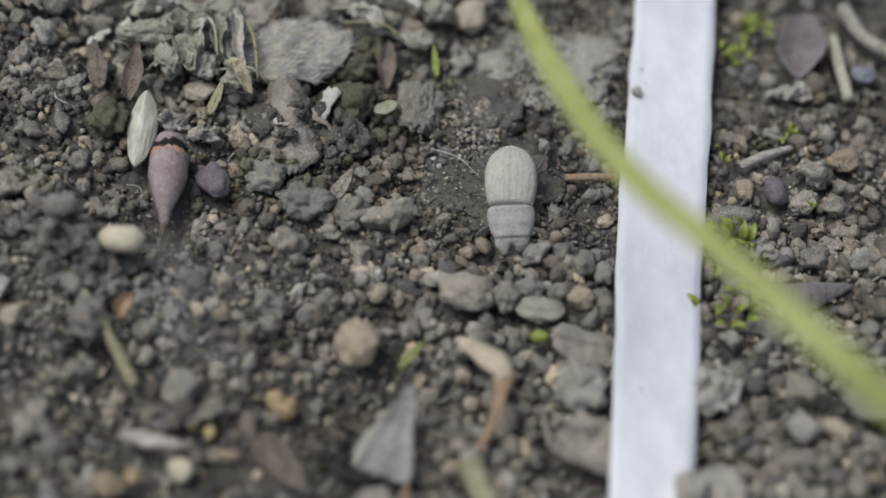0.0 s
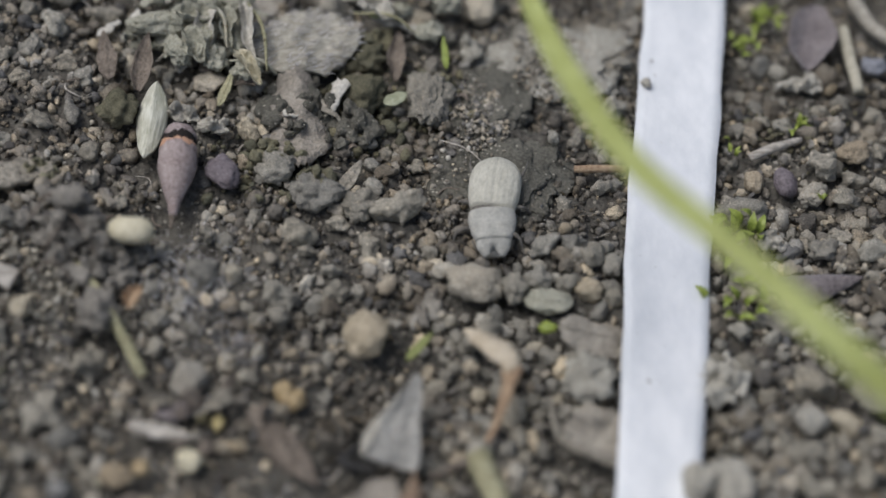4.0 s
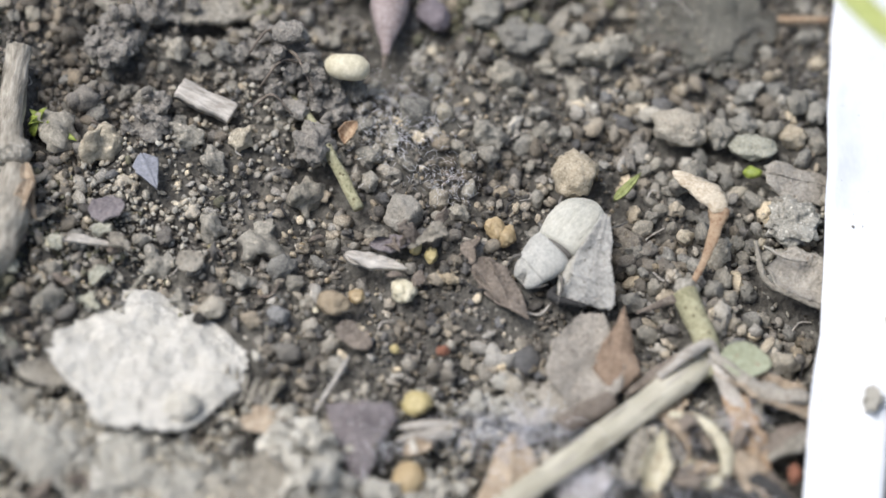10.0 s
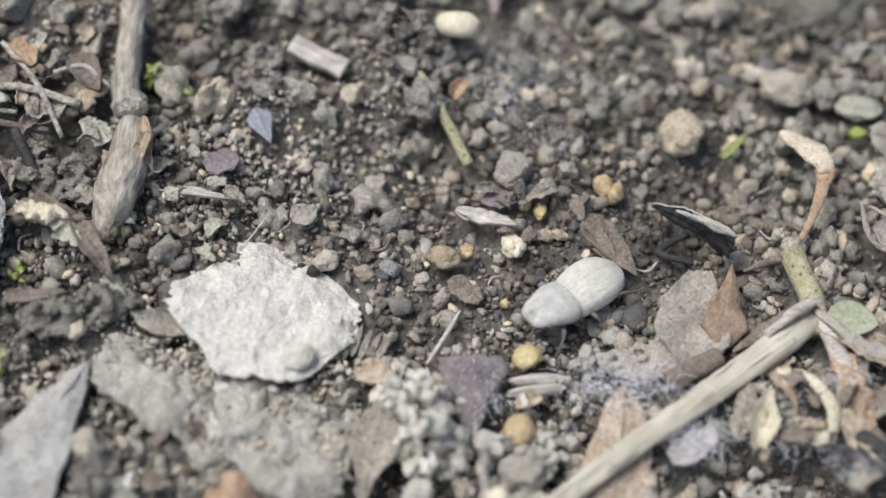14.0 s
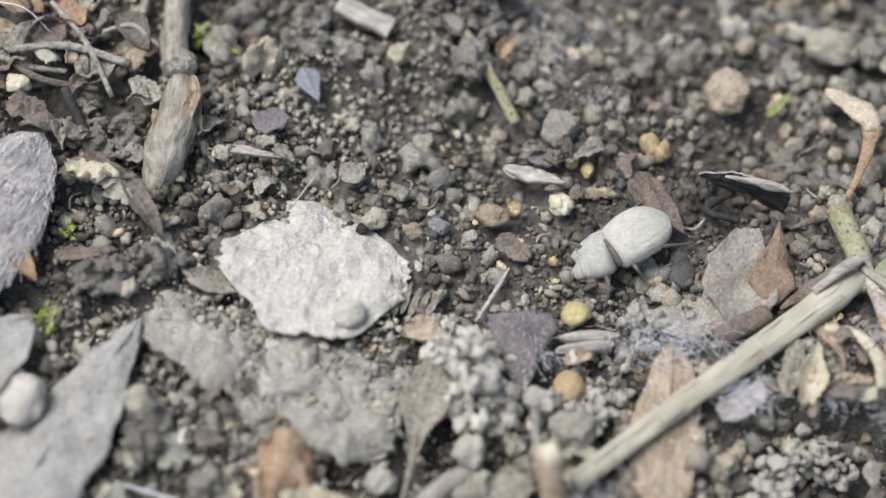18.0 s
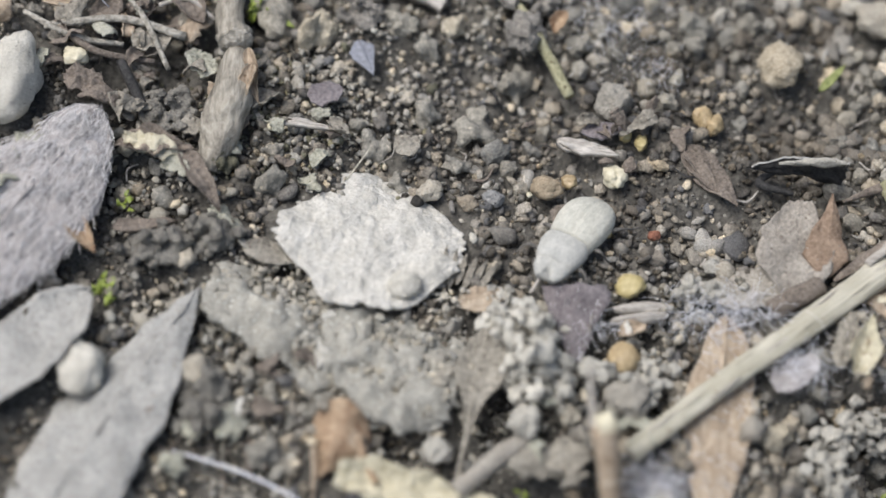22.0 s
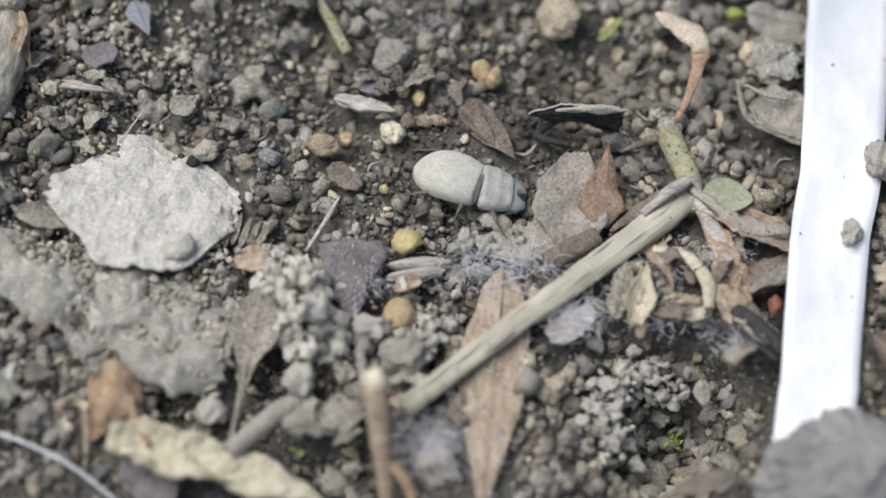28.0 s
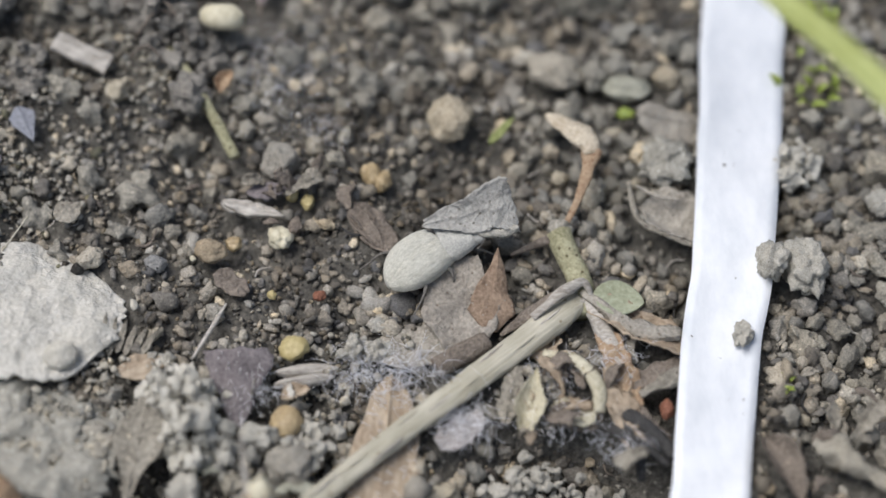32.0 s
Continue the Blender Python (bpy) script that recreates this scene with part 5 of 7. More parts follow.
def build_cast():
    """A worm cast: round pellets stuck together in a crescent, in the hollow under the straw."""
    dice, line = np.random.default_rng(46), spread([(1.9, -32.6), (3.3, -31.7), (5.2, -30.6), (7.7, -31.6)], 10) + spread([(2.1, -33.2), (2.6, -34.9), (3.6, -36.8)], 8)
    core, radii = [], []
    for x, y in line:
        for k in range(9):
            core.append((x + dice.normal(0, 0.75) - 3.0, y + dice.normal(0, 0.55) + 33.0, dice.uniform(-2.4, 1.2)))
            radii.append(dice.uniform(0.22, 0.6))
    ob = new("worm_cast", knit(np.array(core), np.array(radii), 46, PALE_CLOD, 0.1))
    ob.matrix_basis = pose(3.0 * MM, -33.0 * MM, (swell(3.0, -33.0) - 2.6) * MM)
    COVER.append((3.0, -33.0, 2.0))
    tagged(ob, "knobbly pale crumbly worm cast in a soil hollow", "soil clod")


build_cast()
leaf("husk_leaf", (4.8, -29.2), (5.8, -24.5), 2.0, LEAF_CREAM, "cream curled dry leaf husk", "leaf", "lance", za=0.8, zb=1.8, cup=0.9, wrinkle=0.6, ragged=0.3, seed=32)
rod("curled_petiole", [((6.3, -23.1), 1.4, 0.3), ((8.7, -24.0), 1.8, 0.45), ((10.1, -26.1), 1.8, 0.55), ((10.2, -27.8), 1.2, 0.4)], LEAF_CREAM, "curled orange-cream dry stalk", "stalk", squash=0.5)
leaf("brown_husk", (6.6, -27.4), (10.4, -28.1), 2.0, LEAF_BROWN, "brown wrinkled dry leaf shred", "husk", "scrap", wrinkle=0.5, seed=33)
leaf("brown_husk", (-1.5, -29.7), (1.8, -27.5), 2.2, LEAF_SILVER, "whitish mouldy leaf fragment", "husk", "scrap", wrinkle=0.5, seed=34)
rod("dark_root", [((9.6, -28.0), 0.4, 0.3), ((12.4, -29.4), 0.5, 0.4), ((15.0, -31.5), 0.3, 0.3)], LEAF_DARK, "thin dark rotten root", "root")
fuzz("mould_threads", (-4.1, -24.0), (4.0, 1.0), 80, "white cottony mould threads over leaves", 3, 3.2)
fuzz("mould_threads", (0.4, -27.8), (2.0, 1.5), 70, "white cottony mould threads", 5)
fuzz("mould_threads", (-10.1, -37.8), (2.2, 2.4), 120, "dense white mould threads on the soil", 6, 2.6)
fuzz("mould_threads", (-14.2, -25.8), (1.4, 1.6), 14, "white mould threads on a purple leaf", 7, 2.0)
fuzz("mould_threads", (11.6, -22.8), (1.6, 2.0), 50, "white mould threads on a twig", 8, 1.6)


fuzz("mould_threads", (-13.6, 1.6), (3.6, 5.0), 170, "hazy grey mould threads over the soil", 15, 1.1, 0.007)
fuzz("mould_threads", (-9.6, -4.0), (2.6, 2.2), 50, "hazy grey mould threads over the soil", 16, 1.0, 0.007)
fuzz("mould_threads", (7.0, -24.4), (2.0, 1.6), 40, "white mould threads between withered leaves", 17, 2.2)
fuzz("mould_threads", (-7.2, -24.6), (2.4, 1.0), 18, "white cottony mould threads beside a dry leaf", 18, 2.8)
fuzz("mould_threads", (7.6, -28.0), (2.6, 1.4), 34, "white mould threads over withered leaves", 11, 2.0)
fuzz("mould_threads", (11.6, -29.9), (2.4, 1.6), 34, "white mould threads on rotten roots", 12, 2.0)
leaf("husk_leaf", (6.8, -26.8), (9.8, -28.2), 2.2, LEAF_CREAM, "pale crumpled leaf under a curled stalk", "leaf", "scrap", wrinkle=0.8, ragged=0.3, seed=52, cup=0.5)
leaf("husk_leaf", (11.0, -24.1), (13.1, -30.8), 1.9, LEAF_TAN, "brown withered leaf shred below the stem", "leaf", "scrap", wrinkle=0.8, ragged=0.3, seed=53, za=1.2, zb=0.4)
leaf("husk_leaf", (4.4, -24.1), (3.3, -28.0), 1.5, LEAF_DUN, "grey withered leaf shred beside the straw", "leaf", "scrap", wrinkle=0.8, ragged=0.3, seed=54, za=1.4, zb=0.5)
def build_snag():
    foot, top = (-13.0, -41.8), (-13.9, -36.0)
    stalk = thing("broken_stalk", None, None, pose(foot[0] * MM, foot[1] * MM, swell(*foot) * MM), "upright broken brown stalk with a cream cut top", "stalk")
    dx, dy, dz = top[0] - foot[0], top[1] - foot[1], swell(*top) - swell(*foot) + 6
    part("stem", tube([(0, 0, 0, 0.55), (dx * 0.4, dy * 0.4, dz * 0.5, 0.75), (dx, dy, dz, 1.0)], 3, 0.15, 12), LEAF_TAN, stalk)
    part("cut_top", tube([(dx - 0.3, dy - 0.1, dz - 0.1, 0.95), (dx + 0.7, dy + 0.3, dz + 0.35, 0.9)], 4, 0.2, 12, 4), CREAM, stalk, "cream cut end")
    part("spike", tube([(dx - 0.7, dy, dz - 0.5, 0.3), (dx - 1.0, dy + 2.0, dz + 1.0, 0.22), (dx - 1.1, dy + 3.6, dz + 2.0, 0.1)], 4, 0.1, 8), WOOD, stalk)
    part("fork", tube([(dx * 0.4, dy * 0.4, dz * 0.45, 0.4), (1.4, 0.4, dz * 0.3, 0.45), (2.2, -1.8, 0, 0.35)], 4, 0.1, 8), LEAF_RUST, stalk)


build_snag()
stone("grey_rock", (18.8, -40.6), (6.2, 4.6, 3.0), GREY_ROCK, "large rough grey rock at the strip end", "rock", 12, lift=0.45, amount=0.3, level=6)
leaf("cream_scrap", (13.0, -42.0), (14.0, -39.9), 1.6, LEAF_TAN, "cream dry leaf scrap against a rock", "leaf", "oval", zb=1.6, cup=0.4, seed=3)
leaf("leaf_shred", (9.8, -31.2), (10.0, -32.9), 1.3, LEAF_PALE, "pale flat leaf shred", "leaf", "oval", seed=4, za=-2.6, zb=-3.4)
moss((7.9, -33.4), 12, 1.0, 9, "tiny yellow-green moss shoots on dark soil")
moss((-19.4, -37.1), 5, 0.8, 10)
leaf("dead_arc", (6.8, -41.7), (12.2, -40.6), 1.4, LEAF_BROWN, "dark curved dead leaf rib", "leaf", "lance", arch=1.2, seed=5)

# ---- pale leaf pieces and the left side ----
leaf("pale_leaf", (-38.0, -19.5), (-24.2, -20.1), 11.5, LEAF_GREY, "large pale grey papery leaf piece lying flat on the soil", shape="slab", wrinkle=0.45, ragged=0.13, seed=8, za=1.6, zb=0.8, nu=90, nv=60, cup=-0.7, rib=0.05)
stone("soil_nub", (-28.4, -23.8), (1.25, 1.1, 0.9), CHALK, "pale round soil knob on a leaf edge", "soil lump", lift=2.1, amount=0.12)
crust = thing("crumbling_leaf", None, None, pose((-33.8, -27.0)[0] * MM, (-33.8, -27.0)[1] * MM, swell(*(-33.8, -27.0)) * MM), "pale grey crumbling leaf crust, half buried in soil", "leaf")
for k, (a, b, wide, za, zb) in enumerate((((-42.6, -23.4), (-36.7, -26.8), 5.0, 0.5, 0.5), ((-38.6, -24.8), (-32.1, -28.6), 6.4, 0.4, 0.6), ((-34.7, -25.0), (-29.2, -28.5), 4.4, 0.2, 0.5), ((-32.9, -28.3), (-25.8, -31.7), 6.0, 0.5, 0.3), ((-29.7, -26.3), (-24.7, -29.5), 4.2, 0.2, 0.2), ((-34.8, -30.1), (-29.8, -32.7), 3.2, 0.0, 0.0))):
    at, length = along(a, b, za, zb, (-6, 4, 8, -4, 5, -8)[k])
    cover(a, b, 0.3 * wide)
    part("crust_piece", sheet(length * 1.15, wide * 1.2, "scrap", 12 + k * 3, 0.3, -0.3, 0.2, 1.0, 0.3, 0.35, 0.0, 34, 18), CRUST, crust).matrix_basis = crust.matrix_basis.inverted() @ at
leaf("leaf_flap", (-40.5, -21.0), (-35.3, -21.5), 2.2, LEAF_DUN, "narrow brown-grey leaf flap", "leaf", "lance", seed=14, wrinkle=0.4)
for k in range(6):
    leaf("husk_spike", ((-25.8, -22.6)[0] + k * 0.55, (-25.8, -22.6)[1] - 0.3 * (k % 2)), ((-25.4, -20.1)[0] + k * 0.75, (-25.4, -20.1)[1] - 0.25 * k), 0.55, LEAF_DUN, "pale upright dry husk spike", "husk", "lance", za=0.3, zb=1.4, seed=k, group="husk spikes", keep=False, wrinkle=0.1)
leaf("brown_husk", (-24.3, -24.3), (-21.2, -23.2), 2.2, LEAF_TAN, "brown wrinkled leaf shred", "husk", "scrap", wrinkle=0.5, seed=35)
leaf("brown_husk", (-22.8, -23.8), (-19.9, -25.8), 1.6, LEAF_DUN, "brown narrow leaf shred", "husk", "lance", wrinkle=0.4, seed=36)


def build_stem():
    pts = [((-42.6, 4.6), 1.2, 0.95), ((-42.6, -2.5), 1.3, 1.0), ((-42.1, -4.7), 1.5, 1.25), ((-41.9, -5.6), 1.2, 0.9), ((-42.0, -8.6), 1.4, 1.35), ((-42.6, -11.6), 1.3, 1.5), ((-43.4, -14.9), 0.2, 0.75)]
    o = pts[2][0]
    stem = thing("woody_stem", None, None, pose(o[0] * MM, o[1] * MM, swell(*o) * MM), "grey-brown dead woody stem with a swollen joint", "stem")
    line = [(p[0] - o[0], p[1] - o[1], swell(*p) - swell(*o) + h, r) for p, h, r in pts]
    part("upper_stem", tube(line[:3], 3, 0.3, 18, ribs=0.06), PALE_BARK, stem)
    part("joint", ball((1.4, 0.8, 1.25), 0.2, 2, 3, 3), BARK, stem, "swollen joint").location = (line[2][0] * MM, line[2][1] * MM, line[2][2] * MM)
    part("lower_stem", tube(line[3:], 7, 0.3, 24, ribs=0.05), PALE_BARK, stem, "pale peeling lower stem")
    for k, (x, y) in enumerate(((1.1, -1.0), (1.6, -2.6))):
        part("bark_peel", sheet(4.6 - 1.4 * k, 1.1, "lance", k + 2, 0.4, 0.5, 0.6, 0.4, 0.3), LEAF_TAN, stem, "curled tan bark peel").matrix_basis = pose(x * MM, y * MM, 1.9 * MM, 20, 25, -75 - 20 * k)
    for (p, _, r), (q, _, _) in zip(pts, pts[1:]):
        cover(p, q, r * 0.8)


build_stem()
clod("moss_crust", (-42.6, -14.2), (1.5, 1.0), 16, MOSSY, "olive moss at the foot of a stem", (0.3, 0.55), 1.4, 86, "moss")
moss((-42.7, -13.5), 14, 0.7, 11, "olive green moss at the foot of a stem")
moss((-40.0, -1.2), 9, 1.9, 12, "bright green seedling tuft beside a stem")
moss((-49.5, -17.8), 8, 0.9, 13, "yellow-green moss specks on the soil")
moss((-50.5, -25.1), 14, 1.4, 14, "olive moss on a pale clod")
fuzzy = leaf("silver_leaf", (-51.6, -11.7), (-62.5, -29.5), 9.6, LEAF_SILVER, "silvery purple fuzzy dry leaf", shape="oval", za=2.0, zb=2.0, wrinkle=0.7, ragged=0.08, cup=-1.2, seed=37, vein=0.16, nu=44, nv=20, roll=-8)
fur(fuzzy, 2600, 1.6, 5, HAIR)
leaf("silver_leaf", (-51.2, -25.3), (-59.6, -36.0), 5.4, LEAF_ASH, "pale underside of a folded fuzzy leaf", shape="lance", za=1.0, zb=1.0, wrinkle=0.5, cup=0.8, seed=38)
leaf("leaf_tatter", (-49.6, -13.9), (-45.6, -14.8), 1.5, LEAF_CREAM, "pale greenish tatter on a brown leaf", "leaf", "scrap", za=1.9, zb=2.2, wrinkle=0.8, ragged=0.5, seed=62)
leaf("leaf_tatter", (-46.9, -14.4), (-44.9, -16.4), 1.3, MOULD, "pale greenish tatter on a brown leaf", "leaf", "scrap", za=2.2, zb=1.7, wrinkle=0.8, ragged=0.5, seed=63)
leaf("curved_leaf", (-50.5, -14.1), (-44.3, -14.4), 2.2, LEAF_BROWN, "narrow brown crumpled dry leaf", shape="lance", za=1.2, zb=1.8, arch=0.4, cup=0.7, seed=39, wrinkle=0.8, ragged=0.4)
leaf("curved_leaf", (-45.5, -14.4), (-42.2, -18.6), 1.7, LEAF_BROWN, "drooping reddish brown dry leaf", shape="lance", za=1.9, zb=0.8, arch=0.6, cup=0.5, seed=40)
leaf("curved_leaf", (-50.1, -20.3), (-45.4, -19.4), 1.2, LEAF_BROWN, "thin reddish leaf shred", shape="lance", za=0.7, zb=0.8, seed=41)
leaf("curved_leaf", (-53.5, -19.9), (-51.1, -22.5), 1.6, LEAF_RUST, "small reddish brown curled leaf", shape="lance", za=1.2, zb=0.8, cup=0.5, seed=42)
leaf("pointed_leaf", (-54.6, -44.6), (-43.3, -24.7), 8.0, LEAF_ASH, "large grey pointed dry leaf", shape="lance", za=1.6, zb=1.2, wrinkle=0.6, cup=-0.8, seed=43, vein=0.16, nu=44, nv=18)
stone("pale_stone", (-51.2, -31.3), (1.75, 2.1, 1.5), CHALK, "pale beige rounded stone", "stone", 15, lift=0.8)
stone("pale_stone", (-43.2, -30.5), (1.0, 1.15, 0.9), PALE_STONE, "small pale rounded stone", "stone", lift=0.9)
stone("pale_stone", (-58.6, -9.8), (2.9, 3.6, 2.2), CHALK, "large pale rough stone", "stone", lift=0.6, amount=0.2, level=4)
stone("cream_crumb", (-54.0, -7.0), (1.0, 0.85, 0.8), CREAM, "small cream stone among twigs", "stone", lift=0.9)
clod("dark_clod", (-46.5, -21.2), (2.6, 1.8), 26, DAMP_CLOD, "dark rounded soil clod", (0.7, 1.3), 1.6, 51)
clod("dark_clod", (-43.0, -20.0), (1.8, 1.8), 20, DAMP_CLOD, "dark soil clod below a dry leaf", (0.6, 1.1), 1.5, 52)
clod("dark_clod", (-47.4, -10.3), (2.5, 2.0), 26, DAMP_CLOD, "dark soil clod beside twigs", (0.6, 1.1), 1.5, 53)
clod("dark_clod", (-42.6, -32.2), (2.4, 2.6), 26, DAMP_CLOD, "dark soil clods beneath a dry leaf", (0.6, 1.2), 1.2, 54)
rod("thin_twig", [((-56.5, -5.0), 1.0, 0.3), ((-50.8, -3.9), 1.4, 0.3), ((-45.9, -4.6), 1.1, 0.34)], BARK, "thin grey twig in the litter", "twig")
rod("thin_twig", [((-58.1, -4.0), 1.0, 0.22), ((-54.1, -5.8), 1.3, 0.25), ((-50.5, -5.7), 0.9, 0.2)], BARK, "thin brown twig in the litter", "twig")
rod("thin_twig", [((-55.4, -5.1), 1.2, 0.25), ((-52.3, -6.8), 1.3, 0.28), ((-48.1, -6.8), 0.8, 0.2)], LEAF_BROWN, "thin dark twig in the litter", "twig")
rod("thin_twig", [((-52.1, -0.3), 1.4, 0.2), ((-49.2, -3.5), 1.6, 0.24), ((-47.0, -7.3), 0.8, 0.2)], BARK, "thin crooked twig across the litter", "twig")
rod("thin_twig", [((-48.1, -2.2), 1.2, 0.16), ((-45.8, -1.6), 1.5, 0.2), ((-43.8, -2.8), 1.0, 0.14)], WOOD, "thin pale twig in the litter", "twig")
rod("white_thread", [((-56.5, -1.5), 2.2, 0.05), ((-53.8, -2.0), 2.6, 0.05), ((-51.8, -2.9), 1.2, 0.04)], THREAD, "fine white fibre over the litter", "fibre", sides=5)
leaf("rust_leaf", (-51.7, 0.0), (-49.6, -1.9), 1.8, LEAF_RUST, "small rusty dry leaf in the litter", "leaf", "scrap", za=1.0, zb=1.2, cup=0.6, seed=55, wrinkle=0.5)
leaf("brown_husk", (-54.6, -8.8), (-51.6, -9.5), 2.2, LEAF_BROWN, "dark crumpled leaf in the litter", "leaf", "scrap", za=0.8, zb=1.0, seed=56, wrinkle=0.7, ragged=0.3)
leaf("brown_husk", (-49.9, -5.3), (-47.0, -4.5), 2.0, LEAF_DUN, "grey-brown crumpled leaf in the litter", "leaf", "scrap", za=1.0, zb=0.8, seed=57, wrinkle=0.7, ragged=0.3)
leaf("brown_husk", (-45.7, -5.7), (-43.4, -7.2), 1.8, MOULD, "mouldered leaf shred beside a stem", "leaf", "scrap", za=0.8, zb=0.8, seed=58, wrinkle=0.7, ragged=0.3)
rod("black_stick", [((-50.7, -6.8), 0.8, 0.4), ((-48.6, -10.6), 0.5, 0.45)], LEAF_DARK, "short dark rotten stick", "twig")
leaf("brown_husk", (-47.0, -0.6), (-44.6, -3.3), 2.4, LEAF_BROWN, "dark reddish brown folded leaf", "leaf", "oval", za=1.0, zb=1.4, cup=0.9, seed=44)
leaf("rust_leaf", (-56.1, -0.2), (-52.7, -0.9), 3.0, LEAF_RUST, "rusty red folded dry leaf", "leaf", "oval", za=1.0, zb=1.0, cup=1.0, seed=45)
leaf("rust_leaf", (-56.9, -2.7), (-53.9, -3.0), 1.4, LEAF_TAN, "tan curled leaf shred", "leaf", "lance", za=0.8, zb=0.8, cup=0.6, seed=46)
rod("white_hair", [((-44.4, -36.5), 0.6, 0.07), ((-39.2, -38.2), 1.4, 0.1), ((-35.1, -40.1), 1.6, 0.1), ((-31.5, -42.5), 0.9, 0.09), ((-28.2, -44.9), 0.2, 0.07)], THREAD, "long fine white hair arching over the soil", "hair", sides=7, rough=0.02)
leaf("blue_flake", (-32.9, -3.1), (-31.5, -6.0), 2.0, BLUE_FLAKE, "blue-grey pointed flake on the soil", "flake", "point", wrinkle=0.08, seed=3)
leaf("wood_chip", (-30.4, 2.9), (-26.2, 1.1), 1.7, WOOD, "pale weathered wood chip", "wood chip", "strip", thick=0.7, wrinkle=0.12, seed=4, za=1.0, zb=0.8)
leaf("bark_flake", (-31.0, 9.8), (-24.0, 11.5), 2.2, LEAF_DUN, "olive-brown flat bark flake", "bark flake", "scrap", thick=0.5, seed=6, ragged=0.25, wrinkle=0.4)
clod("moss_crust", (-25.0, 11.4), (1.5, 0.9), 14, MOSSY, "olive moss on a bark flake", (0.3, 0.5), 1.3, 85, "moss")
leaf("mica_flake", (-36.3, -8.4), (-33.9, -7.3), 2.2, LEAF_PURPLE, "brown-grey flat flake on the soil", "flake", "scrap", seed=7)
leaf("mossy_flake", (-29.6, -12.3), (-27.8, -11.0), 2.2, LEAF_DUN, "olive mossy leaf flake", "flake", "oval", seed=8)
leaf("husk_sliver", (-39.2, -10.7), (-33.9, -10.9), 0.75, WOOD, "slim pale husk sliver", "husk", "lance", arch=0.4, seed=9, thick=0.3)
stone("white_crumb", (-39.0, -11.0), (0.32, 0.32, 0.3), CREAM, "tiny white crumb on the soil", "crumb", lift=1.6)
stone("bean_stone", (-26.9, -15.3), (0.98, 0.92, 0.75), PALE_STONE, "pale ring-shaped pebble beside a leaf", lift=0.7)
stone("brown_pebble", (-24.0, -15.9), (0.85, 0.7, 0.65), BROWN_STONE, "small brown pebble on the soil")
stone("grey_pebble", (-22.1, -15.4), (0.85, 0.7, 0.65), GREY_ROCK, "small grey pebble on the soil")
stone("brown_pebble", (-18.2, -14.3), (1.25, 1.0, 0.85), BROWN_STONE, "reddish tan pebble on the soil")
stone("orange_pebble", (-16.4, -13.6), (0.6, 0.62, 0.55), AMBER, "small orange pebble on the soil")
stone("white_crumb", (-19.4, -14.9), (0.25, 0.22, 0.2), CREAM, "tiny white grain on the soil", "crumb", lift=1.2)
stone("yellow_crumb", (-13.5, -17.8), (0.35, 0.4, 0.35), YELLOW, "tiny yellow crumb on the soil", "crumb", lift=0.9)
stone("red_crumb", (-10.0, -17.8), (0.5, 0.4, 0.35), RED_STONE, "tiny brick-red crumb on the soil", "crumb", lift=0.8, amount=0.3)
stone("pale_lump", (-5.7, -20.1), (0.75, 0.65, 0.6), PALE_CLOD, "small pale soil lump", "soil lump")
leaf("leaf_shred", (-7.8, -10.8), (-5.2, -14.3), 1.5, LEAF_BROWN, "narrow brown leaf shred", "leaf", "lance", cup=0.4, seed=12)
leaf("chaff", (-17.4, -10.5), (-12.9, -11.1), 1.0, WOOD, "grey split chaff on the soil", "chaff", "lance", thick=0.35, seed=13)
rod("straw_fibre", [((-33.1, -15.2), 1.0, 0.08), ((-31.4, -13.0), 1.8, 0.06)], STRAW, "fine upright straw fibre", "fibre", sides=5)
rod("dry_fibre", [((-19.2, -23.1), 0.5, 0.12), ((-17.6, -20.5), 0.9, 0.2), ((-16.8, -18.7), 0.6, 0.1)], WOOD, "small forked dry fibre", "fibre", sides=6)
leaf("brown_husk", (-17.6, -16.2), (-15.3, -17.9), 1.8, LEAF_BROWN, "brown flat leaf shred", "husk", "scrap", seed=50)
leaf("brown_husk", (-7.5, -10.3), (-3.7, -15.3), 2.6, LEAF_BROWN, "large brown leaf shred sunk in soil", "husk", "lance", seed=51, wrinkle=0.4)



# ---- the beetle ----
def shell(profile, rings=26, sides=28, grooves=0, depth=0.0, cut=0.0, notch=0.0):
    """A closed body of cross-sections: profile(u) gives y, half width, height, floor (mm)."""
    bm = bmesh.new()
    loops = []
    for i in range(rings + 1):
        y, w, h, f = profile(i / rings)
        loop = []
        for k in range(sides):
            g = 2 * math.pi * k / sides
            c, s = math.cos(g), math.sin(g)
            z = f + (h - f) * (0.42 + (0.58 * abs(s) ** 0.85 if s > 0 else -0.42 * abs(s) ** 0.7))
            x = w * math.copysign(abs(c) ** 0.85, c)
            if grooves and s > 0.05:
                z -= depth * max(0, math.cos(x / max(w, 0.05) * math.pi * grooves)) ** 6
                z -= cut * math.exp(-(x / 0.09) ** 2)
            x += 0.03 * noise.noise((x * 1.5, y * 1.5, z * 2))
            z += 0.03 * noise.noise((x * 2, y * 2, 4))
            back = notch * math.exp(-(x / 0.3) ** 2) * max(0, i / rings - 0.4) / 0.6
            loop.append(bm.verts.new((x * MM, (y - back) * MM, z * MM)))
        loops.append(loop)
    for one, two in zip(loops, loops[1:]):
        for k in range(sides):
            bm.faces.new((one[k], one[(k + 1) % sides], two[(k + 1) % sides], two[k]))
    bm.faces.new(loops[0])
    bm.faces.new(loops[-1][::-1])
    return bm


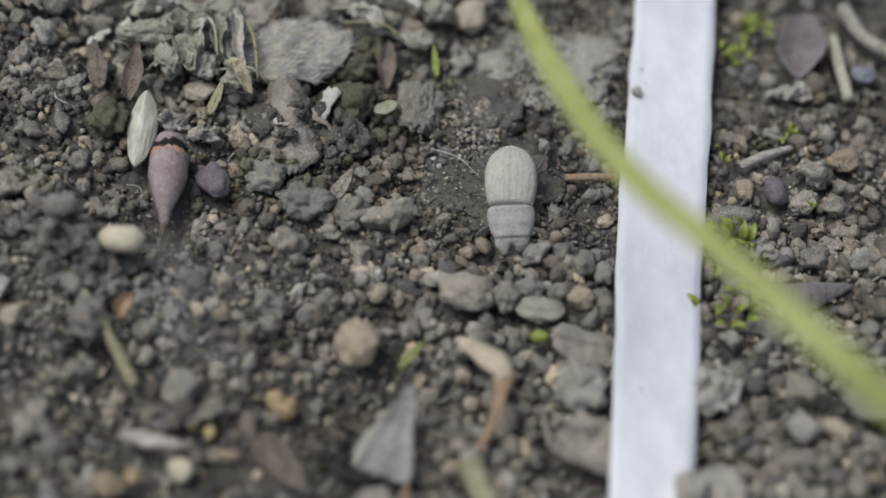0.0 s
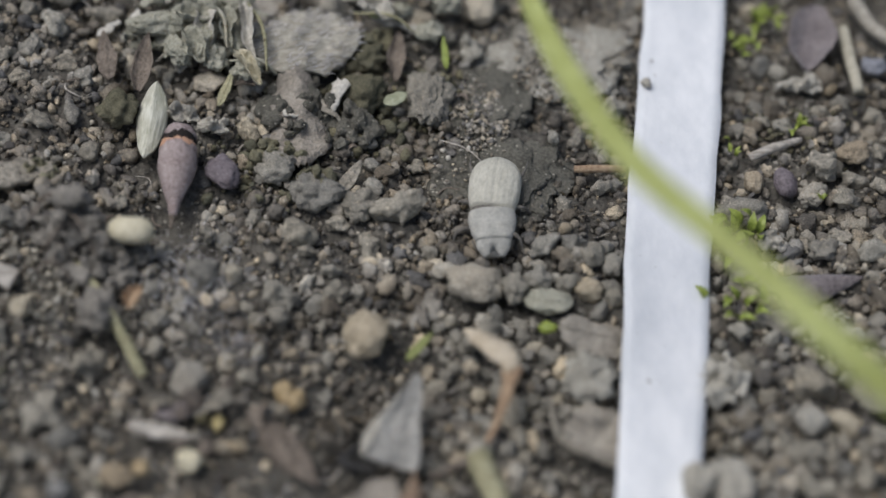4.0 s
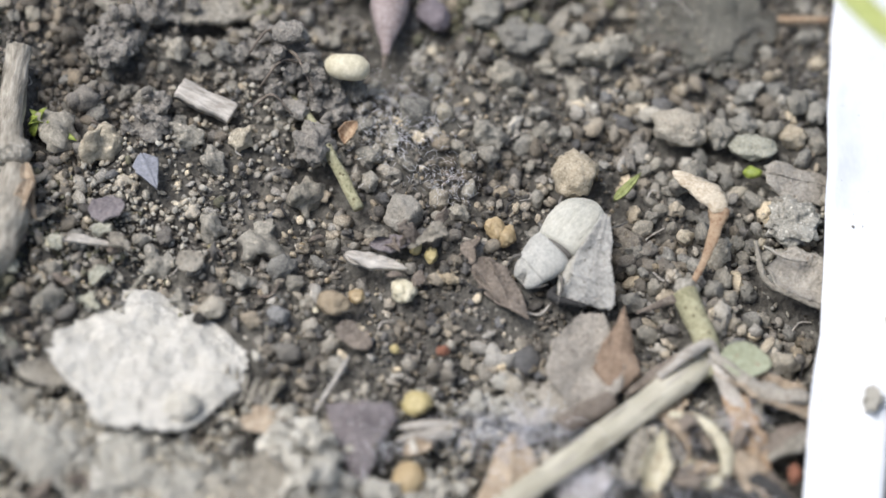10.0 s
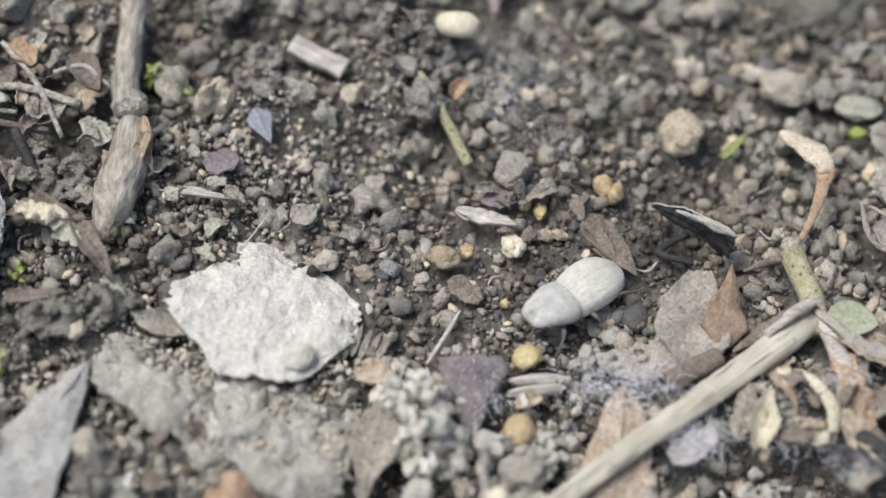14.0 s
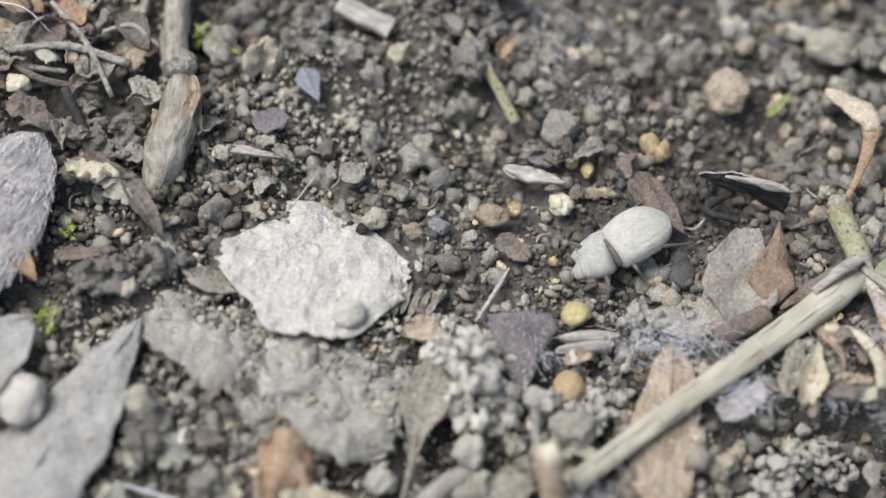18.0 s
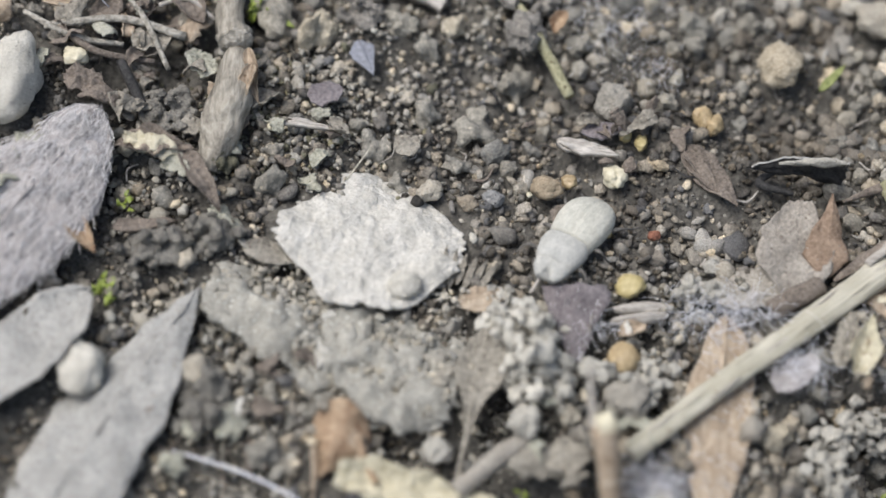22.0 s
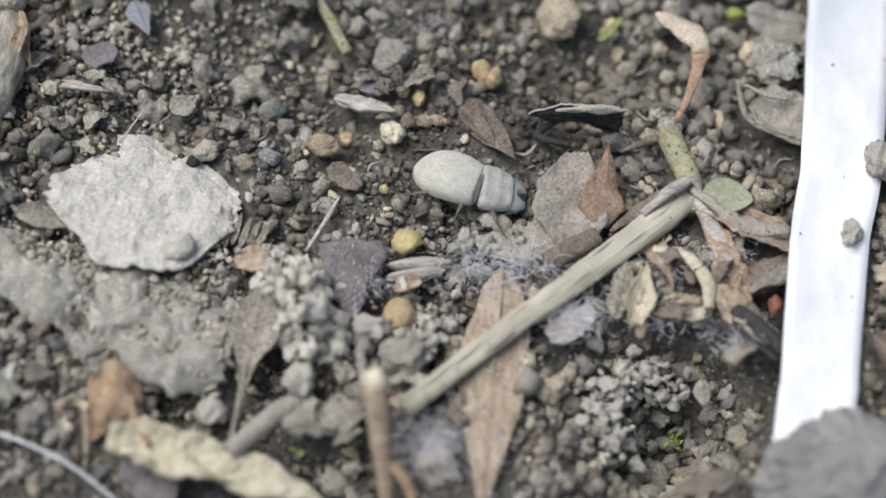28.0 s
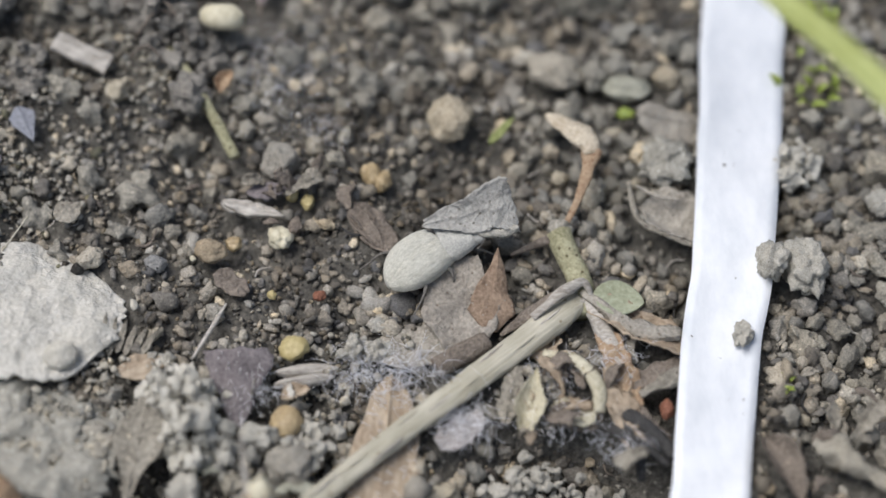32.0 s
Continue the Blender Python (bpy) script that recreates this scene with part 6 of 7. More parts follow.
def elytra_form(u):
    w = 1.7 + 0.36 * math.sin(min(1, u / 0.42) * math.pi / 2)
    w *= 1 if u < 0.45 else max(0.0004, 1 - ((u - 0.45) / 0.55) ** 2.3) ** 0.58
    w -= 0.3 * max(0, 0.04 - u) * 25
    h = 2.15 + 0.4 * math.sin(min(1, u / 0.4) * math.pi / 2) - (1.5 * ((u - 0.4) / 0.6) ** 2.4 if u > 0.4 else 0) - 0.45 * max(0, 0.05 - u) * 20
    return -0.1 - 5.25 * u, w, h, 0.42 + 0.3 * max(0, u - 0.7)


def shield_form(u):
    w = 1.88 * (1 - 0.5 * max(0, (u - 0.25) / 1.05) ** 2 - 0.3 * max(0, 0.25 - u)) - 0.3 * max(0, 0.07 - u) * 14
    return -0.1 + 2.55 * u, w, 1.0 - 0.5 * u ** 2.2 - 0.55 * max(0, 0.08 - u) * 10 + 0.03 * math.sin(u * 15), -0.78


def head_form(u):
    return 2.1 + 1.6 * u, 1.4 * (1 - 0.48 * u ** 2.8), 0.48 - 0.8 * u ** 1.5, -0.85


def build_beetle():
    body = thing("beetle", None, None, Matrix(), "small dusty grey beetle crawling over the soil", "beetle")
    part("elytra", shell(elytra_form, grooves=8, depth=0.045, cut=0.06, rings=44, sides=128), SHELL, body, "pale dusty ribbed wing cases")
    part("waist", ball((1.6, 0.3, 0.85), 0.02, 1, 2, 3), LEG, body, "dark gap between shield and wing cases").location = (0, 0, 1.35 * MM)
    front = part("pronotum", shell(shield_form, rings=20, sides=36), SHELL_FRONT, body, "darker grey rounded neck shield")
    front.location = (0, -0.1 * MM, 1.3 * MM)
    part("head", shell(head_form, rings=18, sides=40, notch=0.75), SHELL_FRONT, front, "blunt notched grey head")
    for side in (-1, 1):
        part("antenna", tube([(side * 0.8, 3.0, -0.4, 0.06), (side * 1.25, 3.1, -0.45, 0.05), (side * 1.5, 2.6, -0.5, 0.05), (side * 1.6, 2.2, -0.6, 0.07)], 1, 0.2, 6, 5), LEG, front)
        part("eye", ball((0.1, 0.2, 0.13), 0.02, 1, 2, 2), BLACK, front).location = (side * 1.08 * MM, 2.6 * MM, -0.15 * MM)
    legs = []
    for name, y, fore in (("front_leg", 1.2, 0.9), ("middle_leg", -0.9, -0.3), ("hind_leg", -2.6, -1.6)):
        for side in (-1, 1):
            bm = tube([(0, 0, 0, 0.18), (side * 0.9, fore * 0.5, 0.3, 0.17), (side * 1.35, fore * 0.9, 0.2, 0.1), (side * 1.6, fore * 1.4, -0.35, 0.07), (side * 1.8, fore * 1.9, -0.72, 0.045)], 3, 0.1, 7, 5)
            leg = part(name, bm, LEG, body)
            leg.location = (side * 1.15 * MM, y * MM, 0.75 * MM)
            legs.append(leg)
    # added piece: gives the lens a point to focus on at the tail
    tail = part("tail_plate", ball((0.55, 0.22, 0.3), 0.05, 1.5, 4, 3), SHELL, body, "small focus target added under the end of the wing cases")
    tail.location = (0, -5.1 * MM, 0.75 * MM)
    return body, front, legs, tail


BEETLE, NECK, LEGS, TAIL = build_beetle()
cam.data.dof.focus_object = TAIL  # the lens is held sharp on the beetle's back end

# ---- the loose leaf scrap that the beetle shoves ----
SCRAP = thing("leaf_scrap", None, None, Matrix(), "grey papery dry leaf scrap, underside coloured near black for its shade", "leaf")
bm = sheet(6.9, 4.6, "wedge", 4, 0.3, 0.6, 0.3, 0.4, 0.22, 0.16, 0.1, 34, 16, two=True)
bmesh.ops.translate(bm, verts=bm.verts, vec=(-3.45 * MM, 0, 0))
# the lower faces take the near-black colour as painted shade
part("blade", bm, (LEAF_ASH, LEAF_DARK), SCRAP)
part("soil_crust", tube([(-1.6, -0.8, 0.1, 0.12), (0.2, -1.4, 0.15, 0.3), (1.6, -1.8, 0.1, 0.42), (2.8, -1.95, 0.1, 0.38), (3.4, -1.9, 0.1, 0.15)], 4, 0.7, 10, 8, squash=0.7), PALE_CLOD, SCRAP, "pale crumbly soil crust on its edge")

# ---- the beetle's way: time, place, tip, turn, nod, swing ----
CRAWL = [
    (0, 0.01212, 0.00992, 0.00107, -22.7, 177.1, -5.7, 3.8),
    (2.5, 0.01224, 0.00990, 0.00106, -21.8, 178.5, -5.7, -2.0),
    (4.5, 0.00795, 0.00629, 0.00096, -7.1, 160.9, -6.3, 12.3),
    (5, 0.00588, 0.00315, 0.00077, -15.5, 138.8, 7.9, -5.6),
    (5.5, 0.00531, 0.00286, 0.00077, -17.9, 135.2, 1.9, -11.4),
    (6, 0.00543, 0.00268, 0.00074, -13.0, 136.7, -6.9, -17.5),
    (6.5, 0.00512, 0.00254, 0.00074, -18.7, 133.8, -12.7, -9.1),
    (7, 0.00347, -0.00209, 0.00034, -13.6, 175.9, -10.4, -4.4),
    (7.5, 0.00313, -0.00419, 0.00012, -13.6, 174.7, 9.0, -5.2),
    (8, 0.00297, -0.00420, 0.00013, -17.2, 173.6, 9.4, -0.7),
    (8.5, 0.00292, -0.00437, 0.00011, -17.0, 172.1, 9.2, -0.4),
    (9, 0.00181, -0.00567, 0.00000, -9.8, 162.5, -2.7, -6.2),
    (9.5, -0.00137, -0.00816, -0.00019, -6.4, 128.2, -0.3, -6.9),
    (10, -0.00162, -0.00967, -0.00037, -6.1, 143.6, -12.4, -15.6),
    (10.5, -0.00168, -0.00957, -0.00036, -7.0, 142.9, 2.9, -6.1),
    (11, -0.00160, -0.00994, -0.00041, -5.8, 150.5, -3.8, -1.7),
    (11.5, -0.00219, -0.01330, -0.00084, -7.3, 179.6, -11.3, 6.3),
    (12, -0.00470, -0.01611, -0.00116, -3.7, 162.7, 4.0, -6.7),
    (12.5, -0.00526, -0.01582, -0.00110, 0.9, 154.8, -13.4, -0.8),
    (13, -0.00906, -0.01726, -0.00119, -2.0, 121.1, -3.8, -22.1),
    (13.5, -0.00936, -0.01791, -0.00128, 0.0, 127.0, 22.1, 1.9),
    (14.5, -0.00875, -0.01811, -0.00134, -2.9, 130.5, 18.2, -6.5),
    (15.5, -0.00922, -0.01741, -0.00121, -10.2, 124.2, -32.5, -15.1),
    (17.5, -0.00912, -0.01741, -0.00121, -9.7, 124.8, -29.0, -23.6),
    (18.5, -0.00975, -0.01709, -0.00114, -0.9, 117.8, -5.5, -31.4),
    (19, -0.01420, -0.01604, -0.00076, 17.6, 98.0, 12.7, -11.4),
    (19.5, -0.01532, -0.01645, -0.00077, 6.0, 106.0, -1.1, -26.7),
    (20, -0.01686, -0.01846, -0.00103, 5.5, 133.5, -6.9, -9.1),
    (20.5, -0.01672, -0.01932, -0.00119, 10.8, 146.1, -6.4, 10.6),
    (21, -0.01656, -0.01931, -0.00119, 8.5, 146.8, -5.1, 12.2),
    (21.5, -0.01660, -0.01929, -0.00119, 6.8, 148.4, -5.2, 7.1),
    (22, -0.01657, -0.01960, -0.00124, 4.5, 148.1, 5.4, 4.5),
    (23, -0.01602, -0.01871, -0.00112, 2.5, 169.6, -9.9, 2.3),
    (23.5, -0.01454, -0.01837, -0.00113, -2.4, 184.4, -1.5, 8.9),
    (24, -0.01394, -0.01835, -0.00116, -2.6, 187.8, -4.6, 2.3),
    (24.5, -0.01444, -0.01809, -0.00109, -8.1, 189.4, 11.7, -6.0),
    (25, -0.01447, -0.01840, -0.00114, -6.6, 189.0, -15.3, 15.2),
    (25.5, -0.01448, -0.01828, -0.00112, -5.6, 187.8, 5.7, 6.8),
    (27.5, -0.00653, -0.01786, -0.00137, -5.4, 247.2, -3.3, 6.1),
    (28, -0.00632, -0.01809, -0.00141, -3.9, 250.6, -10.9, 15.2),
    (28.5, -0.00378, -0.01667, -0.00127, 2.0, 265.0, -10.4, 22.8),
    (29, -0.00156, -0.01581, -0.00121, 7.1, 280.7, -11.6, 12.4),
    (29.5, -0.00168, -0.01560, -0.00118, -0.1, 287.8, -5.0, -0.2),
    (30, -0.00097, -0.01654, -0.00132, 0.1, 264.3, 0.4, 12.0),
    (30.5, -0.00103, -0.01651, -0.00132, 0.2, 264.0, 1.0, 12.0),
    (31, -0.00114, -0.01630, -0.00129, -0.6, 270.9, -15.5, 10.0),
    (31.5, -0.00118, -0.01611, -0.00126, 4.0, 270.0, -3.0, 10.0),
    (32, -0.00080, -0.01401, -0.00098, 2.3, 309.9, 21.9, -21.8),
]

# ---- loose soil: countable lumps, then the crumbs between them ----
def free(x, y, r):
    return all((x - a) ** 2 + (y - b) ** 2 > (r * 0.6 + c) ** 2 for a, b, c in COVER)


def trodden(x, y, r):
    """True where the beetle crawls."""
    return any(math.hypot(x - row[1] / MM - d * math.sin(radians(row[5])), y - row[2] / MM + d * math.cos(radians(row[5]))) < 1.9 + r for row in CRAWL for d in (-2, 0.5, 3))


def build_lumps():
    dice = random.Random(11)
    kinds = [finish(ball((1, 0.9, 0.8), 0.4, 1.8, 40 + k, 3, 0, 9), LUMP) for k in range(12)]
    made = 0
    while made < 290:
        if made < 170:  # most lie in the hollow beside the strip
            x, y = dice.choice(((dice.uniform(4, 20), dice.uniform(-14, 6)), (dice.uniform(24, 42), dice.uniform(-30, 8)), (dice.uniform(0, 20), dice.uniform(-40, -22))))
            r = dice.uniform(0.6, 1.05) if dice.random() < 0.8 else dice.uniform(1.0, 1.5)
        else:
            x, y = dice.uniform(-58, 44), dice.uniform(-40, 38)
            r = dice.uniform(0.6, 1.2)
        if not free(x, y, r) or trodden(x, y, r - 0.9):
            continue
        ob = new("soil_lump", dice.choice(kinds))
        ob.matrix_basis = pose(x * MM, y * MM, (land(x, y) + 0.35 * r) * MM, dice.uniform(0, 360), dice.uniform(0, 360), dice.uniform(0, 360)) @ Matrix.Diagonal((r, r * dice.uniform(0.75, 1), r * dice.uniform(0.7, 1), 1))
        tagged(ob, "rounded dark grey-brown lump of dry soil", "soil lump", "loose soil lumps")
        COVER.append((x, y, r * 0.7))
        made += 1


def crumbs(label, mat, batches, seed, clear=True, up=0.0, base=land):
    """Loose crumbs in one sheet. A batch: middle, half spans (mm), number, least and greatest size, fineness, even or heaped."""
    dice = np.random.default_rng(seed)
    grid = {}
    for a, b, c in COVER if clear else ():
        for i in range(int((a - c - 2) // 3), int((a + c + 2) // 3) + 1):
            for j in range(int((b - c - 2) // 3), int((b + c + 2) // 3) + 1):
                grid.setdefault((i, j), []).append((a, b, c))
    verts, faces, count = [], [], 0
    for middle, span, number, low, high, fine, heaped in batches:
        xs = dice.normal(0, 0.5, number) if heaped else dice.uniform(-1, 1, number)
        ys = dice.normal(0, 0.5, number) if heaped else dice.uniform(-1, 1, number)
        if not number:  # packed side by side
            gap = 0.67 * (low + high)
            rows, cols = int(2 * span[1] / gap / 0.87), int(2 * span[0] / gap)
            xs = ((np.arange(cols)[None] + 0.5 * (np.arange(rows)[:, None] % 2)) * 2 / cols - 1).ravel()
            ys = np.repeat(np.arange(rows) * 2 / rows - 1, cols)
            xs, ys = xs + dice.uniform(-0.45, 0.45, xs.size) * gap / span[0], ys + dice.uniform(-0.45, 0.45, ys.size) * gap / span[1]
            number = xs.size
        for x, y, r in zip(middle[0] + span[0] * xs, middle[1] + span[1] * ys, low + (high - low) * dice.random(number) ** 1.6):
            if any((x - a) ** 2 + (y - b) ** 2 < (0.5 * r + c) ** 2 for a, b, c in grid.get((int(x // 3), int(y // 3)), ())):
                continue
            if up == 0.3 and noise.noise((x / 5, y / 5, 7.7)) < -0.12:  # piled in clumps, with hollows between
                continue
            if fine == 1 and not heaped:
                r *= min(1.35, max(0.72, 1 + 0.9 * noise.noise((x / 7, y / 7, 3.3))))
            form, tris = FORMS[dice.integers(*((0, 4), (4, 10), (10, 16))[2 if fine == 1 and r < 0.3 else fine])]
            g = dice.uniform(0, 2 * np.pi, 2)
            turn = np.array([[np.cos(g[0]), -np.sin(g[0]), 0], [np.sin(g[0]), np.cos(g[0]), 0], [0, 0, 1]]) @ np.array([[1, 0, 0], [0, np.cos(g[1]), -np.sin(g[1])], [0, np.sin(g[1]), np.cos(g[1])]])
            z = base(x, y) + dice.uniform(-0.15, 0.85) * r + up
            if fine < 2 and z + r > swell(x, y) and trodden(x, y, -0.4):  # pressed down where the beetle crawls
                z = min(z, swell(x, y) + 0.45 - 0.75 * r)
            verts.append((form * r * dice.uniform(0.55, 1.3, 3)) @ turn.T + (x, y, z))
            faces.append(tris + count)
            count += len(form)
    verts, faces = np.concatenate(verts) * MM, np.concatenate(faces)
    mesh = bpy.data.meshes.new("soil_crumbs")
    mesh.vertices.add(len(verts))
    mesh.vertices.foreach_set("co", verts.ravel())
    mesh.loops.add(faces.size)
    mesh.loops.foreach_set("vertex_index", faces.ravel())
    mesh.polygons.add(len(faces))
    mesh.polygons.foreach_set("loop_start", np.arange(0, faces.size, 3))
    mesh.polygons.foreach_set("use_smooth", [True] * len(faces))
    mesh.materials.append(mat)
    mesh.update(calc_edges=True)
    tagged(new("soil_crumbs", mesh), label, "soil crumbs", kind="stuff")


def build_crumbs():
    crumbs("fine loose crumbs of dry grey-brown soil", CRUMB, [
        ((12, -4), (8, 10), 0, 0.6, 1.0, 0, False), ((33, -10), (9, 20), 0, 0.6, 1.0, 0, False), ((10, -31), (10, 9), 0, 0.55, 0.95, 0, False),
        ((-8, -1), (54, 41), 900, 0.5, 0.9, 0, False), ((-8, -1), (52, 40), 0, 0.34, 0.62, 1, False), ((-8, -1), (54, 41), 9000, 0.12, 0.3, 2, False)], 5)
    crumbs("loose pellets of dry brown-grey soil piled on one another", CRUMB, [((-8, -1), (52, 40), 5200, 0.38, 0.85, 1, False)], 25, True, 0.3)
    crumbs("pale dry soil crumbs heaped among the litter", PALE_CRUMB, [
        ((-19.4, -27.9), (6, 7), 260, 0.25, 0.7, 1, True), ((-5.1, -22.2), (6, 2.5), 120, 0.2, 0.5, 1, True),
        ((-37.4, -21.7), (7, 3), 160, 0.2, 0.5, 1, True), ((-31.2, -29.0), (9, 6), 420, 0.15, 0.5, 1, True),
        ((-10.2, 23.9), (10, 7), 420, 0.2, 0.6, 1, True), ((34.1, 1.5), (8, 8), 260, 0.2, 0.6, 1, True),
        ((-10.7, -29.8), (4, 5), 160, 0.25, 0.65, 1, True), 
        ((16.2, -7.2), (4, 6), 110, 0.2, 0.55, 1, True), ((-44.8, -27.0), (5, 4), 260, 0.2, 0.6, 1, True), ((-40.0, -33.5), (6, 5), 160, 0.2, 0.6, 1, True), ((-48.0, -14.0), (6, 6), 260, 0.2, 0.6, 1, True),
        ((-10.2, -23.6), (6, 3), 120, 0.2, 0.5, 1, True), ((-34.6, -6.6), (9, 6), 420, 0.1, 0.36, 2, True), ((-34.5, -10.2), (8, 6), 300, 0.1, 0.36, 2, True), ((-23.1, 2.3), (9, 5), 300, 0.1, 0.34, 2, True)], 7, False, 0.35)
    crumbs("pale fine crumbs lying on a crumbling leaf", PALE_CRUMB, [((-37.6, -25.6), (5.0, 2.6), 900, 0.12, 0.42, 1, True), ((-30.4, -29.6), (5.0, 3.0), 1100, 0.12, 0.42, 1, True), ((-25.7, -23.9), (2.5, 2.0), 90, 0.12, 0.4, 1, True)], 17, False, 0.45, swell)
    crumbs("fine crumbs of soil on dry mud crusts", CRUMB, [((16.2, 25.6), (6, 6), 700, 0.07, 0.28, 2, True), ((11.2, 13.6), (6, 6), 420, 0.08, 0.3, 1, False), ((10.3, 19.8), (4, 5), 600, 0.07, 0.32, 1, True), ((20.7, 29.1), (3, 4), 300, 0.07, 0.3, 2, True)], 19, False, 0.3, swell)
    crumbs("olive crumbs of mossy soil", MOSSY, [((1.6, 20.0), (7, 6), 260, 0.2, 0.6, 1, True), ((-7.0, 12.1), (5, 4), 120, 0.2, 0.6, 1, True), ((35.0, 17.7), (5, 4), 120, 0.15, 0.45, 1, True), ((-38.7, -9.2), (8, 7), 200, 0.15, 0.45, 1, True)], 8, False, 0.2)


def build_litter():
    """Small torn leaf scraps lying at all angles in the litter."""
    dice = random.Random(61)
    looks = ((LEAF_DUN, "small torn grey-brown dry leaf scrap"), (LEAF_GREY, "small pale papery dry leaf scrap"), (LEAF_BROWN, "small dark brown dry leaf scrap"), (LEAF_TAN, "small tan dry leaf scrap"), (MOULD, "small pale mouldered leaf scrap"))
    for c, span, number, choice in (
        ((-13.9, 26.6), (8, 6), 40, (0, 4, 4, 1, 2)), ((-4.8, 17.9), (3, 4), 6, (0, 1)), ((8.1, -26.3), (6, 4), 16, (0, 2, 3)), ((-50.2, -3.1), (9, 6), 34, (0, 2, 2, 3, 4)), ((-38.0, -13.1), (6, 4), 12, (0, 2, 4)), ((-56.7, -18.1), (5, 8), 14, (2, 0, 4)),
        ((-36.0, -32.5), (6, 6), 14, (0, 2, 1)), ((-41.0, -32.5), (5, 6), 16, (0, 4, 2)), ((-47.0, -8.0), (5, 4), 16, (0, 0, 2)), ((-14.0, -33.0), (5, 4), 10, (0, 4)), ((-12.6, -24.1), (4, 3), 8, (0, 1)), ((12.6, -25.9), (4, 3), 8, (2, 3)), ((26.9, -30.3), (4, 4), 6, (2, 0)), ((-5.0, -12.1), (9, 5), 10, (2, 0)), ((-12.7, -11.5), (9, 4), 10, (2, 0))):
        for k in range(number):
            x, y = c[0] + dice.gauss(0, 0.5) * span[0], c[1] + dice.gauss(0, 0.5) * span[1]
            look_at, label = looks[dice.choice(choice)]
            l, g = dice.uniform(1.0, 3.2), dice.uniform(0, 360)
            if trodden(x, y, l * 0.9):
                continue
            bm = sheet(l, l * dice.uniform(0.35, 0.8), dice.choice(("scrap", "scrap", "wedge", "point")), dice.uniform(0, 50), dice.uniform(0, 0.5), dice.uniform(-0.5, 0.5), dice.uniform(-1.2, 1.2), 0.6, 0.4, 0.14, 0.04, 14, 8)
            thing("leaf_scrap", bm, look_at, pose(x * MM, y * MM, (swell(x, y) + dice.uniform(0.4, 1.2)) * MM, dice.uniform(-35, 35), dice.uniform(-35, 25), g), label, "leaf", "scraps of leaf litter")


def build_fibres():
    """Short root fibres, chaff and shreds scattered over the soil."""
    dice = random.Random(23)
    for mat, count, wide, label in ((WOOD, 130, 0.07, "scattered short pale root fibres and chaff"), (LEAF_DARK, 110, 0.1, "scattered short dark rotten fibres"), (LEAF_BROWN, 90, 0.13, "scattered brown leaf shreds and fibres")):
        bm = bmesh.new()
        for k in range(count):
            x, y, g, l = dice.uniform(-58, 44), dice.uniform(-40, 38), dice.uniform(0, 2 * math.pi), dice.uniform(0.8, 2.6)
            r = wide * dice.uniform(0.5, 1.3)
            pts = []
            for t in (-0.5, 0, 0.5):
                a, b = x + l * t * math.cos(g + t), y + l * t * math.sin(g + t)
                pts.append((a, b, land(a, b) + 0.35 + dice.uniform(0, 0.5), r * (1.2 if t == 0 else 0.7)))
            one = tube(pts, k, 0.2, 5, 3, squash=0.6)
            rest = bpy.data.meshes.new("fibre")
            one.to_mesh(rest)
            one.free()
            bm.from_mesh(rest)
            bpy.data.meshes.remove(rest)
        tagged(thing("soil_fibres", bm, mat, Matrix(), label, "plant fibres"), kind="stuff")


def clod_kind(seed):
    """One irregular crumbly clod about 2 mm across."""
    dice = np.random.default_rng(seed)
    core = dice.normal(0, 0.4, (60, 3)) * (1, dice.uniform(0.65, 1), 0.75)
    core *= np.minimum(1, 0.72 / np.linalg.norm(core, axis=1))[:, None]
    return knit(np.concatenate([core, core[:8] * 0.4]), np.concatenate([dice.uniform(0.12, 0.34, 60), np.full(8, 0.36)]), seed, LUMP, 0.16)


def build_clods():
    """Cohesive crumbly soil clods between the lumps."""
    dice = random.Random(83)
    kinds = [clod_kind(300 + k) for k in range(16)]
    made = 0
    while made < 300:
        x, y = dice.uniform(-58, 43), dice.uniform(-40, 37)
        r = dice.choice((0.8, 1.0, 1.2, 1.4, 1.6, 1.9, 2.3)) * dice.uniform(0.85, 1.15)
        if not free(x, y, r * 1.3) or trodden(x, y, r - 0.6):
            continue
        ob = new("soil_clod", dice.choice(kinds))
        ob.matrix_basis = pose(x * MM, y * MM, (land(x, y) + 0.4 * r) * MM, dice.uniform(-40, 40), dice.uniform(-40, 40), dice.uniform(0, 360)) @ Matrix.Diagonal((r, r * dice.uniform(0.75, 1), r * dice.uniform(0.8, 1.1), 1))
        tagged(ob, "crumbly dark grey-brown clod of soil", "soil clod", "crumbly soil clods")
        COVER.append((x, y, r * 0.55))
        made += 1


build_litter()
build_clods()
build_lumps()
build_crumbs()
build_fibres()

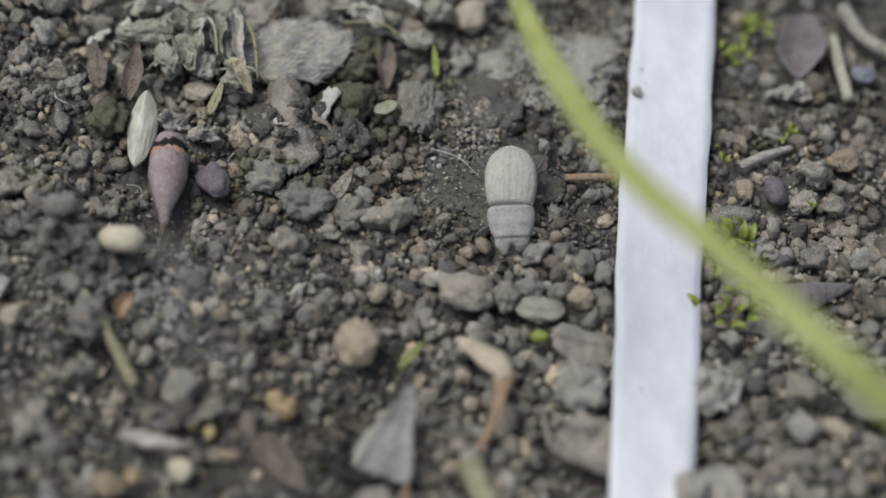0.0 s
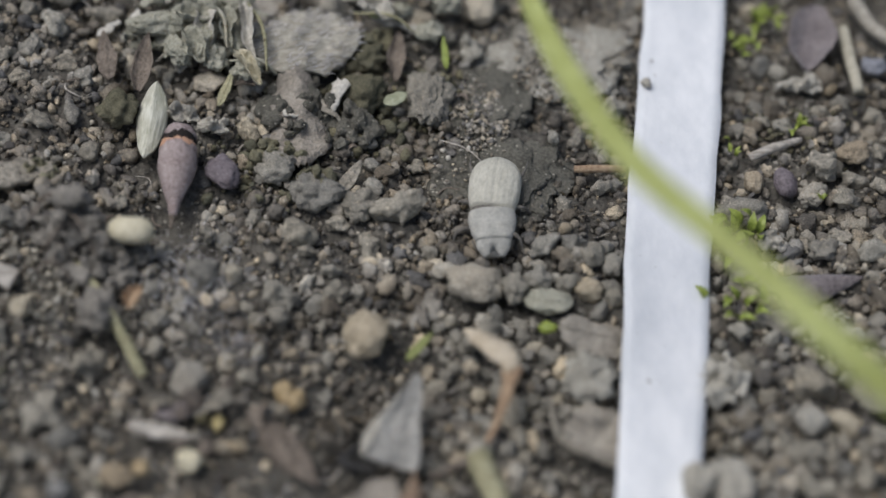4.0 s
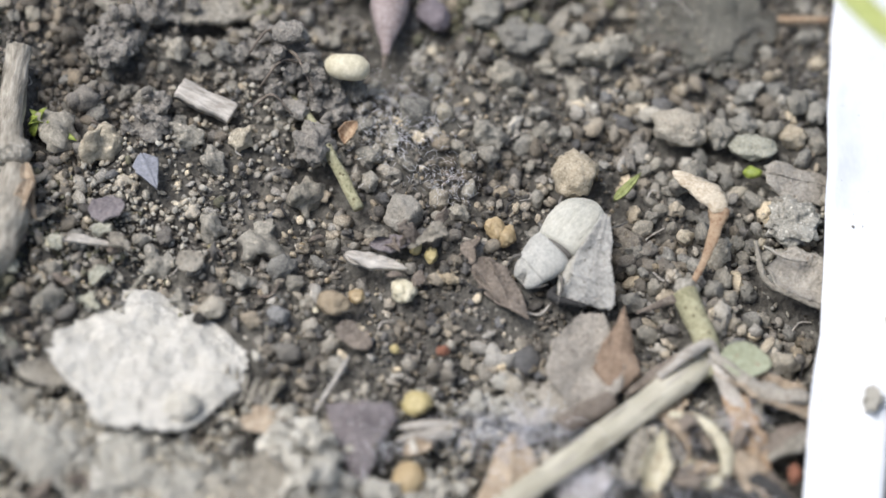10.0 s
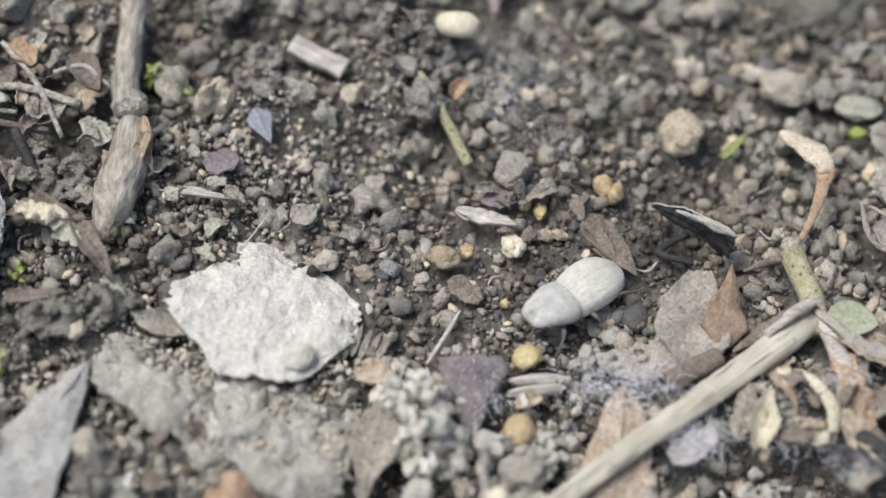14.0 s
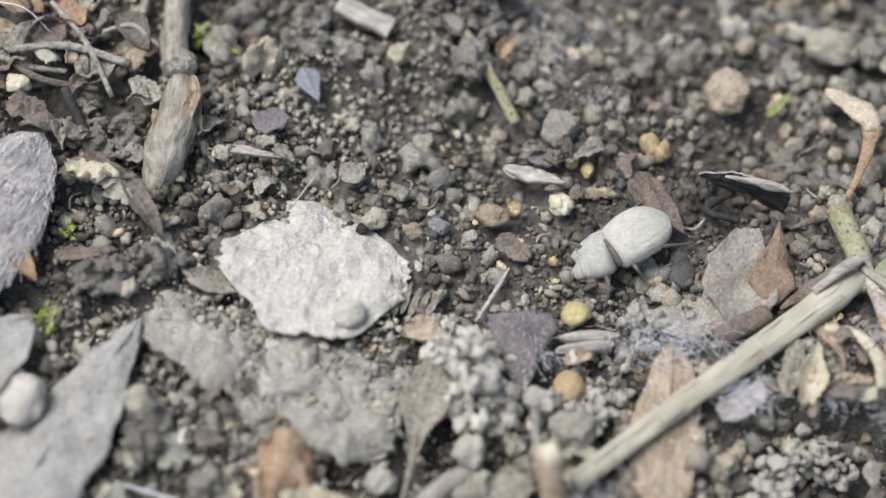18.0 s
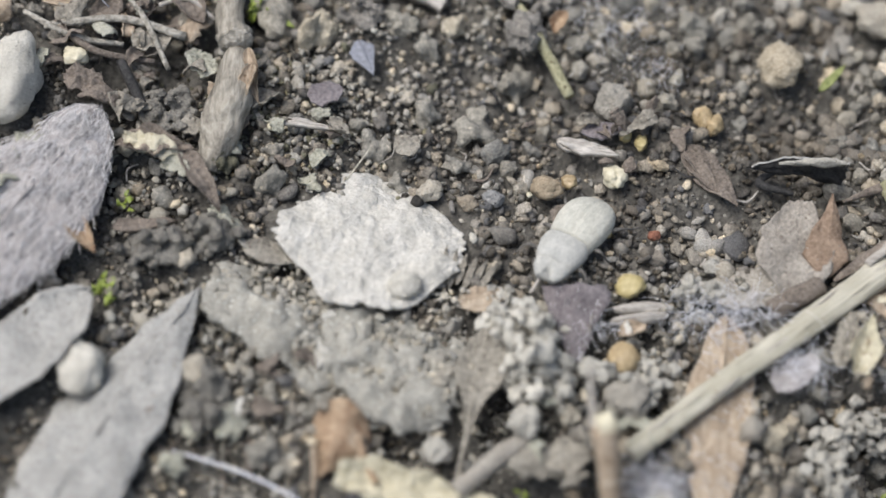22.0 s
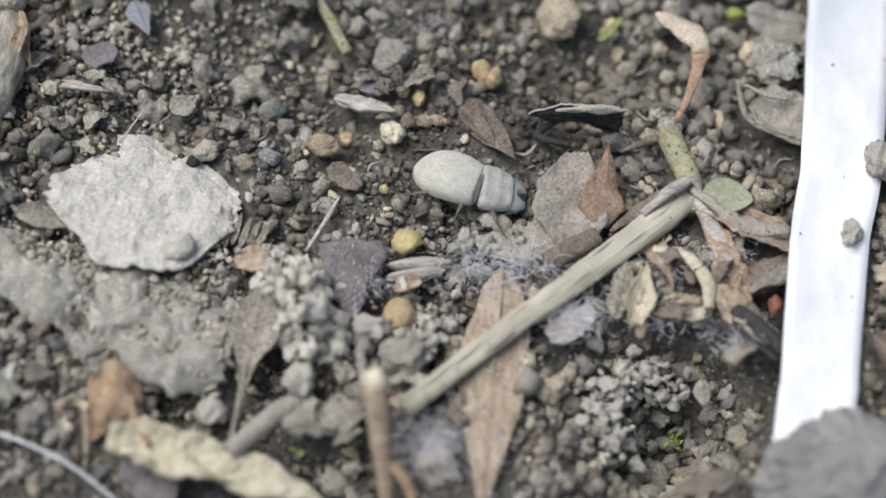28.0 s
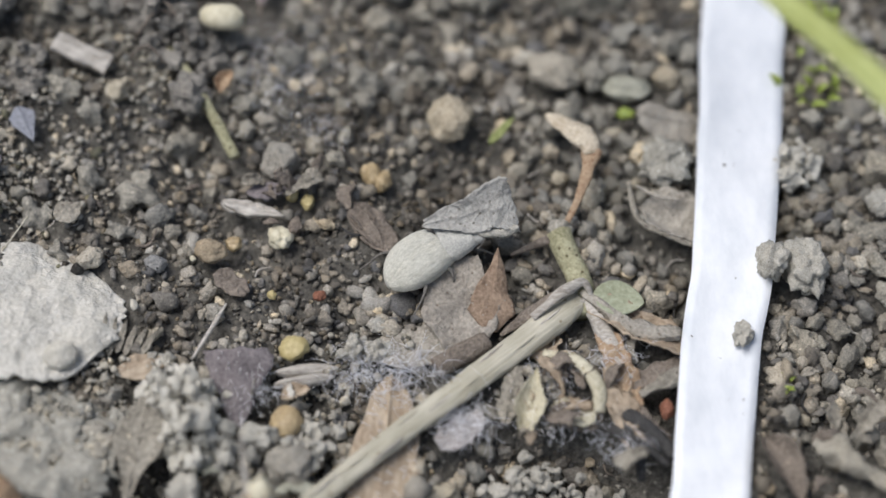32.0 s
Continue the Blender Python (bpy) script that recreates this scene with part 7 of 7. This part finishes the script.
# ---- what moves ----
SHOVE = [
    (0, 0.00256, -0.01092, 0.00109, -13.8, 29.9, -113.3),
    (2.5, 0.00268, -0.01093, 0.00108, -13.7, 29.9, -113.2),
    (5, 0.00243, -0.01055, 0.00114, -13.3, 29.3, -112.5),
    (6, 0.00241, -0.01100, 0.00108, -14.1, 28.9, -113.8),
    (7, 0.00244, -0.01108, 0.00107, -14.2, 29.1, -114.0),
    (8, 0.00264, -0.01118, 0.00105, -14.4, 29.5, -114.4),
    (8.5, 0.00260, -0.01121, 0.00105, -14.5, 29.1, -114.5),
    (9, 0.00274, -0.01103, 0.00107, -11.8, 31.7, -109.9),
    (9.5, 0.00229, -0.01124, 0.00110, -16.2, 31.1, -117.7),
    (10, 0.00130, -0.01105, 0.00125, 1.0, 35.7, -105.0),
    (10.5, 0.00127, -0.01108, 0.00125, 1.0, 35.7, -105.1),
    (11, 0.00142, -0.01108, 0.00125, 4.1, 38.8, -108.4),
    (11.25, 0.00203, -0.01142, 0.00124, -27.2, 37.6, -85.4),
    (11.5, 0.00251, -0.01180, 0.00119, -54.1, 31.4, -62.9),
    (12, 0.00115, -0.01172, 0.00084, -68.2, 9.9, -29.7),
    (13, 0.00040, -0.01167, 0.00078, -86.5, 8.0, -31.5),
    (15.5, 0.00053, -0.01172, 0.00077, -85.6, 7.7, -28.6),
    (17.5, 0.00042, -0.01139, 0.00081, -85.3, 7.5, -27.3),
    (18.5, 0.00107, -0.01271, 0.00062, -81.5, 5.4, -7.2),
    (19, 0.00093, -0.01265, 0.00063, -81.2, 5.1, -4.0),
    (23, 0.00083, -0.01288, 0.00060, -81.2, 4.9, -3.1),
    (25, 0.00084, -0.01238, 0.00067, -81.1, 4.9, -2.7),
    (28, 0.00090, -0.01246, 0.00065, -81.3, 5.2, -4.7),
    (29, 0.00155, -0.01261, 0.00066, -79.1, 4.1, 0.3),
    (29.5, 0.00133, -0.01278, 0.00065, -79.1, 3.9, -0.1),
    (30, 0.00118, -0.01253, 0.00074, -77.2, 3.5, -3.8),
    (30.25, 0.00087, -0.01280, 0.00131, -13.5, -4.5, 7.2),
    (30.5, 0.00066, -0.01323, 0.00195, 36.2, -16.3, 12.1),
    (31, 0.00054, -0.01334, 0.00204, 36.6, -14.7, 9.1),
    (31.5, 0.00035, -0.01300, 0.00219, 36.3, -13.3, 10.4),
    (32, 0.00110, -0.01287, 0.00229, 36.4, -9.8, 9.1),
]


def motions():
    walk(BEETLE, [(t, pose(x, y, z, tip, 0, turn)) for t, x, y, z, tip, turn, _, _ in CRAWL])
    walk(NECK, [(t, pose(0, -0.1 * MM, 1.3 * MM, nod, 0, swing)) for t, _, _, _, _, _, nod, swing in CRAWL])
    walk(SCRAP, [(t, pose(x, y, z, rx, ry, rz)) for t, x, y, z, rx, ry, rz in SHOVE])
    for n, leg in enumerate(LEGS):
        rest, rows = leg.location.copy(), [(0, 0.0), (2.5, 0.0)]
        rows += [(2.75 + 0.25 * k, 14 * math.sin(k * 1.9 + (n % 2) * math.pi + (n // 2) * 2.1)) for k in range(117)] + [(32.0, 0.0)]
        walk(leg, [(t, Matrix.Translation(rest) @ pose(0, 0, 0, 0, 0, swing)) for t, swing in rows])


motions()
